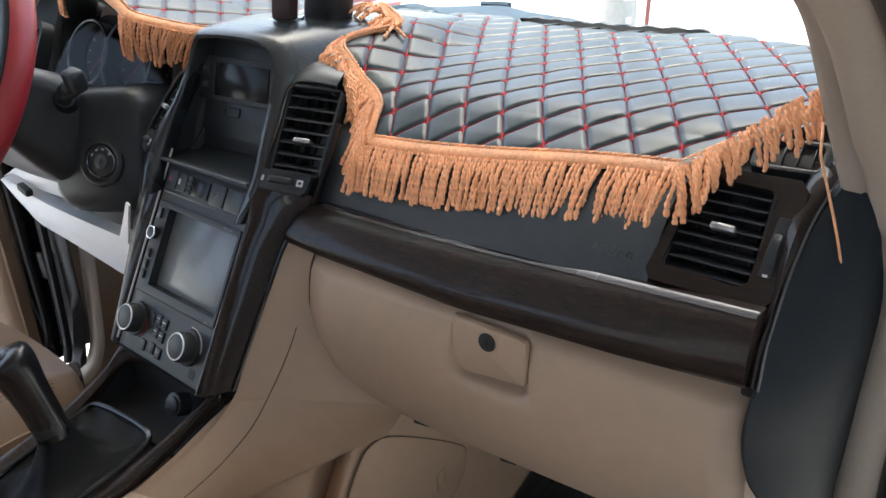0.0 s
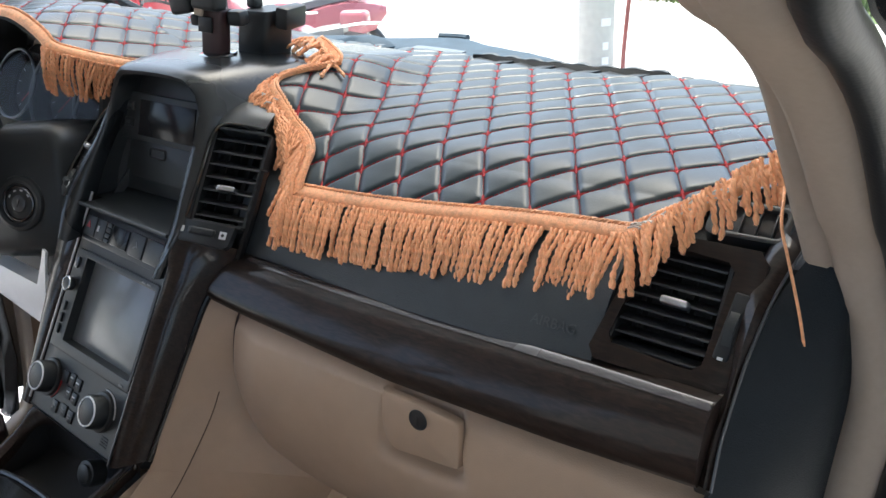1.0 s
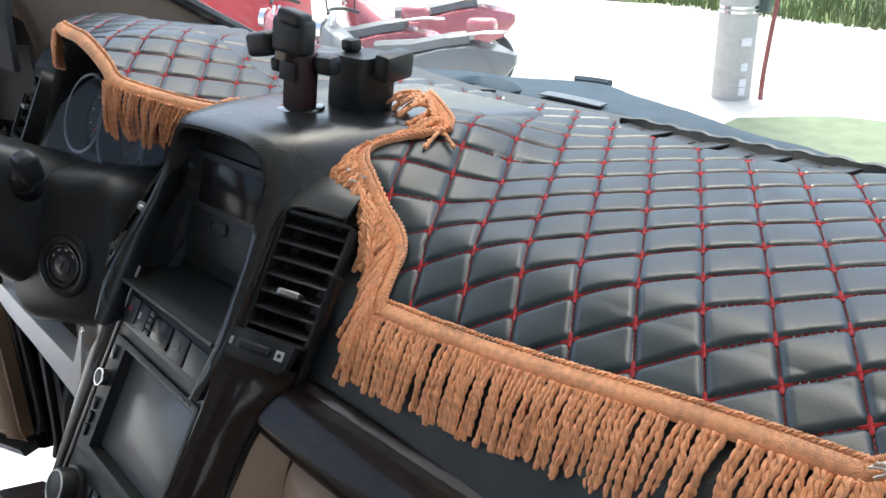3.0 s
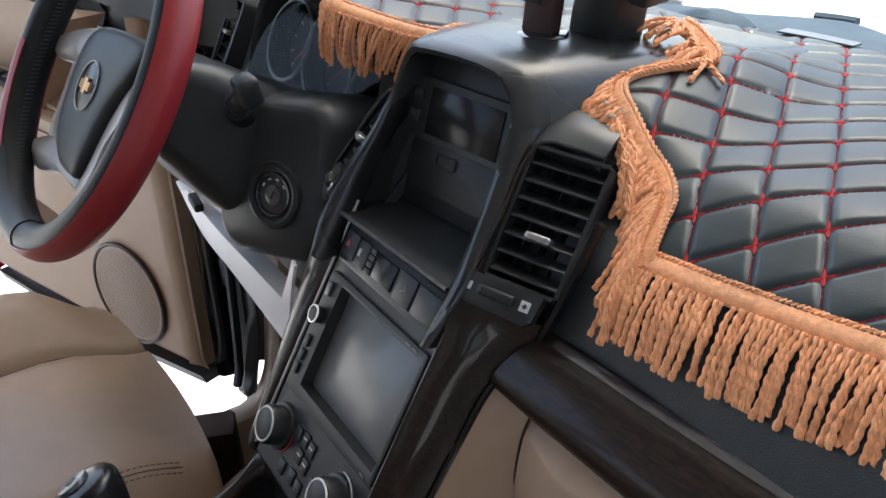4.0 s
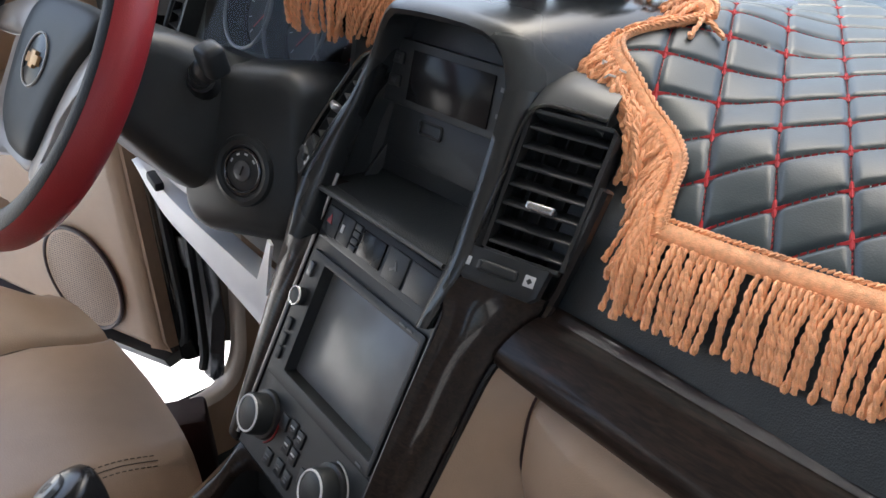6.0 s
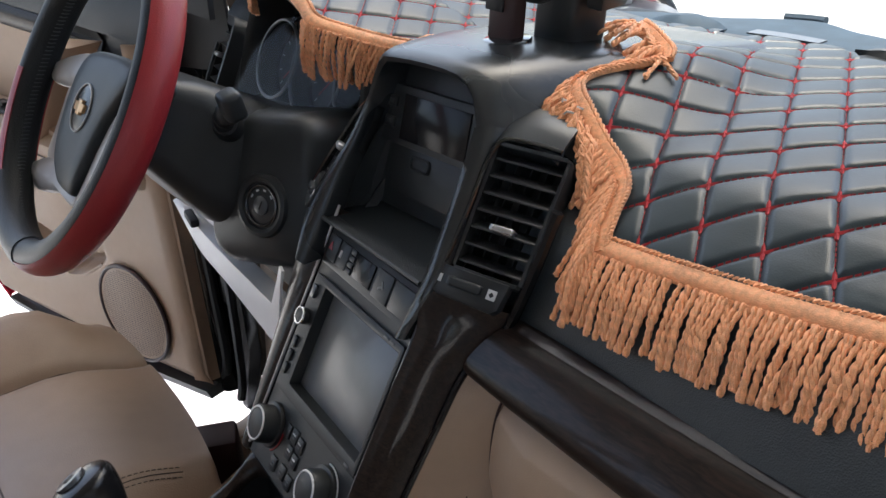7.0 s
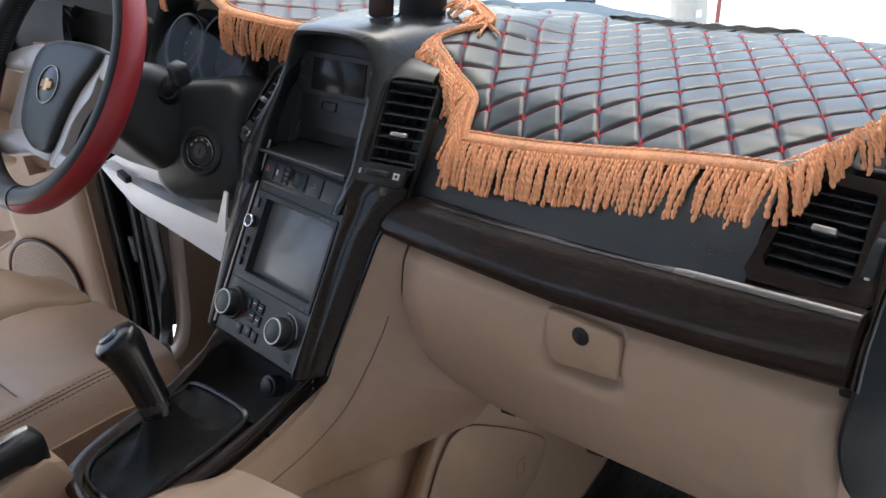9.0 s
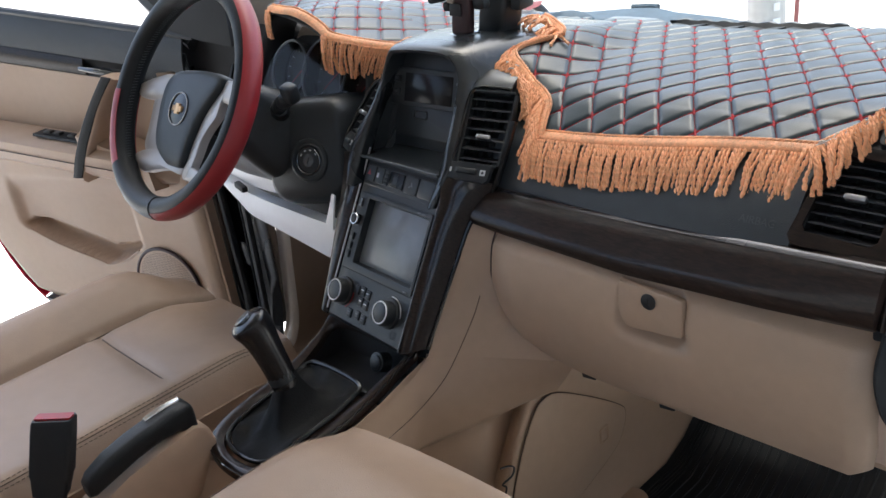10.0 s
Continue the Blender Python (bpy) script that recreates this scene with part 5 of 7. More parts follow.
for u in (-0.004, 0, 0.004):
    part("pattern_line", rbox(0.0008, 0.009, 0.0004, 0.0001, KT @ pose(u, 0, 0.001)), M_PRINT_DIM, gear)
part("pattern_line", rbox(0.0085, 0.0008, 0.0004, 0.0001, KT @ pose(0, 0, 0.001)), M_PRINT_DIM, gear)

# parking brake
brake = thing("parking_brake", (-0.075, -0.42, 0.68), "black parking brake lever with chrome button", "parking brake")
rings = []
for y, x, zt, zb, hw in ((-0.490, -0.070, 0.786, 0.764, 0.010), (-0.482, -0.070, 0.794, 0.763, 0.014), (-0.455, -0.071, 0.805, 0.772, 0.0165), (-0.42, -0.073, 0.812, 0.781, 0.0175), (-0.385, -0.075, 0.816, 0.786, 0.018), (-0.358, -0.077, 0.819, 0.784, 0.018), (-0.342, -0.078, 0.819, 0.775, 0.018), (-0.334, -0.078, 0.816, 0.769, 0.0165), (-0.330, -0.078, 0.810, 0.772, 0.013)):
    rings.append([Vector((x + p, y, (zt + zb) / 2 + q)) for p, q in rrect(2 * hw, zt - zb, min(0.009, (zt - zb) * 0.3), 4)])
part("grip", loft(rings), M_BLK_LEATHER, brake, "black leather grip", 50)
part("chrome_button", tube(curve([(-0.080, -0.392, 0.8165), (-0.081, -0.370, 0.8195), (-0.082, -0.340, 0.8195)], 8), [0.003, 0.0036, 0.004, 0.0042, 0.0042, 0.0042, 0.004, 0.0036], 8, flat=0.8), M_CHROME, brake, "chrome top strip")
bs = [[(-0.100, y, 0.66), (-0.101, y, z - 0.02), (-0.094, y, z), (-0.052, y, z), (-0.045, y, z - 0.02), (-0.046, y, 0.66)] for y, z in ((-0.52, 0.735), (-0.49, 0.752), (-0.44, 0.770), (-0.38, 0.780), (-0.34, 0.785), (-0.322, 0.775), (-0.315, 0.745))]
part("brake_base", loft(bs), M_BEIGE, brake, "beige moulded brake housing", 50)

# seat belt buckle
buckle = thing("belt_buckle", (-0.115, -0.50, 0.70), "black seat belt buckle with red release button", "seat belt buckle")
BU, BV, BW = Vector((0.79, 0.613, 0.0)), Vector((0.115, 0.31, 1.0)), Vector((0.613, -0.79, 0.0))
BC = Vector((-0.1465, -0.477, 0.845))
sec = []
for h, k in ((-0.106, 0.82), (-0.080, 0.94), (-0.076, 1.0), (-0.020, 1.0), (-0.004, 0.98), (0.0, 0.92)):
    sec.append([BC + BV * h + BU * (x * k) + BW * (y * k) for x, y in rrect(0.060, 0.022, 0.005, 4)])
part("housing", loft(sec), M_BLACK, buckle, "", 50)
part("release_button", loft([[BC + BV * h + BU * x + BW * y for x, y in rrect(0.052, 0.013, 0.003, 3)] for h in (-0.003, 0.0025)]), M_REDPRINT, buckle, "red release button")
part("stalk", loft([[BC + BV * h + BU * x + BW * y for x, y in rrect(0.042, 0.013, 0.003, 3)] for h in (-0.20, -0.10)]), M_BLACK, buckle)


# ---- seats ----
def seat(name, cx, label, zo=0.0, yo=0.0):
    """Cushion with raised side bolsters, stitched centre panel, and a backrest."""
    s = thing(name, (cx, -0.35, FZ), label, "car seat", "front seats")
    sg = 1 if cx < 0 else -1
    ys = [-0.72, -0.65, -0.55, -0.45, -0.35, -0.31, -0.292, -0.284, -0.276, -0.26, -0.23, -0.19, -0.15, -0.12, -0.09, -0.07, -0.06, -0.058, -0.066, -0.08]
    us = [-0.30, -0.297, -0.285, -0.265, -0.24, -0.21, -0.18, -0.15, -0.12, -0.10, -0.088, -0.080, -0.072, -0.06, -0.03, 0.0, 0.05, 0.10, 0.14, 0.17, 0.19, 0.205, 0.215, 0.222, 0.226]

    def seat_z(u, y):
        f = (y + 0.72) / 0.66
        z = 0.764 - 0.012 * (1 - f) - 0.030 * step01((y + 0.22) / 0.16) ** 2
        z += 0.046 * math.exp(-((u + 0.185) / 0.075) ** 2) * (1 - 0.45 * step01((y + 0.17) / 0.12)) * (1 if u < -0.08 else 0.8)
        z -= 0.010 * math.exp(-((u + 0.080) / 0.007) ** 2)
        z -= 0.075 * max(0, (-0.225 - u) / 0.075) ** 1.6 + 0.05 * max(0, (u - 0.185) / 0.041) ** 1.6
        if -0.08 < u < 0.17:
            z -= 0.007 * math.exp(-((y + 0.284) / 0.007) ** 2)
        return z

    def seat_p(u, y, dz=0.0):
        front = step01((y + 0.20) / 0.15)
        shift = -0.075 * front * (1 - (u + 0.30) / 0.3) if u < 0 else 0.0
        return Vector((cx + sg * (0.05 + u - shift * 0.5), y + yo - (0.075 if u < 0 else 0.028) * front * (abs(u + 0.03) / 0.27) ** 2.2, seat_z(u, y) + dz + zo))

    rows = []
    for k, y in enumerate(ys):
        drop = (0.012, 0.05, 0.20)[k - 17] if k >= 17 else 0
        rows.append([seat_p(u, y, -drop) for u in us])
    part("cushion", patch(rows, 0), M_BEIGE_LEATHER, s, "beige leather cushion with raised bolsters", 70)
    for u in (-0.30, 0.226):
        e = [[seat_p(u, y) for y in ys[:18]], [seat_p(u * 0.96, y) * 1.0 - Vector((0, 0, 0.10)) for y in ys[:18]], [seat_p(u * 0.94, y) - Vector((0, 0, 0.26)) for y in ys[:18]]]
        part("side_skirt", patch(e, 0.004), M_BEIGE_LEATHER, s)
    # seams: bolster, cross seam, twin stitching along the inner edge
    part("seam", tube([seat_p(-0.080, y, 0.001) for y in np.linspace(-0.7, -0.085, 30)], 0.0013, 5), M_SEAM, s)
    part("seam", tube([seat_p(u, -0.284, 0.0008) for u in np.linspace(-0.078, 0.165, 20)], 0.0012, 5), M_SEAM, s)
    for d in (0.190, 0.199):
        part("seam", merge(*[tube([seat_p(d, -0.7 + 0.0075 * k, 0.0004), seat_p(d, -0.6954 + 0.0075 * k, 0.0004)], 0.0006, 4) for k in range(80)]), M_SEAM, s)
    part("seam", tube([seat_p(0.1945, y, 0.0002) for y in np.linspace(-0.7, -0.10, 30)], 0.0006, 4), M_SEAM, s)
    # backrest
    rings = []
    for z, y, hw, th in ((0.70, -0.66, 0.23, 0.10), (0.80, -0.69, 0.25, 0.12), (0.95, -0.74, 0.255, 0.12), (1.10, -0.79, 0.245, 0.11), (1.25, -0.84, 0.22, 0.09), (1.31, -0.86, 0.17, 0.05)):
        rings.append([Vector((cx + hw * math.copysign(abs(math.cos(a)) ** 0.5, math.cos(a)), y - 0.14 + yo - 0.03 + th * math.copysign(abs(math.sin(a)) ** 0.7, math.sin(a)) * (1 - 0.25 * math.cos(a) ** 2 * 0), z)) for a in (2 * math.pi * j / 28 for j in range(28))])
    part("backrest", loft(rings), M_BEIGE_LEATHER, s, "beige leather backrest", 60)
    part("seat_base", rbox(0.44, 0.5, 0.22, 0.02, pose(cx, -0.38 + yo, FZ + 0.13)), M_BLACK, s)
    return s


seat("driver_seat", -0.46, "beige stitched leather driver's seat beside the console", 0.0)
seat("passenger_seat", 0.40, "beige leather passenger seat beside the console", 0.078, -0.155)

# ---- passenger footwell ----
PX = 0.205
fw = thing("footwell_panel", (PX, 0.14, FZ), "beige footwell side panel with a lidded compartment", "footwell panel")
rows = []
for z in np.linspace(FZ, 0.80, 14):
    yl = lerp_table([(FZ, -0.13), (0.50, -0.105), (0.57, -0.080), (0.612, -0.061), (0.65, -0.037), (0.695, -0.009), (0.738, 0.016), (0.76, 0.05), (0.80, 0.09)], z)
    rows.append([(PX - 0.030, yl + 0.030, z), (PX + 0.004, yl + 0.002, z), (PX + 0.014, yl, z), (PX + 0.018, yl + 0.004, z), (PX + 0.018, yl + 0.009, z)] + [(PX + 0.018, yl + 0.006 + (0.45 - yl) * f, z) for f in (0.1, 0.3, 0.6, 1.0)])
part("panel", patch(rows, 0), M_BEIGE, fw, "", 60)
FP = axes((PX + 0.0195, 0.142, 0.58), (0, 1, 0), (0.02, 0, 1))
FP = FP if (FP.to_3x3() @ Vector((0, 0, 1))).x > 0 else axes((PX + 0.0195, 0.142, 0.58), (0, -1, 0), (0.02, 0, 1))
sgn = 1 if (FP.to_3x3() @ Vector((1, 0, 0))).y > 0 else -1
ol = [(-0.023, 0.641), (-0.002, 0.681), (0.018, 0.708), (0.035, 0.719), (0.069, 0.714), (0.147, 0.661), (0.211, 0.610), (0.226, 0.588), (0.217, 0.557), (0.195, 0.535), (0.137, 0.514), (0.096, 0.502), (0.0, 0.47), (-0.060, 0.53), (-0.040, 0.600)]
ol = [((y - 0.142) * sgn, z - 0.58) for y, z in ol]
ol = [tuple(p)[:2] for p in curve([(a, b, 0) for a, b in ol], 44, True)]
part("compartment_lid", plate(ol, FP, -0.006, 0.0008, 0.0012), M_BEIGE, fw, "rounded beige compartment lid")
part("lid_joint", tube([FP @ Vector((x * 1.008, y * 1.008, -0.0008)) for x, y in ol], 0.0009, 6, True), M_SEAM, fw)
part("lid_catch", bezel(dense(rrect(0.022, 0.030, 0.004, 3), 1), dense(rrect(0.014, 0.022, 0.003, 3), 1), FP @ pose(0.026 * sgn, 0.0, 0.001), -0.002, 0.002), M_BEIGE, fw)
for p in ((0.318, 0.034, 0.797), (0.434, 0.034, 0.795)):
    solid("bracket", rbox(0.020, 0.008, 0.010, 0.002, pose(*p, 10, 0, 8)), M_DARK, "small black bracket under the glove box", "bracket")
under = thing("under_tray", (0.44, 0.2, 0.79), "beige closing panel under the glove box", "under tray")
part("panel", patch([[(x, y, z) for x in np.linspace(0.21, 0.70, 6)] for y, z in ((0.045, 0.806), (0.12, 0.80), (0.35, 0.79), (0.5, 0.79))], 0.006, (0, 0, 1)), M_BEIGE, under)

rug = thing("rubber_mat", (0.48, 0.1, FZ), "black ribbed rubber mat in the passenger footwell", "floor mat")
rows = [[(x, y, FZ + 0.012 + (0.008 if x in (0.226, 0.72) else 0) + 0.11 * step01((y - 0.33) / 0.2)) for x in (0.226, 0.240, 0.40, 0.55, 0.708, 0.72)] for y in np.linspace(-0.35, 0.50, 16)]
part("sheet", patch(rows, 0.005, (0, 0, -1)), M_RUBBER, rug)
for i in range(26):
    x = 0.272 + i * 0.0165
    part("rib", tube([(x, y, FZ + 0.0128 + 0.11 * step01((y - 0.33) / 0.2)) for y in np.linspace(-0.3, 0.47, 12)], 0.0028, 5), M_RUBBER, rug)
for i in range(5):
    pts = [(0.238 + i * 0.005, y, FZ + 0.018 - 0.001 * i + 0.11 * step01((y - 0.33) / 0.2)) for y in np.linspace(-0.3, 0.48, 12)]
    part("border_rib", tube(pts, 0.002, 5), M_RUBBER, rug)
solid("drain_plug", disc(0.032, axes((0.236, 0.205, FZ + 0.012), (1, 0, 0), (0, 1, 0)), 0, 0.02), M_BEIGE, "round beige cap on the footwell floor", "cap")
# small wire hook on the console flank
solid("wire_hook", tube(curve([(0.224, -0.058, 0.661), (0.226, -0.046, 0.658), (0.227, -0.035, 0.650), (0.226, -0.040, 0.638), (0.224, -0.058, 0.634), (0.224, -0.051, 0.624), (0.224, -0.057, 0.610), (0.222, -0.063, 0.59)], 28), 0.0015, 5), M_BLACK, "thin black cable end by the console flank", "cable")


# ---- steering wheel ----
WT = axes((-0.353, -0.090, 1.138), (1, 0, 0), (0, math.sin(0.554), math.cos(0.554)))
wheel = thing("steering_wheel", WT.translation, "steering wheel with red and black leather cover and silver spokes", "steering wheel")
RR, RT = 0.1775, 0.018


def rim(a0, a1, n, material, label, r=RT):
    pts = [WT @ Vector((RR * math.cos(radians(a)), RR * math.sin(radians(a)), 0)) for a in np.linspace(a0, a1, n)]
    rings = []
    for a in np.linspace(a0, a1, n):
        c = Vector((math.cos(radians(a)), math.sin(radians(a)), 0))
        rings.append([WT @ (c * (RR + r * math.cos(q)) + Vector((0, 0, 1.12 * r * math.sin(q)))) for q in (2 * math.pi * j / 18 for j in range(18))])
    return part("rim_cover", loft(rings), material, wheel, label, 60)


def outer_rim(a0, a1, n, material, label, q1=0.95):
    """The outer half of the cover, a second colour laid round the rim."""
    rings = []
    for a in np.linspace(a0, a1, n):
        c = Vector((math.cos(radians(a)), math.sin(radians(a)), 0))
        ring = [WT @ (c * (RR + (RT + 0.0012) * math.cos(q)) + Vector((0, 0, 1.12 * (RT + 0.0012) * math.sin(q)))) for q in np.linspace(-1.95, q1, 16)]
        ring += [WT @ (c * (RR + (RT - 0.002) * math.cos(q)) + Vector((0, 0, 1.12 * (RT - 0.002) * math.sin(q)))) for q in np.linspace(q1, -1.95, 16)]
        rings.append(ring)
    return part("rim_cover", loft(rings), material, wheel, label, 60)


rim(0, 360, 97, M_BLK_LEATHER, "black leather rim")
outer_rim(-82, 62, 60, M_RED_LEATHER, "smooth red leather section")
outer_rim(100, 122, 14, M_RED_LEATHER, "smooth red leather section")
outer_rim(182, 226, 26, M_RED_LEATHER, "smooth red leather section", 2.1)
rim(226, 277, 30, M_BLK_LEATHER, "perforated black leather section", RT + 0.0012)
for a in np.linspace(120, 290, 96):
    c = Vector((math.cos(radians(a)), math.sin(radians(a)), 0))
    d = Vector((-c.y, c.x, 0))
    p = c * (RR - RT * 0.98)
    part("lacing", tube([WT @ (p + Vector((0, 0, 0.004)) + d * 0.0015), WT @ (p - c * 0.0012), WT @ (p - Vector((0, 0, 0.004)) - d * 0.0015)], 0.0007, 4), M_GREY, wheel)
# hub pad and spokes, set deeper than the rim
pad_o = [(-0.090, 0.018), (-0.074, 0.038), (-0.044, 0.047), (0.020, 0.0504), (0.066, 0.048), (0.081, 0.040), (0.0744, 0.024), (0.046, -0.014), (0.034, -0.045), (0.0275, -0.072), (0.020, -0.104), (-0.010, -0.109), (-0.0412, -0.104), (-0.079, -0.0775), (-0.092, -0.0217)]
pad_o = [tuple(p)[:2] for p in curve([(a, b, 0) for a, b in pad_o], 56, True)]
rings = []
for z, k in ((-0.065, 0.96), (-0.028, 1.0), (-0.021, 0.99), (-0.0165, 0.95), (-0.0140, 0.86), (-0.0130, 0.6), (-0.0128, 0.25)):
    rings.append([WT @ Vector((-0.021 + (x + 0.021) * k, -0.02 + (y + 0.02) * k, z)) for x, y in pad_o])
part("hub_pad", loft(rings), M_BLACK, wheel, "black hub pad", 60)


def spoke_blade(name, outline, label="silver spoke"):
    """A rounded silver blade between the hub and the rim; each corner has its own depth."""
    o = curve(outline, 40, True)
    c = sum(o, Vector()) / len(o)
    rings = [[WT @ (c + (p - c) * k + Vector((0, 0, dz))) for p in o] for k, dz in ((0.96, -0.014), (1.0, -0.006), (0.985, -0.002), (0.94, 0.0), (0.6, 0.001), (0.2, 0.001))]
    return part(name, loft(rings), M_SILVER, wheel, label, 50)


spoke_blade("spoke", [(-0.172, 0.007, -0.012), (-0.152, 0.020, -0.016), (-0.128, 0.030, -0.020), (-0.088, 0.038, -0.024), (-0.074, 0.015, -0.025), (-0.092, -0.004, -0.025), (-0.126, -0.0085, -0.024), (-0.158, -0.009, -0.014)])
spoke_blade("spoke_arc", [(-0.088, 0.036, -0.025), (-0.112, 0.020, -0.025), (-0.131, -0.006, -0.026), (-0.130, -0.033, -0.026), (-0.129, -0.060, -0.026), (-0.124, -0.092, -0.025), (-0.090, -0.108, -0.025), (-0.060, -0.098, -0.026), (-0.074, -0.050, -0.026), (-0.078, 0.0, -0.026)], "silver spoke arc")
spoke_blade("lower_spoke", [(-0.134, -0.109, -0.012), (-0.122, -0.121, -0.013), (-0.098, -0.130, -0.019), (-0.062, -0.121, -0.023), (-0.020, -0.114, -0.024), (0.016, -0.118, -0.024), (0.012, -0.100, -0.025), (-0.050, -0.085, -0.025), (-0.112, -0.092, -0.023)])
spoke_blade("spoke_arc", [(0.085, 0.030, -0.023), (0.080, 0.004, -0.023), (0.0775, -0.0155, -0.023), (0.064, -0.035, -0.023), (0.052, -0.0565, -0.023), (0.046, -0.088, -0.023), (0.033, -0.1225, -0.023), (0.017, -0.120, -0.024), (0.020, -0.090, -0.025), (0.030, -0.050, -0.025), (0.048, -0.005, -0.025), (0.070, 0.028, -0.025)], "silver spoke arc")
spoke_blade("spoke", [(0.165, 0.024, -0.012), (0.125, 0.036, -0.020), (0.076, 0.040, -0.024), (0.072, 0.012, -0.025), (0.100, 0.004, -0.024), (0.160, -0.006, -0.012)])
spoke_blade("lower_spoke", [(0.128, -0.112, -0.012), (0.095, -0.128, -0.018), (0.040, -0.124, -0.024), (0.022, -0.120, -0.025), (0.030, -0.100, -0.025), (0.085, -0.106, -0.020), (0.120, -0.100, -0.012)])
BD = WT @ pose(-0.0213, -0.0171, -0.0128)
part("badge_well", disc(0.0285, BD, -0.001, 0.0006, 40), M_KNOB, wheel)
part("badge_ring", ringbar(0.0265, 0.0010, BD, 0.0012, 40, 6), M_SILVER, wheel, "thin silver badge ring")
part("badge", plate([(1.2 * x, 1.2 * y) for x, y in ((-0.012, -0.004), (-0.005, -0.004), (-0.005, -0.007), (0.005, -0.007), (0.005, -0.004), (0.012, -0.004), (0.012, 0.004), (0.005, 0.004), (0.005, 0.007), (-0.005, 0.007), (-0.005, 0.004), (-0.012, 0.004))], BD, 0, 0.004, 0.0006), M_BADGE, wheel, "small gold badge shape")

# ---- steering column ----
CA = axes((-0.353, -0.05, 1.116), (1, 0, 0), (0, math.sin(0.50), math.cos(0.50)))
column = thing("steering_column", (-0.33, 0.02, 1.05), "black steering column shroud with ignition lock and stalks", "steering column")
rings = []
for z, k, dy in ((-0.005, 0.62, 0.0), (-0.02, 0.70, -0.002), (-0.05, 0.86, -0.006), (-0.075, 0.97, -0.012), (-0.10, 1.05, -0.018), (-0.14, 1.10, -0.022), (-0.19, 1.10, -0.02)):
    o = rrect(0.175 * k, 0.135 * k, 0.032 * k, 6)
    rings.append([CA @ Vector((x, y + dy - 0.004, z)) for x, y in o])
part("shroud", loft(rings), M_BLACK, column, "black moulded shroud", 55)
# boxy side lobe that holds the key
IG = axes((-0.222, 0.035, 1.010), (0.92, 0.38, 0.06), (-0.05, 0.30, 0.95))
rings = []
for z, k in ((-0.10, 1.10), (-0.05, 1.08), (-0.018, 1.02), (-0.006, 0.95), (-0.0, 0.86)):
    rings.append([IG @ Vector((x - 0.010, y + 0.016, z)) for x, y in rrect(0.150 * k, 0.165 * k, 0.034 * k, 6)])
part("key_lobe", loft(rings), M_BLACK, column, "rounded black key housing", 50)
ig = part("ignition_lock", ringbar(0.0300, 0.0056, IG, 0.001, 40, 8), M_BLACK, column, "ignition lock")
part("lock_face", disc(0.0255, IG, -0.004, 0.003, 32), M_PANEL, ig)
part("lock_ring", ringbar(0.0215, 0.0020, IG, 0.0032, 36, 8), M_SMOKE, ig, "dull metal ring")
part("lock_core", disc(0.0105, IG, 0.002, 0.005, 24), M_GREY, ig)
part("key_slot", rbox(0.0016, 0.010, 0.0008, 0.0002, IG @ pose(0, 0, 0.0052, 0, 0, -25)), M_DARK, ig)
for a in (35, 75, 110, 145):
    part("mark", rbox(0.004, 0.002, 0.0004, 0.0001, IG @ pose(0.0165 * math.cos(radians(a)), 0.0165 * math.sin(radians(a)), 0.0033, 0, 0, a - 90)), M_PRINT, ig)
stalk = thing("wiper_stalk", (-0.2, 0.02, 1.12), "black wiper stalk on the steering column", "stalk")
part("lever", tube(curve([(-0.272, 0.030, 1.088), (-0.250, 0.018, 1.102), (-0.224, 0.012, 1.114), (-0.204, 0.010, 1.124)], 12), [0.014, 0.0125, 0.011, 0.0105, 0.010, 0.0105, 0.011, 0.012, 0.0125, 0.013, 0.013, 0.009], 12), M_BLACK, stalk)
part("tip", rbox(0.026, 0.022, 0.030, 0.006, pose(-0.199, 0.010, 1.130, 14, 10, 0), 3), M_BLACK, stalk)
part("ring", tube([(-0.236, 0.0145, 1.109), (-0.230, 0.013, 1.1115)], 0.0125, 14), M_PANEL, stalk)
part("collar", tube([(-0.278, 0.034, 1.084), (-0.258, 0.023, 1.097)], [0.019, 0.0135], 14), M_RUBBER, stalk)

# ---- instrument cluster ----
cluster = thing("instrument_cluster", (-0.35, 0.2, 1.08), "dark instrument cluster with round gauges under the hood", "instrument cluster")
CL = axes((-0.345, 0.190, 1.115), (1, 0, 0), (0, 0.42, 0.9))
part("backing", plate(rrect(0.34, 0.14, 0.05, 6), CL @ pose(0, -0.014, 0), -0.04, -0.032, 0.002), M_DARK, cluster)
for u, r in ((-0.105, 0.048), (0.0, 0.058), (0.100, 0.048)):
    m = CL @ pose(u, -0.012, -0.03)
    g = part("gauge", disc(r, m, 0, 0.004, 40), M_DARK, cluster, "round dark gauge")
    part("gauge_ring", ringbar(r + 0.003, 0.0022, m, 0.034, 44, 8), M_GREY, g, "smoked metal gauge ring")
    part("gauge_tube", loft([[m @ Vector(((r + 0.004) * math.cos(a), (r + 0.004) * math.sin(a), z)) for a in (2 * math.pi * j / 36 for j in range(36))] for z in (0, 0.034)], caps=False), M_SMOKE, g, "smoked metal gauge tube")
    part("needle", rbox(0.0016, r * 0.8, 0.001, 0.0003, m @ pose(-r * 0.2, -r * 0.2, 0.006, 0, 0, 135)), M_REDPRINT, g)
    for k in range(11):
        a = radians(225 - 27 * k)
        part("mark", rbox(0.001, 0.006, 0.0004, 0.0001, m @ pose(r * 0.85 * math.cos(a), r * 0.85 * math.sin(a), 0.0045, 0, 0, math.degrees(a) - 90)), M_PRINT, g)
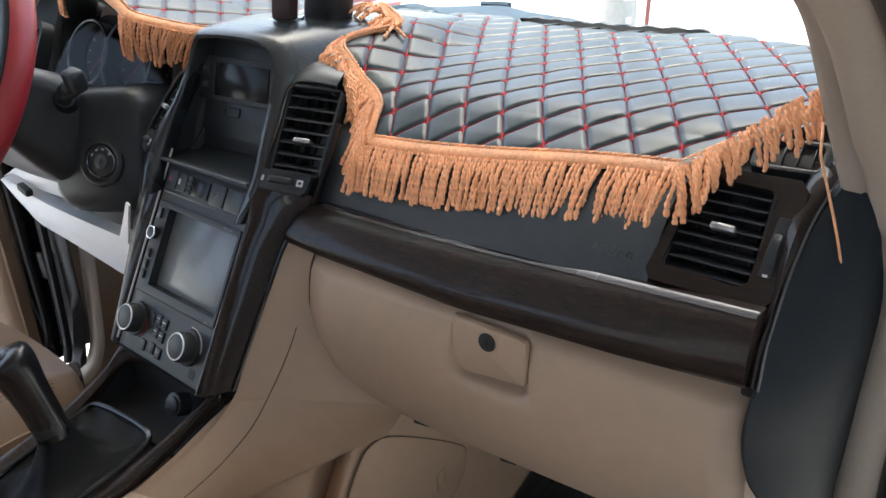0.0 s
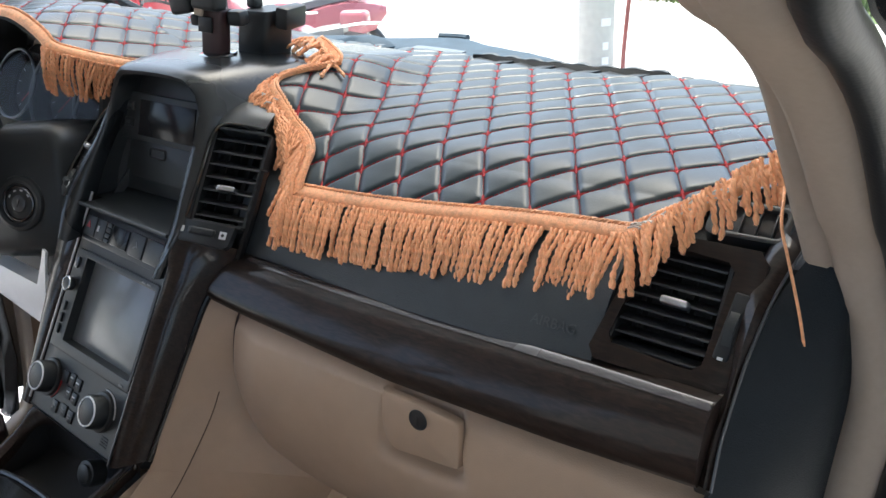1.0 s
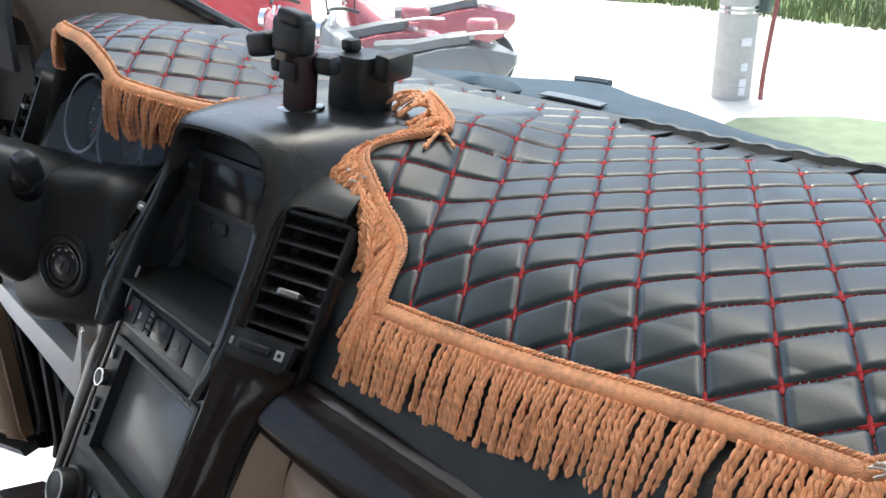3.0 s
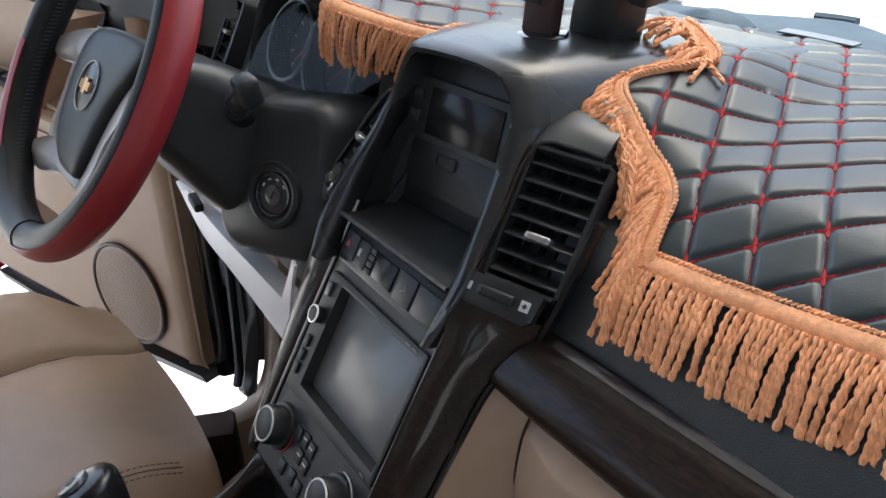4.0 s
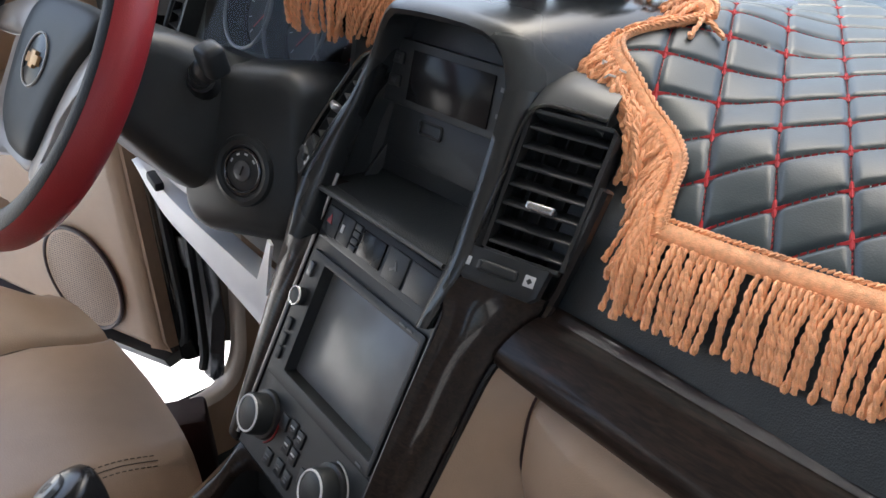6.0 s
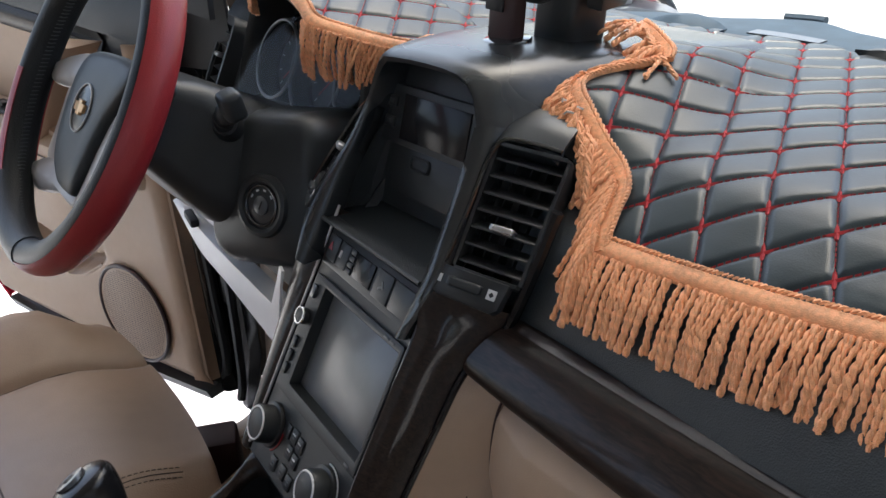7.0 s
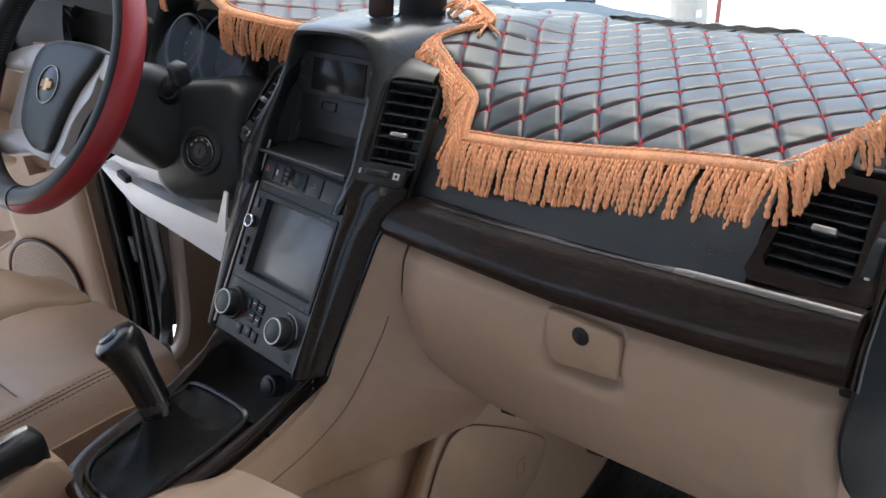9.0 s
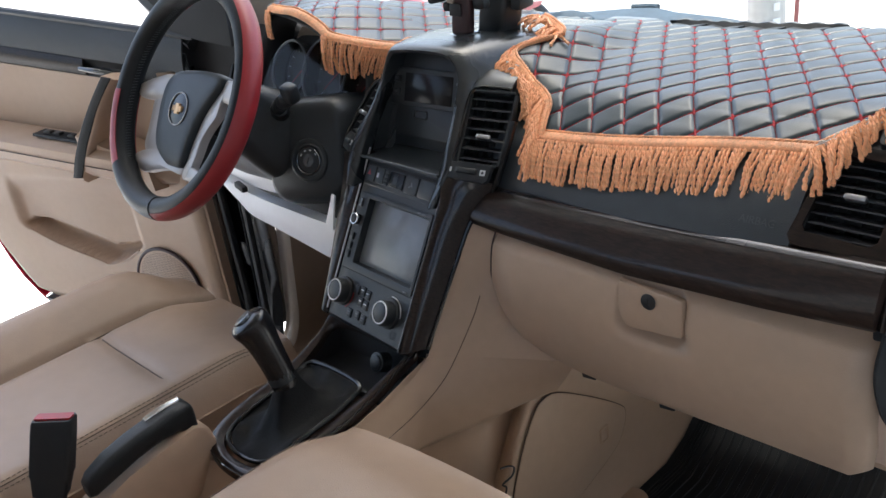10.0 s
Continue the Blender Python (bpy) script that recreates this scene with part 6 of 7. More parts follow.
part("lens", patch([[CL @ Vector((u, v, 0.012 + 0.010 * math.cos(u * 7) - 0.02 * (v / 0.1))) for u in np.linspace(-0.145, 0.145, 12)] for v in (-0.070, -0.03, 0.02, 0.045)], 0), M_CLUSTER, cluster, "curved clear lens")
# hood walls round the cluster
hood_f = curve([(-0.520, 0.150, 1.05), (-0.525, 0.170, 1.11), (-0.508, 0.186, 1.170), (-0.46, 0.178, 1.207), (-0.40, 0.166, 1.207), (-0.31, 0.151, 1.196), (-0.24, 0.138, 1.176), (-0.20, 0.160, 1.148), (-0.187, 0.150, 1.10), (-0.182, 0.12, 1.04)], 40)
part("hood_shell", patch([[p, p + Vector((0.004 * (p.x + 0.35) / 0.17, 0.03, 0.004)), Vector((-0.355 + (p.x + 0.355) * 1.10, 0.26, p.z - 0.03))] for p in hood_f[6:]], 0.003), M_HOOD, cluster, "black hood round the instruments", 60)
rows = [[p, p + Vector((0.006 if p.x < -0.35 else -0.006, 0.004, -0.004)), Vector((-0.355 + (p.x + 0.355) * 0.93, 0.24, 1.115 + (p.z - 1.115) * 0.85))] for p in hood_f]
part("hood_liner", patch(rows, 0.004), M_DARK, cluster, "black inner hood", 60)
part("lower_shelf", patch([[(x, 0.10, 1.035), (x, 0.15, 1.045), (x, 0.21, 1.05)] for x in np.linspace(-0.53, -0.16, 6)], 0.004, (0, 0, -1)), M_BLACK, cluster)

# ---- driver's end of the dashboard ----
rows = [[(-0.655, y, z), (-0.60, y - 0.005, z), (-0.525, y - 0.015, z)] for y, z in ((0.24, 1.17), (0.21, 1.14), (0.17, 1.06), (0.12, 0.98), (0.09, 0.93))]
part("driver_end", patch(rows, 0.006, (0, 1, 0)), M_DASH, dashboard)
DV = axes((-0.597, 0.174, 1.088), (0.97, -0.22, 0.05), (0.05, 0.45, 0.88))
air_vent("air_vent", DV @ pose(0, 0, 0.012), 0.066, 0.056, 0.088, 5, "black driver's vent with level slats", 0.0, 0.0)
part("vent_surround", bezel(dense(rrect(0.090, 0.114, 0.02, 4), 1), dense(rrect(0.070, 0.092, 0.008, 4), 1), DV @ pose(0, 0, 0.010), -0.02, 0.004), M_DASH, dashboard)
part("column_surround", patch([[(-0.565, 0.10, z), (-0.45, 0.105, z), (-0.30, 0.105, z), (-0.17, 0.09, z), (-0.135, 0.055, z)] for z in (1.045, 0.99, 0.93)], 0.004, (0, 1, 0)), M_DARK, dashboard)

# white knee panel under the column
knee = thing("knee_panel", (-0.35, 0.03, 0.9), "white lower dash panel under the steering column", "trim panel")
lo = curve([(-0.556, 0.048, 0.917), (-0.502, 0.042, 0.889), (-0.456, 0.038, 0.868), (-0.363, 0.030, 0.862), (-0.197, 0.012, 0.855), (-0.135, 0.004, 0.852)], 26)
hi = curve([(-0.538, 0.045, 0.928), (-0.472, 0.036, 0.921), (-0.379, 0.027, 0.9165), (-0.243, 0.014, 0.9195), (-0.170, 0.006, 0.923), (-0.128, 0.002, 0.926)], 26)
part("lower_band", patch([[a, a.lerp(b, 0.25) + Vector((0, -0.006, 0)), a.lerp(b, 0.6) + Vector((0, -0.008, 0)), b + Vector((0, -0.002, 0)), b + Vector((0, 0.02, 0.0))] for a, b in zip(lo, hi)], 0), M_WHITE, knee, "white plastic band", 60)
ul = curve([(-0.538, 0.045, 0.929), (-0.502, 0.045, 0.936), (-0.425, 0.040, 0.928), (-0.312, 0.036, 0.932), (-0.221, 0.030, 0.946)], 20)
uu = curve([(-0.537, 0.046, 0.931), (-0.490, 0.042, 0.952), (-0.425, 0.036, 0.970), (-0.330, 0.032, 0.978), (-0.215, 0.028, 0.955)], 20)
part("upper_band", patch([[a, a.lerp(b, 0.5) + Vector((0, -0.006, 0)), b] for a, b in zip(ul, uu)], 0), M_WHITE, knee, "", 60)
part("end_strip", patch([[(-0.160, -0.001, 0.926), (-0.140, -0.003, 0.920)], [(-0.1435, 0.003, 0.961), (-0.131, 0.0, 0.958)], [(-0.1365, 0.005, 0.978), (-0.126, 0.002, 0.977)]], 0.003, (0, 1, 0)), M_WHITE, knee)
part("recess", patch([[(-0.54, 0.10, z), (-0.35, 0.09, z), (-0.12, 0.075, z)] for z in (0.86, 0.96)], 0.004, (0, 1, 0)), M_DARK, knee)
part("black_clip", rbox(0.035, 0.012, 0.012, 0.003, pose(-0.455, 0.030, 0.926, 0, 8, -8)), M_DARK, knee)

# driver footwell: kick panel by the hinge and console flank
kick = thing("kick_panel", (-0.62, 0.2, 0.6), "beige kick panel at the front of the driver's door opening", "trim panel")
ke = curve([(-0.575, 0.150, 0.86), (-0.605, 0.172, 0.77), (-0.62, 0.174, 0.70), (-0.62, 0.165, 0.62), (-0.62, 0.156, 0.55), (-0.62, 0.141, 0.511), (-0.62, 0.126, 0.494), (-0.62, 0.098, 0.482), (-0.62, 0.054, 0.481), (-0.62, -0.05, 0.483), (-0.62, -0.30, 0.485), (-0.62, -0.60, 0.485)], 48)
rows = []
for p in ke:
    u = step01((p.z - 0.485) / 0.04)
    rows.append([p + Vector((-0.014, 0.004 * u, -0.006)), p + Vector((-0.003, 0, 0)), p + Vector((0.004, -0.001, 0)), p + Vector((0.018, 0.002, -0.001)), p + Vector((0.024, 0.012, -0.008)), p + Vector((0.034, 0.05 * u, -0.03)), p + Vector((0.055, 0.20 * u, -0.082 + 0.04 * u))])
# beige strip in a paler colour that stands for light from the door
part("edge_strip", patch([r[:5] for r in rows], 0.003, (-1, 0, 0)), M_BEIGE_LIT, kick, "rounded beige edge strip, painted paler for door light", 60)
part("panel", patch([r[4:] for r in rows], 0.003, (-1, 0, 0)), M_BEIGE, kick, "", 60)
solid("pedal_box", rbox(0.050, 0.062, 0.11, 0.006, pose(-0.413, -0.014, 0.578, 0, 6, -25)), M_MAROON, "dark maroon block on the driver's footwell floor", "box")
# plain dark block added in the dark area below the maroon box
solid("box_below", rbox(0.046, 0.058, 0.13, 0.004, pose(-0.409, -0.014, 0.462, 0, 0, -25)), M_DARK, "plain dark block under the maroon footwell block", "bracket")
solid("footwell_wall", patch([[(x, 0.36, z) for x in (-0.66, -0.4, -0.12)] for z in (FZ, 0.7, 0.95)], 0.01, (0, 1, 0)), M_CARPET, "dark carpet behind the pedals", "footwell", kind="structure")

# ---- phone holder on the hood ----
ph = thing("phone_holder", (0.012, 0.185, 1.185), "black clamp phone holder stuck on the dash hood", "phone holder")
part("base", disc(0.022, axes((0.010, 0.190, 1.1835), (1, 0, 0), (0, 1, 0)), 0, 0.006), M_GLOSS, ph)
part("base_pad", disc(0.026, axes((0.010, 0.190, 1.1815), (1, 0, 0), (0, 1, 0)), 0, 0.003), M_CHROME, ph)
part("stem", rbox(0.031, 0.018, 0.056, 0.004, pose(0.005, 0.196, 1.213, -4, 6, 8), 3), M_MAROON, ph, "dull brown-black stem")
part("stem_face", rbox(0.020, 0.003, 0.018, 0.001, pose(0.001, 0.1855, 1.222, -4, 6, 8)), M_PANEL, ph)
part("grip_pad", rbox(0.013, 0.004, 0.012, 0.002, pose(-0.002, 0.1815, 1.238, -8, 10, 8)), M_PILLAR, ph, "worn tan grip pad")
part("clamp_back", rbox(0.040, 0.022, 0.034, 0.006, pose(0.006, 0.192, 1.254, -8, 4, 8), 3), M_BLACK, ph)
part("clamp_jaw", rbox(0.030, 0.028, 0.022, 0.005, pose(-0.029, 0.186, 1.244, 0, -8, 8), 3), M_BLACK, ph)
part("jaw_foot", rbox(0.012, 0.016, 0.013, 0.003, pose(-0.016, 0.190, 1.226, 0, 0, 8)), M_BLACK, ph)
part("clamp_cap", rbox(0.030, 0.020, 0.014, 0.005, pose(0.011, 0.191, 1.270, -8, 12, 8), 3), M_PANEL, ph)
part("joint", rbox(0.022, 0.018, 0.018, 0.005, pose(0.032, 0.208, 1.228, 0, 0, 8)), M_BLACK, ph)
cam_box = thing("dash_camera_mount", (0.045, 0.25, 1.18), "black box-shaped second holder beside the phone clamp", "holder")
part("body", loft([[(a * k + 0.028 + s, 0.25 + b * k, z) for a, b in rrect(0.052, 0.046, 0.008, 4)] for z, k, s in ((1.176, 0.95, -0.006), (1.18, 1.0, -0.005), (1.205, 1.0, 0.0), (1.228, 0.98, 0.006), (1.232, 0.9, 0.007))]), M_BLACK, cam_box, "", 45)
part("clamp_end", rbox(0.018, 0.040, 0.026, 0.004, pose(0.068, 0.256, 1.224, 0, 10, 10)), M_BLACK, cam_box)
part("top_knob", rbox(0.016, 0.014, 0.012, 0.003, pose(0.016, 0.25, 1.238)), M_BLACK, cam_box)
part("arm", rbox(0.030, 0.016, 0.014, 0.003, pose(-0.006, 0.236, 1.222, 0, 0, 30)), M_PANEL, cam_box)


# ---- open driver's door ----
DO, DE, DN = Vector((-0.73, 0.11, 0)), Vector((-0.953, -0.303, 0)), Vector((0.303, -0.953, 0))


def dp(s, z, off=0.0):
    """A place on the door: s along it from the hinge, z up, off towards the cabin side."""
    p = DO + DE * s + DN * off
    return Vector((p.x, p.y, z))


DM4 = Matrix((DE, Vector((0, 0, 1)), DN)).transposed().to_4x4()
DM4.translation = DO
ddoor = thing("car_door", dp(0.4, 0.49), "open red driver's door with beige and black inner panel", "car door")


def door_back(z):
    return lerp_table([(0.49, 0.66), (0.515, 0.70), (0.55, 0.73), (0.64, 0.785), (0.74, 0.81), (0.88, 0.85), (1.02, 0.90), (1.28, 0.97)], z)


def sill(s):
    return lerp_table([(-0.1, 1.158), (0.5, 1.240), (1.0, 1.30)], s)


# beige lower panel with a map pocket pressed into it
rows = []
for z in np.linspace(0.49, 0.90, 84):
    row = []
    for f in np.linspace(0, 1, 100):
        s = 0.02 + (door_back(z) - 0.02) * f
        zz = z + 0.03 * (s / 0.7) ** 2 * (1 - (z - 0.49) / 0.41)
        off = 0.020 * min(1, (z - 0.485) / 0.03) * min(1, (door_back(z) - s) / 0.03 + 0.2) * min(1, s / 0.06 + 0.1)
        # pocket
        lo = lerp_table([(0.25, 0.690), (0.259, 0.682), (0.317, 0.651), (0.374, 0.637), (0.397, 0.643), (0.527, 0.675), (0.626, 0.711), (0.645, 0.722)], s)
        hi_ = lerp_table([(0.25, 0.700), (0.30, 0.692), (0.346, 0.685), (0.455, 0.713), (0.56, 0.741), (0.608, 0.740), (0.645, 0.722)], s)
        off -= 0.016 * step01((zz - lo) / 0.010) * step01((s - 0.235) / 0.02) * step01((0.66 - s) / 0.03) * step01((0.86 - zz) / 0.06)
        if 0.255 < s < 0.645:
            off -= 0.040 * step01(min(zz - lo, hi_ - zz) / 0.008)
        row.append(dp(s, zz, off))
    rows.append(row)
part("lower_panel", patch(rows, 0), M_BEIGE, ddoor, "beige lower door panel with map pocket", 70)
part("pocket_lip", tube(curve([dp(s, z, 0.0185) for s, z in ((0.256, 0.684), (0.317, 0.650), (0.372, 0.636), (0.40, 0.643), (0.527, 0.674), (0.626, 0.710))], 24), 0.0030, 8), M_BEIGE, ddoor)
# speaker
SPK = DM4 @ pose(0.182, 0.603, 0.022)
spk = part("speaker", disc(0.094, SPK, -0.004, 0.004, 48), M_BEIGE, ddoor, "round beige door speaker")
part("speaker_ring", ringbar(0.095, 0.004, SPK, 0.003, 56, 8), M_MAROON, spk, "dark speaker ring")
gv, gf = [], []
for i in range(-20, 21):
    for j in range(-20, 21):
        u, v = i * 0.0044 + (0.0022 if j % 2 else 0), j * 0.0044
        if math.hypot(u, v) < 0.086:
            k = len(gv)
            for a in range(6):
                gv.append(SPK @ Vector((u + 0.0014 * math.cos(a * 1.047), v + 0.0014 * math.sin(a * 1.047), 0.0043)))
            gf.append(tuple(range(k, k + 6)))
part("grille", mesh_of(gv, gf), M_MAROON, spk, "dark perforated grille", kind="stuff")
# armrest shelf
rings = []
for s in np.linspace(0.06, 0.95, 22):
    z = 0.925 + 0.10 * s
    w = 0.065 * step01((s - 0.04) / 0.12)
    rings.append([dp(s, z - 0.075, 0.008), dp(s, z - 0.07, 0.012 + w * 0.7), dp(s, z - 0.05, 0.016 + w), dp(s, z - 0.012, 0.018 + w), dp(s, z, 0.012 + w * 0.85), dp(s, z + 0.006, 0.010), dp(s, z - 0.03, 0.0)])
part("armrest", loft(rings), M_BEIGE, ddoor, "beige armrest", 50)
part("armrest_seam", tube([dp(s, 0.925 + 0.10 * s - 0.035, 0.0175 + 0.065 * step01((s - 0.04) / 0.12)) for s in np.linspace(0.12, 0.95, 16)], 0.0012, 5), M_MAROON, ddoor)
swp = part("switch_plate", loft([[dp(s, 0.928 + 0.10 * s + 0.002, o) for o in (0.022, 0.062)] + [dp(s, 0.928 + 0.10 * s + 0.007, o) for o in (0.060, 0.024)] for s in (0.255, 0.30, 0.40, 0.435)]), M_DARK, ddoor, "black window switch plate")
for s in (0.29, 0.325, 0.37, 0.40):
    part("switch", rbox(0.022, 0.014, 0.007, 0.002, Matrix.Translation(dp(s, 0.938 + 0.10 * s, 0.044)) @ pose(0, 0, 0, 0, 0, 17.6)), M_PANEL, swp)
# beige middle panel, wood strip, black upper panel
rows = [[dp(s, z0 + (0.10 * s) * k, off) for s in np.linspace(0.0, 0.93, 14)] for z0, k, off in ((0.90, 1, 0.004), (0.96, 1, 0.0), (1.02, 1.2, 0.004), (1.062, 1.2, 0.008))]
part("middle_panel", patch(rows, 0.004, tuple(-DN)), M_BEIGE, ddoor, "beige padded middle panel")
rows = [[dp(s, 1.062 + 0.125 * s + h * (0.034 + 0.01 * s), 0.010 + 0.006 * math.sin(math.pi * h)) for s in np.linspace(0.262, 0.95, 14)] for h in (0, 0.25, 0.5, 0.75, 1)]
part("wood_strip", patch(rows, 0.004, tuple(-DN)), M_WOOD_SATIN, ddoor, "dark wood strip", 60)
rows = [[dp(s, 1.062 + 0.125 * s + h * 0.040, 0.010 - 0.010 * math.sin(math.pi * h)) for s in np.linspace(0.12, 0.295, 8)] for h in (0, 0.5, 1)]
part("latch_recess", patch(rows, 0.004, tuple(-DN)), M_DARK, ddoor, "black latch recess")
part("latch_handle", tube([dp(0.16, 1.095, 0.012), dp(0.21, 1.106, 0.022), dp(0.27, 1.112, 0.016)], [0.006, 0.008, 0.006], 10), M_GLOSS, ddoor)
rows = [[dp(s, 1.10 + 0.13 * s + (sill(s) - 1.10 - 0.13 * s) * h, 0.012 - 0.02 * h * h) for s in np.linspace(-0.02, 0.97, 14)] for h in (0, 0.3, 0.6, 0.85, 1)]
part("upper_panel", patch(rows, 0.004, tuple(-DN)), M_DASH, ddoor, "black grained upper door panel")
part("sill_strip", tube([dp(s, sill(s), -0.008) for s in np.linspace(-0.05, 0.97, 10)], 0.008, 8), M_RUBBER, ddoor)
part("panel_backing", patch([[dp(s, z0 + k * s, -0.003) for s in np.linspace(-0.02, 0.96, 10)] for z0, k in ((1.045, 0.115), (1.085, 0.125), (1.135, 0.13))], 0.003, tuple(-DN)), M_DASH, ddoor)
# pull handle
HL, HR, HB = [curve([tuple(dp(*q, o)) for q in e], 22) for e, o in (([(0.135, 1.112), (0.168, 1.081), (0.199, 1.049), (0.236, 1.008), (0.262, 0.976), (0.294, 0.930), (0.317, 0.887)], 0.082), ([(0.106, 1.108), (0.141, 1.076), (0.177, 1.039), (0.208, 1.000), (0.235, 0.966), (0.262, 0.925), (0.284, 0.888)], 0.084), ([(0.103, 1.102), (0.137, 1.072), (0.171, 1.035), (0.201, 0.996), (0.227, 0.962), (0.258, 0.921), (0.289, 0.872)], 0.070))]
part("pull_handle", loft([[a - DN * 0.030, a - DN * 0.004 + DE * 0.004, a - DN * 0.001, b - DN * 0.001, b.lerp(c, 0.5) + DN * 0.003, c, c - DE * 0.004 - DN * 0.055] for a, b, c in zip(HL, HR, HB)]), M_BEIGE, ddoor, "beige pull handle", 50)
part("handle_inlay", loft([[a - DN * 0.004 + DE * 0.002, a.lerp(b, 0.05) + DN * 0.001, a.lerp(b, 0.5) + DN * 0.003, a.lerp(b, 0.95) + DN * 0.001, b - DN * 0.002, a.lerp(b, 0.5) - DN * 0.003] for a, b in zip(HL, HR)]), M_GAITER, ddoor, "dark wood handle inlay", 50)
part("handle_mount", loft([[dp(0.10 + 0.10 * f, 0.87 + 0.03 * f + k, o) for k, o in ((-0.02, 0.01), (-0.012, 0.06), (0.05, 0.066), (0.07, 0.01))] for f in (0, 0.4, 1.0, 1.9)]), M_BEIGE, ddoor, "", 60)
# front edge of the door with black seals, outer red skin, bottom rail
rows = [[dp(0.050, z, 0.018), dp(0.026, z, 0.012), dp(0.018, z, -0.004), dp(0.016, z, -0.012)] for z in np.linspace(0.50, 1.10, 8)]
part("front_edge", patch(rows, 0.004, (-1, 0, 0)), M_BEIGE, ddoor, "", 60)
rows = [[dp(0.017, z, -0.012), dp(0.004, z, -0.016), dp(-0.004, z, -0.03), dp(-0.006, z, -0.08)] for z in np.linspace(0.47, 1.10, 8)]
part("front_edge", patch(rows, 0.004, (-1, 0, 0)), M_GLOSS, ddoor, "glossy black painted front edge", 60)
part("edge_seal", tube(curve([dp(0.0, 1.05, -0.022), dp(-0.002, 0.70, -0.022), dp(0.0, 0.54, -0.022), dp(0.03, 0.49, -0.02), dp(0.12, 0.474, -0.015)], 16), 0.009, 8), M_RUBBER, ddoor, "black rubber edge seal")
skin = []
for z in np.linspace(0.455, 1.10, 14):
    b = 0.085 * math.sin(math.pi * min(1, max(0.02, (z - 0.40) / 0.95))) ** 0.5
    skin.append([dp(s, z, -0.03 - b) for s in np.linspace(0.03, door_back(max(z, 0.5)) + 0.035, 12)])
part("outer_skin", patch(skin, 0.006, tuple(DN)), M_PAINT, ddoor, "red painted outer skin")
eb = [[dp(door_back(z) - 0.004, z, 0.012), dp(door_back(z) + 0.018, z, 0.0), dp(door_back(z) + 0.035, z, -0.06)] for z in np.linspace(0.50, 1.25, 14)]
part("rear_edge", patch(eb, 0.004, (1, 0, 0)), M_PAINT, ddoor, "red painted door edge")
part("bottom_rail", loft([[dp(s, z + dz, o) for dz, o in ((-0.012, -0.06), (-0.012, 0.012), (0.008, 0.020), (0.012, -0.06))] for s, z in ((0.02, 0.478), (0.2, 0.474), (0.45, 0.482), (0.66, 0.505))]), M_RUBBER, ddoor, "black rubber bottom rail")
wf = curve([tuple(dp(-0.03, 1.15, -0.03)), tuple(dp(0.10, 1.25, -0.05)), tuple(dp(0.35, 1.45, -0.12)), tuple(dp(0.6, 1.56, -0.17)), tuple(dp(0.9, 1.58, -0.18)), tuple(dp(0.99, 1.28, -0.06))], 24)
part("window_frame", tube(wf, 0.020, 8), M_RUBBER, ddoor, "black window frame")
part("window_pane", mesh_of([dp(-0.03, 1.15, -0.03), *wf[1:-1], dp(0.99, 1.28, -0.06)], [tuple(range(len(wf)))]), M_LENS, ddoor, "clear side window pane")
part("hinge_filler", patch([[dp(s_, z_, -0.035) for s_ in (-0.14, -0.05, 0.04)] for z_ in (1.06, 1.12, 1.172)], 0.004, tuple(-DN)), M_DARK, ddoor)
mm = thing("wing_mirror", dp(0.03, 1.2, 0.0), "black inner cover of the driver's mirror", "wing mirror")
part("cover", patch([[dp(-0.152, 1.145, 0.004), dp(-0.072, 1.160, 0.004), dp(0.009, 1.182, 0.0)], [dp(-0.152, 1.22, 0.0), dp(-0.084, 1.235, 0.0), dp(-0.022, 1.25, -0.01)], [dp(-0.152, 1.30, -0.03), dp(-0.090, 1.31, -0.03), dp(-0.041, 1.32, -0.03)], [dp(-0.140, 1.36, -0.06), dp(-0.084, 1.38, -0.06), dp(-0.041, 1.39, -0.06)]], 0.01, tuple(-DN)), M_DARK, mm)

# added sheet that keeps the gap between hinge post and open door dark
solid("gap_filler", patch([[(-0.75, 0.25, z), dp(0.0, z, -0.075) * 0.5 + Vector((-0.75, 0.25, z)) * 0.5, dp(0.02, z, -0.085), (-0.80, 0.215, z), (-0.86, 0.235, z)] for z in np.linspace(0.46, 1.27, 6)], 0), M_RUBBER, "added black sheet filling the gap beside the open door", "hinge cover", kind="structure")
# hinge gap: glossy black body side between the door and the kick panel, down to the curved sill
jamb = thing("door_jamb", (-0.68, 0.15, 0.5), "glossy black door jamb beside the driver's kick panel", "door jamb", kind="structure")
rows = []
for f in np.linspace(0, 1, 12):
    z = 1.05 + (0.49 - 1.05) * f
    k = 0.02 * step01((f - 0.8) / 0.2)
    rows.append([(-0.598 - 0.022 * f, 0.150 - k, z), (-0.625 - 0.015 * f, 0.138 - k, z), (-0.650, 0.146 - k, z - 0.004 * f), (-0.668, 0.140 - k, z - 0.008 * f), (-0.690, 0.156 - k, z - 0.014 * f), (-0.720, 0.165 - k, z - 0.020 * f), (-0.750, 0.168 - k, z - 0.024 * f), (-0.790, 0.20 - k, z - 0.024 * f)])
rows.append([(p[0], p[1] + 0.006, p[2] - 0.012) for p in rows[-1]])
part("panel", patch(rows, 0.004, (0, 1, 0)), M_KNOB, jamb, "", 60)
part("seal", tube(curve([(-0.640, 0.132, 1.05), (-0.648, 0.132, 0.8), (-0.652, 0.124, 0.56), (-0.658, 0.116, 0.50)], 30), 0.008, 8), M_RUBBER, jamb, "black rubber door seal")
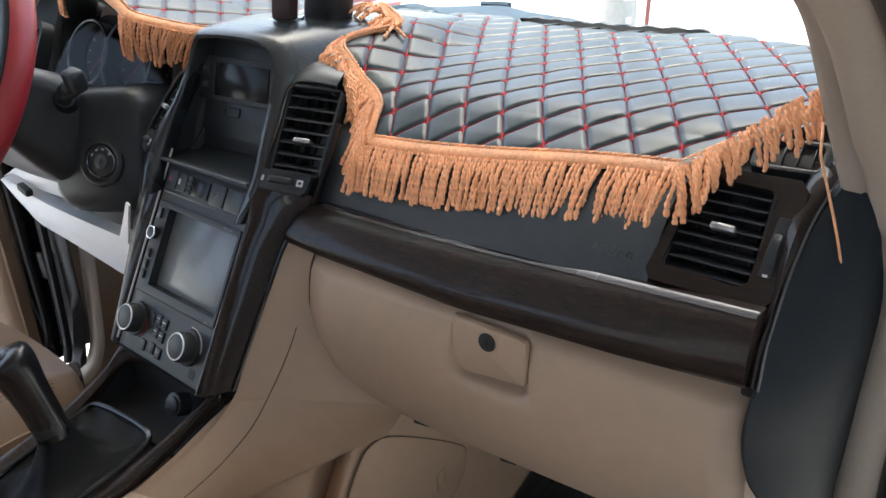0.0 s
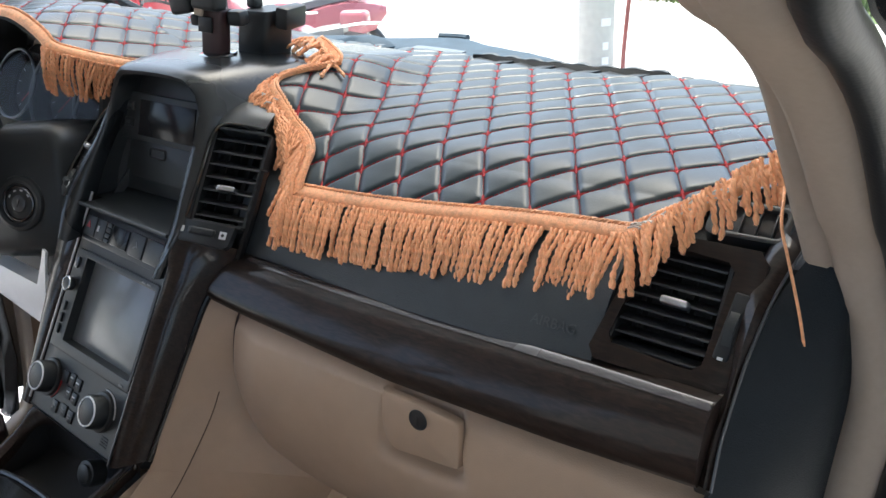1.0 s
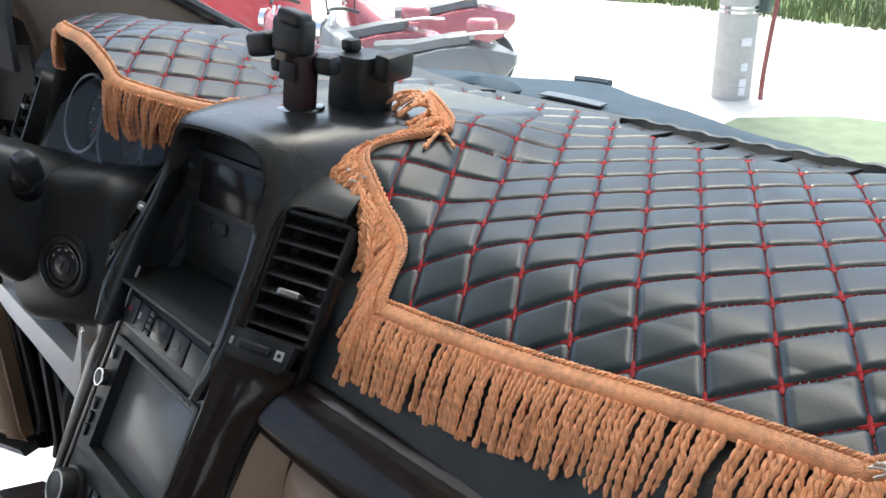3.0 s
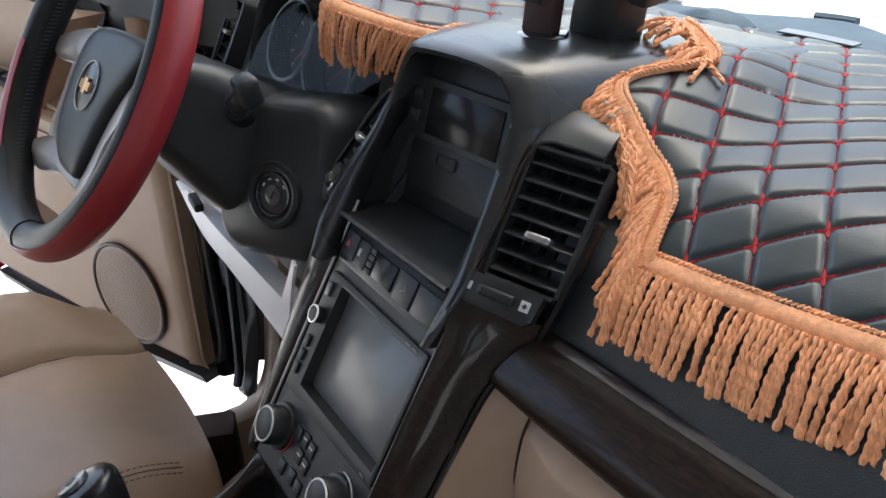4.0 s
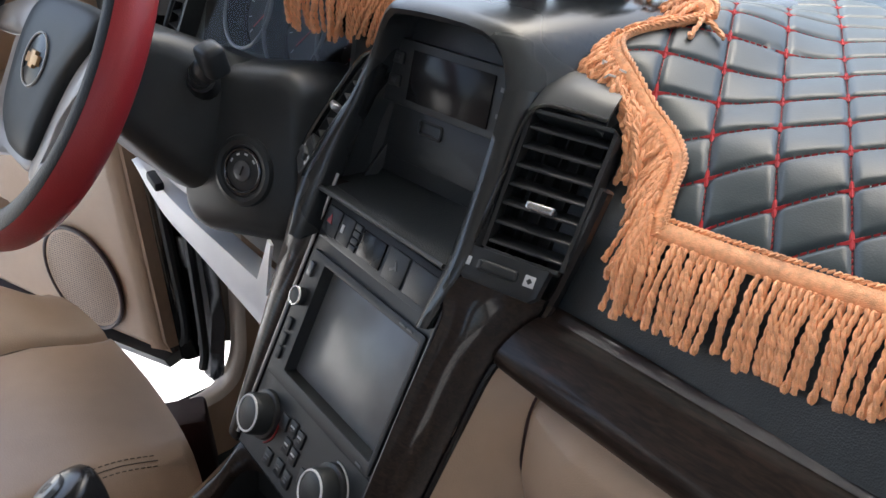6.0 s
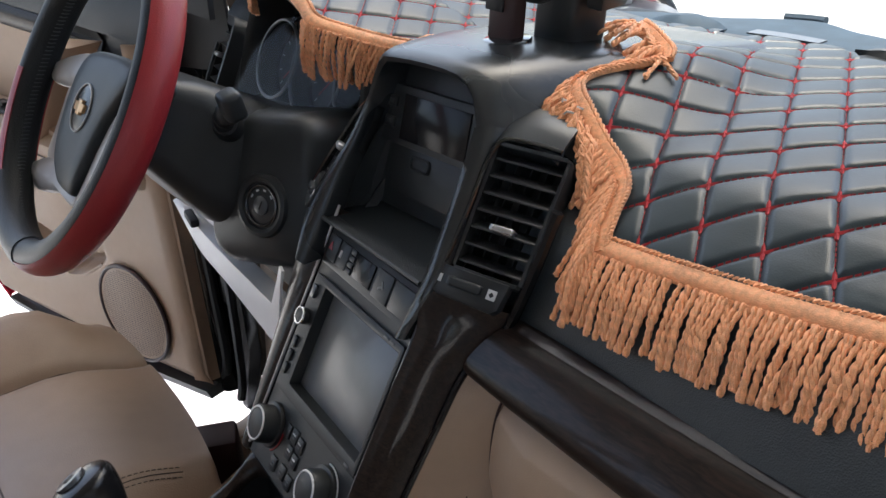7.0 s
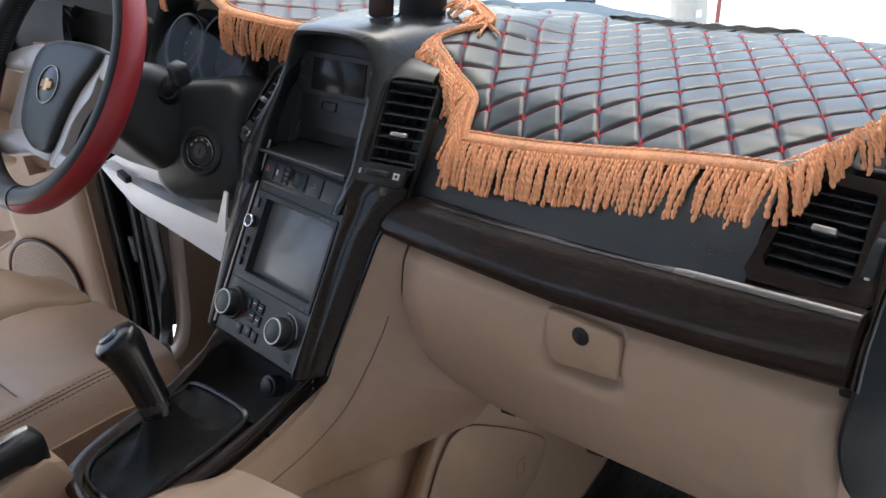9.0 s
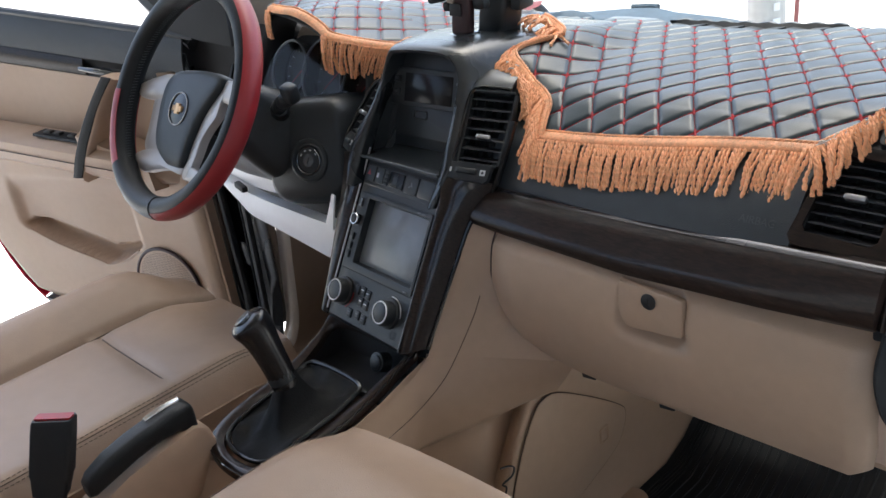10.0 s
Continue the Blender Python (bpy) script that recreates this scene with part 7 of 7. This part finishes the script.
part("seam_edge", tube(curve([(-0.700, 0.150, 1.05), (-0.704, 0.150, 0.8), (-0.706, 0.140, 0.56), (-0.709, 0.136, 0.51)], 24), 0.0016, 6), M_GREY, jamb, "thin bright panel edge")
part("hinge", rbox(0.055, 0.022, 0.06, 0.006, pose(-0.735, 0.150, 0.68, 0, 0, 10)), M_KNOB, jamb, "black painted door hinge")
solid("door_sill", loft([[(-0.72, y, 0.26), (-0.72, y, 0.31), (-0.68, y, 0.33), (-0.64, y, 0.33), (-0.64, y, 0.26)] for y in (0.2, -0.3, -1.1)]), M_RUBBER, "black driver's door sill", "sill", kind="structure")

# ---- passenger side pillar and door opening ----
pil = thing("pillar_trim", (0.73, 0.1, 1.12), "beige fabric windscreen pillar trim by the open passenger door", "pillar trim")
p_in = curve([(0.702, 0.113, 1.121), (0.695, 0.078, 1.180), (0.691, 0.046, 1.229), (0.690, 0.006, 1.272), (0.690, -0.049, 1.304), (0.690, -0.113, 1.333), (0.702, -0.185, 1.395), (0.715, -0.26, 1.475), (0.68, -0.38, 1.55)], 36)
p_mid = curve([(0.730, 0.127, 1.117), (0.735, 0.112, 1.170), (0.735, 0.067, 1.225), (0.735, 0.020, 1.266), (0.735, -0.035, 1.299), (0.735, -0.104, 1.334), (0.742, -0.18, 1.40), (0.748, -0.26, 1.48), (0.70, -0.38, 1.56)], 36)
rows = [[a + Vector((-0.03, 0.22, 0.05)), a + Vector((-0.010, 0.03, 0.005)), a, a.lerp(b, 0.12) + Vector((0.001, -0.006, 0.0)), a.lerp(b, 0.5) + Vector((0.002, -0.009, 0)), a.lerp(b, 0.88) + Vector((0.002, -0.004, 0)), b, b + Vector((0.012, 0.01, 0))] for a, b in zip(p_in, p_mid)]
part("trim", patch(rows, 0.003, (0, 1, 0)), M_PILLAR, pil, "", 60)
edge = curve([(0.745, 0.10, 0.42), (0.746, 0.112, 0.66), (0.748, 0.115, 0.80), (0.752, 0.108, 0.90), (0.759, 0.105, 0.97), (0.762, 0.110, 1.03), (0.750, 0.116, 1.08), (0.738, 0.096, 1.14), (0.735, 0.065, 1.172), (0.735, 0.012, 1.225), (0.735, -0.038, 1.269), (0.735, -0.10, 1.308), (0.735, -0.158, 1.339), (0.742, -0.225, 1.41), (0.742, -0.30, 1.49), (0.70, -0.41, 1.57), (0.68, -0.7, 1.60)], 60)
part("edge_strip", loft([[p + Vector((-0.019, 0.006, 0)), p + Vector((-0.012, -0.006, 0)), p + Vector((0.008, -0.008, 0)), p + Vector((0.017, 0.002, 0)), p + Vector((0.0, 0.02, 0))] for p in edge]), M_PILLAR, pil, "beige edge strip along the door opening", 60)
solid("door_seal", tube([p + Vector((0.028, 0.0, 0.004)) for p in edge], 0.0115, 10), M_RUBBER, "black rubber seal round the passenger door opening", "door seal", kind="structure")
solid("door_frame", loft([[p + Vector((0.040, 0.006, 0.006)), p + Vector((0.052, -0.002, 0.010)), p + Vector((0.075, 0.01, 0.014)), p + Vector((0.12, 0.06, 0.02)), p + Vector((0.09, 0.10, 0.0)), p + Vector((0.040, 0.03, 0))] for p in edge]), M_GLOSS, "glossy black painted passenger door frame", "door frame", kind="structure")
solid("door_sill", loft([[(0.80, y, 0.36), (0.80, y, 0.41), (0.76, y, 0.42), (0.72, y, 0.40), (0.72, y, 0.34)] for y in (0.2, -0.3, -1.1)]), M_RUBBER, "black passenger door sill", "sill", kind="structure")
# driver's pillar: foot beside the cover, then the post
pb = curve([(-0.700, 0.236, 1.06), (-0.700, 0.232, 1.12), (-0.698, 0.222, 1.18), (-0.692, 0.200, 1.235), (-0.680, 0.150, 1.28)], 12)


def glass_edge(z):
    """The side edge of the windscreen at the driver's end."""
    return Vector((-0.645, 0.57 - (z - 1.117) / 0.62, z))


solid("pillar_foot", patch([[p + Vector((-0.012, 0.02, 0)), p, p + Vector((0.016, 0.004, 0)), p + Vector((0.022, 0.012, 0)), p.lerp(glass_edge(p.z), 0.35) + Vector((0.012, 0, 0)), p.lerp(glass_edge(p.z), 0.7) + Vector((0.008, 0, 0)), glass_edge(p.z)] for p in pb], 0.004, (0, 1, 0)), M_PILLAR, "beige fabric pillar foot beside the driver's dash cover", "pillar trim", sharp=60)
q_in = curve([(-0.70, 0.30, 1.17), (-0.69, 0.20, 1.24), (-0.66, 0.08, 1.32), (-0.60, -0.10, 1.40), (-0.55, -0.25, 1.45)], 20)
solid("pillar_trim", patch([[glass_edge(a.z), a.lerp(glass_edge(a.z), 0.5) + Vector((0.008, 0, 0)), a, a + Vector((-0.03, -0.03, -0.01)), a + Vector((-0.05, 0.0, 0))] for a in q_in], 0.004, (0, 1, 0)), M_PILLAR, "beige fabric pillar trim on the driver's side", "pillar trim", sharp=60)

# ---- roof, rear and windscreen ----
rf = []
for y, z, hw in ((-0.12, 1.53, 0.56), (-0.30, 1.58, 0.60), (-0.6, 1.60, 0.58), (-1.2, 1.61, 0.58), (-1.9, 1.58, 0.56), (-2.3, 1.50, 0.52)):
    rf.append([(x * hw, y, z + 0.03 * (1 - x * x)) for x in (-1, -0.7, -0.3, 0, 0.3, 0.7, 1)])
solid("roof", patch(rf, 0.03, (0, 0, 1)), M_HEAD, "pale grey fabric roof lining", "roof", kind="structure")
solid("rear_wall", patch([[(x, -2.3, z) for x in (-0.7, 0, 0.7)] for z in (0.4, 0.8, 1.1)], 0.03, (0, -1, 0)), M_BEIGE, "beige rear wall of the cabin", "rear wall", kind="structure")
for sx in (-1, 1):
    solid("cabin_side", patch([[(sx * 0.74, y, z) for y in (-2.3, -1.7, -1.05)] for z in (0.4, 0.8, 1.12)], 0.03, (sx, 0, 0)), M_BEIGE, "beige rear side panel of the cabin", "cabin side", kind="structure")
    solid("centre_pillar", tube([(sx * 0.74, -1.0, 0.4), (sx * 0.73, -1.0, 1.1), (sx * 0.60, -1.02, 1.58)], [0.06, 0.05, 0.04], 10), M_PILLAR, "beige centre pillar", "pillar", kind="structure")
wsr = [[(x * (0.72 - 0.10 * f), 0.575 - 0.715 * f + 0.055 * (1 - x * x) * (1 - 0.3 * f), 1.095 + 0.435 * f) for x in np.linspace(-1, 1, 13)] for f in np.linspace(0, 1, 9)]
ws = solid("windscreen", patch(wsr, 0), M_WIND, "clear laminated windscreen", "windscreen", kind="structure")
ws.visible_shadow = False
# black band along the driver's side edge of the glass
solid("windscreen_seal", tube([glass_edge(z) + Vector((0.006, 0.008, 0.004)) for z in np.linspace(1.09, 1.46, 16)], 0.011, 8), M_RUBBER, "black windscreen edge band by the driver's pillar", "windscreen seal", kind="structure")
# cowl and wiper cover seen over the dash
cw = thing("wiper_cowl", (0.1, 0.66, 1.1), "faded blue-black wiper cowl outside the windscreen", "cowl")


def cowl_y(x, f):
    """From the foot of the glass to the outer lip."""
    lip = smooth_table([(-0.66, 0.52), (-0.40, 0.64), (-0.18, 0.720), (-0.06, 0.757), (0.0, 0.750), (0.145, 0.692), (0.345, 0.634), (0.50, 0.575), (0.66, 0.50)], x)
    return (0.610 - 0.30 * x * x) * (1 - f) + max(lip, 0.625 - 0.30 * x * x) * f


rows = [[(x, cowl_y(x, f), z + 0.0020 * math.sin(x * 33 + 4 * f) * f + 0.0015 * noise.noise(Vector((x * 30, f * 4, 1.0)))) for x in np.linspace(-0.66, 0.66, 70)] for f, z in ((0, 1.092), (0.15, 1.098), (0.5, 1.101), (0.9, 1.101), (1.0, 1.086))]
part("panel", patch(rows, 0), M_COWL, cw)
part("flap", loft([[(x, cowl_y(x, 0.1) + dy, 1.102 + dz + 0.016 * math.sin((x + 0.205) / 0.105 * math.pi) ** 0.7) for dy, dz in ((-0.02, -0.004), (-0.008, 0.004), (0.018, 0.002), (0.0, -0.010))] for x in np.linspace(-0.2049, -0.1001, 11)]), M_COWL, cw, "curled dark flap")
part("seam_lip", tube([(x, cowl_y(x, 0.96), 1.1025) for x in np.linspace(-0.09, -0.035, 6)], 0.006, 6), M_COWL, cw)
part("pale_patch", patch([[(x, cowl_y(x, f), 1.1045) for x in np.linspace(-0.07, 0.03, 6)] for f in (0.20, 0.34)], 0.002, (0, 0, -1)), M_GREY, cw, "pale patch on the cowl")

# black trough of the defroster outlet behind the cover, with the scalloped rear edge of the padding
trough = thing("defroster_grille", (0.3, 0.44, 1.14), "black defroster trough behind the dash cover", "air vent")
xs = [0.165 + 0.275 * i / 60 for i in range(61)]


def trough_y(x):
    return lerp_table([(0.16, 0.481), (0.19, 0.487), (0.26, 0.482), (0.34, 0.482), (0.40, 0.488), (0.45, 0.482)], x)


rows = [[(x, lerp_table(FAR, x) - 0.006 + (trough_y(x) + 0.006 - lerp_table(FAR, x)) * f, mat_height(x, 0.44) - dz) for x in xs] for f, dz in ((0, 0.001), (0.12, 0.006), (0.5, 0.0065), (0.9, 0.006), (1, 0.0))]
part("trough", patch(rows, 0.002, (0, 0, -1)), M_DARK, trough)
for i in range(8):
    x = 0.185 + i * 0.031
    y = (lerp_table(FAR, x) + trough_y(x)) / 2
    part("louvre", rbox(0.022, max(0.006, trough_y(x) - lerp_table(FAR, x) - 0.006), 0.003, 0.001, pose(x, y + 0.003, mat_height(x, y) - 0.004 + 0.001 * (i % 2), -5, 6 * (-1) ** i, -8)), M_BLACK, trough)
rim = []
for i in range(121):
    x = 0.17 + 0.265 * i / 120
    y = trough_y(x) + 0.005 * abs(math.sin((x - 0.17) * 3.14159 / 0.034))
    z = mat_height(x, y) + 0.0015 + 0.003 * abs(math.sin((x - 0.17) * 3.14159 / 0.034))
    rim.append([(x, y - 0.003, z - 0.005), (x, y - 0.001, z - 0.001), (x, y + 0.003, z), (x, y + 0.007, z - 0.005)])
part("scalloped_edge", patch(rim, 0.002, (0, 0, -1)), M_QUILT, trough, "scalloped quilted edge")


# ---- outside ----
M_CONC = surface("pale_concrete", (0.44, 0.43, 0.41), 0.75, var=0.05, scale=3)
M_TILE = surface("white_floor_tile", (0.74, 0.75, 0.76), 0.3, var=0.02, scale=5)
M_GRASS = surface("grass", (0.09, 0.13, 0.04), 0.9, var=0.4, scale=8)
M_CABLE = surface("dull_red_cable", (0.20, 0.05, 0.045), 0.7, var=0.1)
M_MOSS = surface("moss", (0.13, 0.16, 0.10), 0.9, var=0.3, scale=6)
M_POLE = surface("weathered_pole", (0.46, 0.445, 0.42), 0.8, var=0.15, scale=20)
M_REDBOX = surface("red_cabinet_paint", (0.50, 0.03, 0.05), 0.4, var=0.06)
M_METER = surface("meter_green", (0.03, 0.07, 0.06), 0.5, var=0.2)
M_BIKE = surface("bike_red", (0.42, 0.13, 0.15), 0.3, var=0.05, coat=0.5)
M_BIKEGREY = surface("bike_grey", (0.16, 0.17, 0.18), 0.4, var=0.1)


def ground_z(y):
    """Level shop floor by the car that ramps down to the street ahead."""
    return 0.06 - 0.72 * step01((y - 1.0) / 3.0)


solid("ground", patch([[(x, y, ground_z(y)) for x in (-300, -60, -14, -8, -4, 0, 4, 12, 60, 300)] for y in (-300, -60, -12, -4, 0, 1.0, 1.5, 2, 2.5, 3, 3.5, 4, 8, 14, 40, 100, 300)], 0), M_CONC, "pale sunlit concrete ground reaching the horizon", "ground", kind="structure")
# white tiles beside the car
tiles = thing("floor_tiles", (-2.6, -0.6, 0.06), "white glossy tiled floor beside the driver's door", "floor", kind="structure")
tm = mesh_data("tile", plate(rrect(0.794, 0.794, 0.004, 2), Matrix.Identity(4), 0.0, 0.010, 0.002), M_TILE)
for i in range(5):
    for j in range(5):
        t = new("tile", tm)
        t.parent, t.matrix_parent_inverse = tiles, world_of(tiles).inverted()
        t.location = (-1.2 - 0.8 * i, 0.45 - 0.8 * j, 0.058)
verge = []
for k, y in enumerate((11.3, 11.8, 12.8, 15.5, 24, 40)):
    verge.append([(x, y - 0.08 * (x + 4) * (1 if k < 4 else 0.3) + 0.3 * math.sin(x * 0.9) * (k == 0), -0.665 + (0.0, 0.06, 0.10, 0.12, 0.15, 0.2)[k] + 0.03 * math.sin(x * 2.3 + k)) for x in np.linspace(-9, 14, 50)])
solid("grass_verge", patch(verge, 0), M_GRASS, "green grass verge across the street", "grass", kind="structure")
rg = random.Random(8)
gv, gf = [], []
for i in range(9000):
    x = rg.uniform(-8.5, 8)
    y = 11.3 - 0.08 * (x + 4) + abs(rg.gauss(0, 1.6))
    h, a = rg.uniform(0.08, 0.3), rg.uniform(0, 6.3)
    k = len(gv)
    gv += [(x, y, -0.65), (x + 0.03 * math.cos(a), y + 0.03 * math.sin(a), -0.65), (x + rg.uniform(-0.1, 0.1), y + rg.uniform(-0.1, 0.1), -0.60 + h)]
    gf.append((k, k + 1, k + 2))
solid("grass", mesh_of(gv, gf), M_GRASS, "rough green grass blades on the verge", "grass", kind="stuff")

# unseen ceiling and walls added to block light; open to front and driver's side
M_SHADE_WALL = surface("grey_shade_wall", (0.36, 0.36, 0.355), 0.7, var=0.05, scale=4)
solid("ceiling", rbox(7.8, 8.4, 0.15, 0.02, pose(0.8, -2.9, 4.2)), M_SHADE_WALL, "unseen grey ceiling added to shade the car", "ceiling", kind="structure")
solid("shade_wall_east", rbox(0.2, 3.4, 4.1, 0.01, pose(2.4, -0.4, 2.1)), M_SHADE_WALL, "unseen grey wall added to shade the passenger side", "wall", kind="structure")
solid("shade_wall_south", rbox(5.0, 0.2, 4.1, 0.01, pose(-2.2, -7.0, 2.1)), M_SHADE_WALL, "unseen grey wall added to block light from behind", "wall", kind="structure")

PX0, PY0 = -3.2, 7.27
pole = thing("utility_pole", (PX0, PY0, -0.66), "weathered concrete pole with metal bands by the street", "utility pole")
part("shaft", tube([(PX0, PY0, z) for z in (-0.7, 1, 3, 7)], [0.172, 0.168, 0.165, 0.14], 24), M_POLE, pole)
for z in (0.10, 0.14):
    part("band", tube([(PX0, PY0, z), (PX0, PY0, z + 0.022)], 0.172, 24), M_CHROME, pole)
for dz, w in ((-0.14, 0.10), (-0.36, 0.06), (-0.50, 0.07), (-0.58, 0.06)):
    part("sticker", rbox(w, 0.004, 0.07, 0.001, pose(PX0 + 0.148, PY0 - 0.090, dz, 0, 0, 58)), M_WHITE, pole)
part("meter_box", rbox(0.08, 0.10, 0.45, 0.01, pose(PX0 + 0.22, PY0 + 0.05, 0.33)), M_METER, pole, "dull green meter box")
solid("hanging_cable", tube(curve([(-3.06, 7.70, 1.6), (-3.05, 7.68, 0.3), (-3.03, 7.58, -0.1), (-2.98, 7.42, -0.45), (-2.94, 7.33, -0.66)], 24), 0.022, 8), M_CABLE, "dull red cable hanging beside the pole", "cable")
solid("grass_patch", patch([[(x, 5.0 + (6.75 + 0.62 * (x + 2.6) - 5.0) * f + 0.1 * math.sin(x * 5) * f, -0.655 + 0.02 * f) for x in np.linspace(-2.75, 3, 30)] for f in (0, 0.5, 1)], 0), M_MOSS, "low mossy green strip beside the pole", "grass", kind="structure")

cab = thing("red_cabinet", (-7.18, 4.55, -0.66), "tall red metal cabinet at the street side", "cabinet")
part("body", rbox(1.5, 0.8, 2.6, 0.02, pose(-7.18, 4.55, 0.64, 0, 0, 24)), M_REDBOX, cab)
part("door_joint", rbox(0.02, 0.02, 2.4, 0.004, pose(-6.98, 4.236, 0.64, 0, 0, 24)), M_MAROON, cab)


def motorbike(at, turn, paint, label):
    """A parked light motorbike: wheels, body, seat, tail, bars, guard."""
    m = Matrix.Translation(at) @ Euler((radians(8), 0, radians(turn))).to_matrix().to_4x4()
    b = thing("motorbike", at, label, "motorbike", "parked motorbikes")
    for x in (-0.72, 0.62):
        w = part("wheel", ringbar(0.26, 0.045, m @ pose(x, 0, 0.30, 90, 0, 0), 0, 36, 8), M_RUBBER, b)
        part("rim", ringbar(0.20, 0.012, m @ pose(x, 0, 0.30, 90, 0, 0), 0, 30, 6), M_CHROME, w)
        for a in range(5):
            part("spoke", rbox(0.38, 0.02, 0.02, 0.004, m @ pose(x, 0, 0.30, 0, a * 36, 0)), M_CHROME, w)
    part("body", loft([[m @ Vector((x, y * w * 1.7, z0 + (z1 - z0) * h)) for y, h in ((-0.6, 0), (-1, 0.4), (-0.8, 0.85), (0, 1), (0.8, 0.85), (1, 0.4), (0.6, 0))] for x, w, z0, z1 in ((-1.02, 0.03, 0.66, 0.74), (-0.90, 0.07, 0.52, 0.80), (-0.70, 0.10, 0.46, 0.84), (-0.45, 0.12, 0.42, 0.82), (-0.1, 0.12, 0.35, 0.72), (0.2, 0.10, 0.35, 0.72), (0.40, 0.14, 0.45, 0.90), (0.52, 0.10, 0.55, 0.98), (0.60, 0.03, 0.70, 0.95))]), paint, b, "glossy bodywork", 50)
    part("seat", loft([[m @ Vector((x, y * w, z + 0.05 * h)) for y, h in ((-1, -1), (-1, 0.3), (-0.7, 1), (0.7, 1), (1, 0.3), (1, -1))] for x, w, z in ((-0.66, 0.09, 0.86), (-0.5, 0.13, 0.84), (-0.2, 0.12, 0.78), (0.12, 0.08, 0.76))]), M_BIKEGREY, b, "grey vinyl seat")
    part("tail_rack", rbox(0.22, 0.22, 0.13, 0.045, m @ pose(-0.74, 0, 0.94), 3), M_BIKE, b, "red tail box")
    part("rack_bar", tube(curve([m @ Vector((-0.5, 0.13, 0.86)), m @ Vector((-0.8, 0.14, 0.90)), m @ Vector((-0.98, 0, 0.90)), m @ Vector((-0.8, -0.14, 0.90)), m @ Vector((-0.5, -0.13, 0.86))], 20), 0.012, 6), M_CHROME, b)
    part("handlebar", tube(curve([m @ Vector((0.40, 0.34, 1.02)), m @ Vector((0.45, 0.15, 1.05)), m @ Vector((0.45, -0.15, 1.05)), m @ Vector((0.40, -0.34, 1.02))], 16), 0.014, 6), M_RUBBER, b)
    for s in (-1, 1):
        part("mirror", disc(0.05, m @ pose(0.42, s * 0.33, 1.20, 90, 0, 90), 0, 0.02), M_RUBBER, b)
        part("mirror_stem", tube([m @ Vector((0.42, s * 0.30, 1.04)), m @ Vector((0.43, s * 0.33, 1.19))], 0.007, 6), M_RUBBER, b)
        part("fork", tube([m @ Vector((0.62, s * 0.06, 0.30)), m @ Vector((0.48, s * 0.06, 1.0))], 0.018, 8), M_CHROME, b)
    part("headlamp", disc(0.09, m @ pose(0.60, 0, 0.90, 0, 80, 0), -0.03, 0.02), M_CHROME, b)
    part("mudguard", loft([[m @ Vector((0.62 + 0.32 * math.cos(a), y, 0.30 + 0.32 * math.sin(a))) for y in (-0.05, 0, 0.05)] + [m @ Vector((0.62 + 0.31 * math.cos(a), y, 0.30 + 0.31 * math.sin(a))) for y in (0.05, 0, -0.05)] for a in np.linspace(0.2, 2.6, 12)]), paint, b, "", 50)
    part("exhaust", tube([m @ Vector((0.0, -0.12, 0.28)), m @ Vector((-0.4, -0.14, 0.32)), m @ Vector((-0.75, -0.15, 0.40))], [0.03, 0.045, 0.05], 10), M_CHROME, b)
    part("stand", tube([m @ Vector((0, 0.1, 0.3)), m @ Vector((0.02, 0.26, 0.03))], 0.014, 6), M_RUBBER, b)
    return b


motorbike((-4.70, 4.45, -0.74), -150, M_BIKEGREY, "grey parked motorbike with red tail box by the street")
motorbike((-5.45, 4.45, -0.72), -146, M_BIKE, "red parked motorbike with chrome fork by the street")
motorbike((-5.7, 5.6, -0.70), -140, M_BIKE, "second red parked motorbike beside the cabinet")
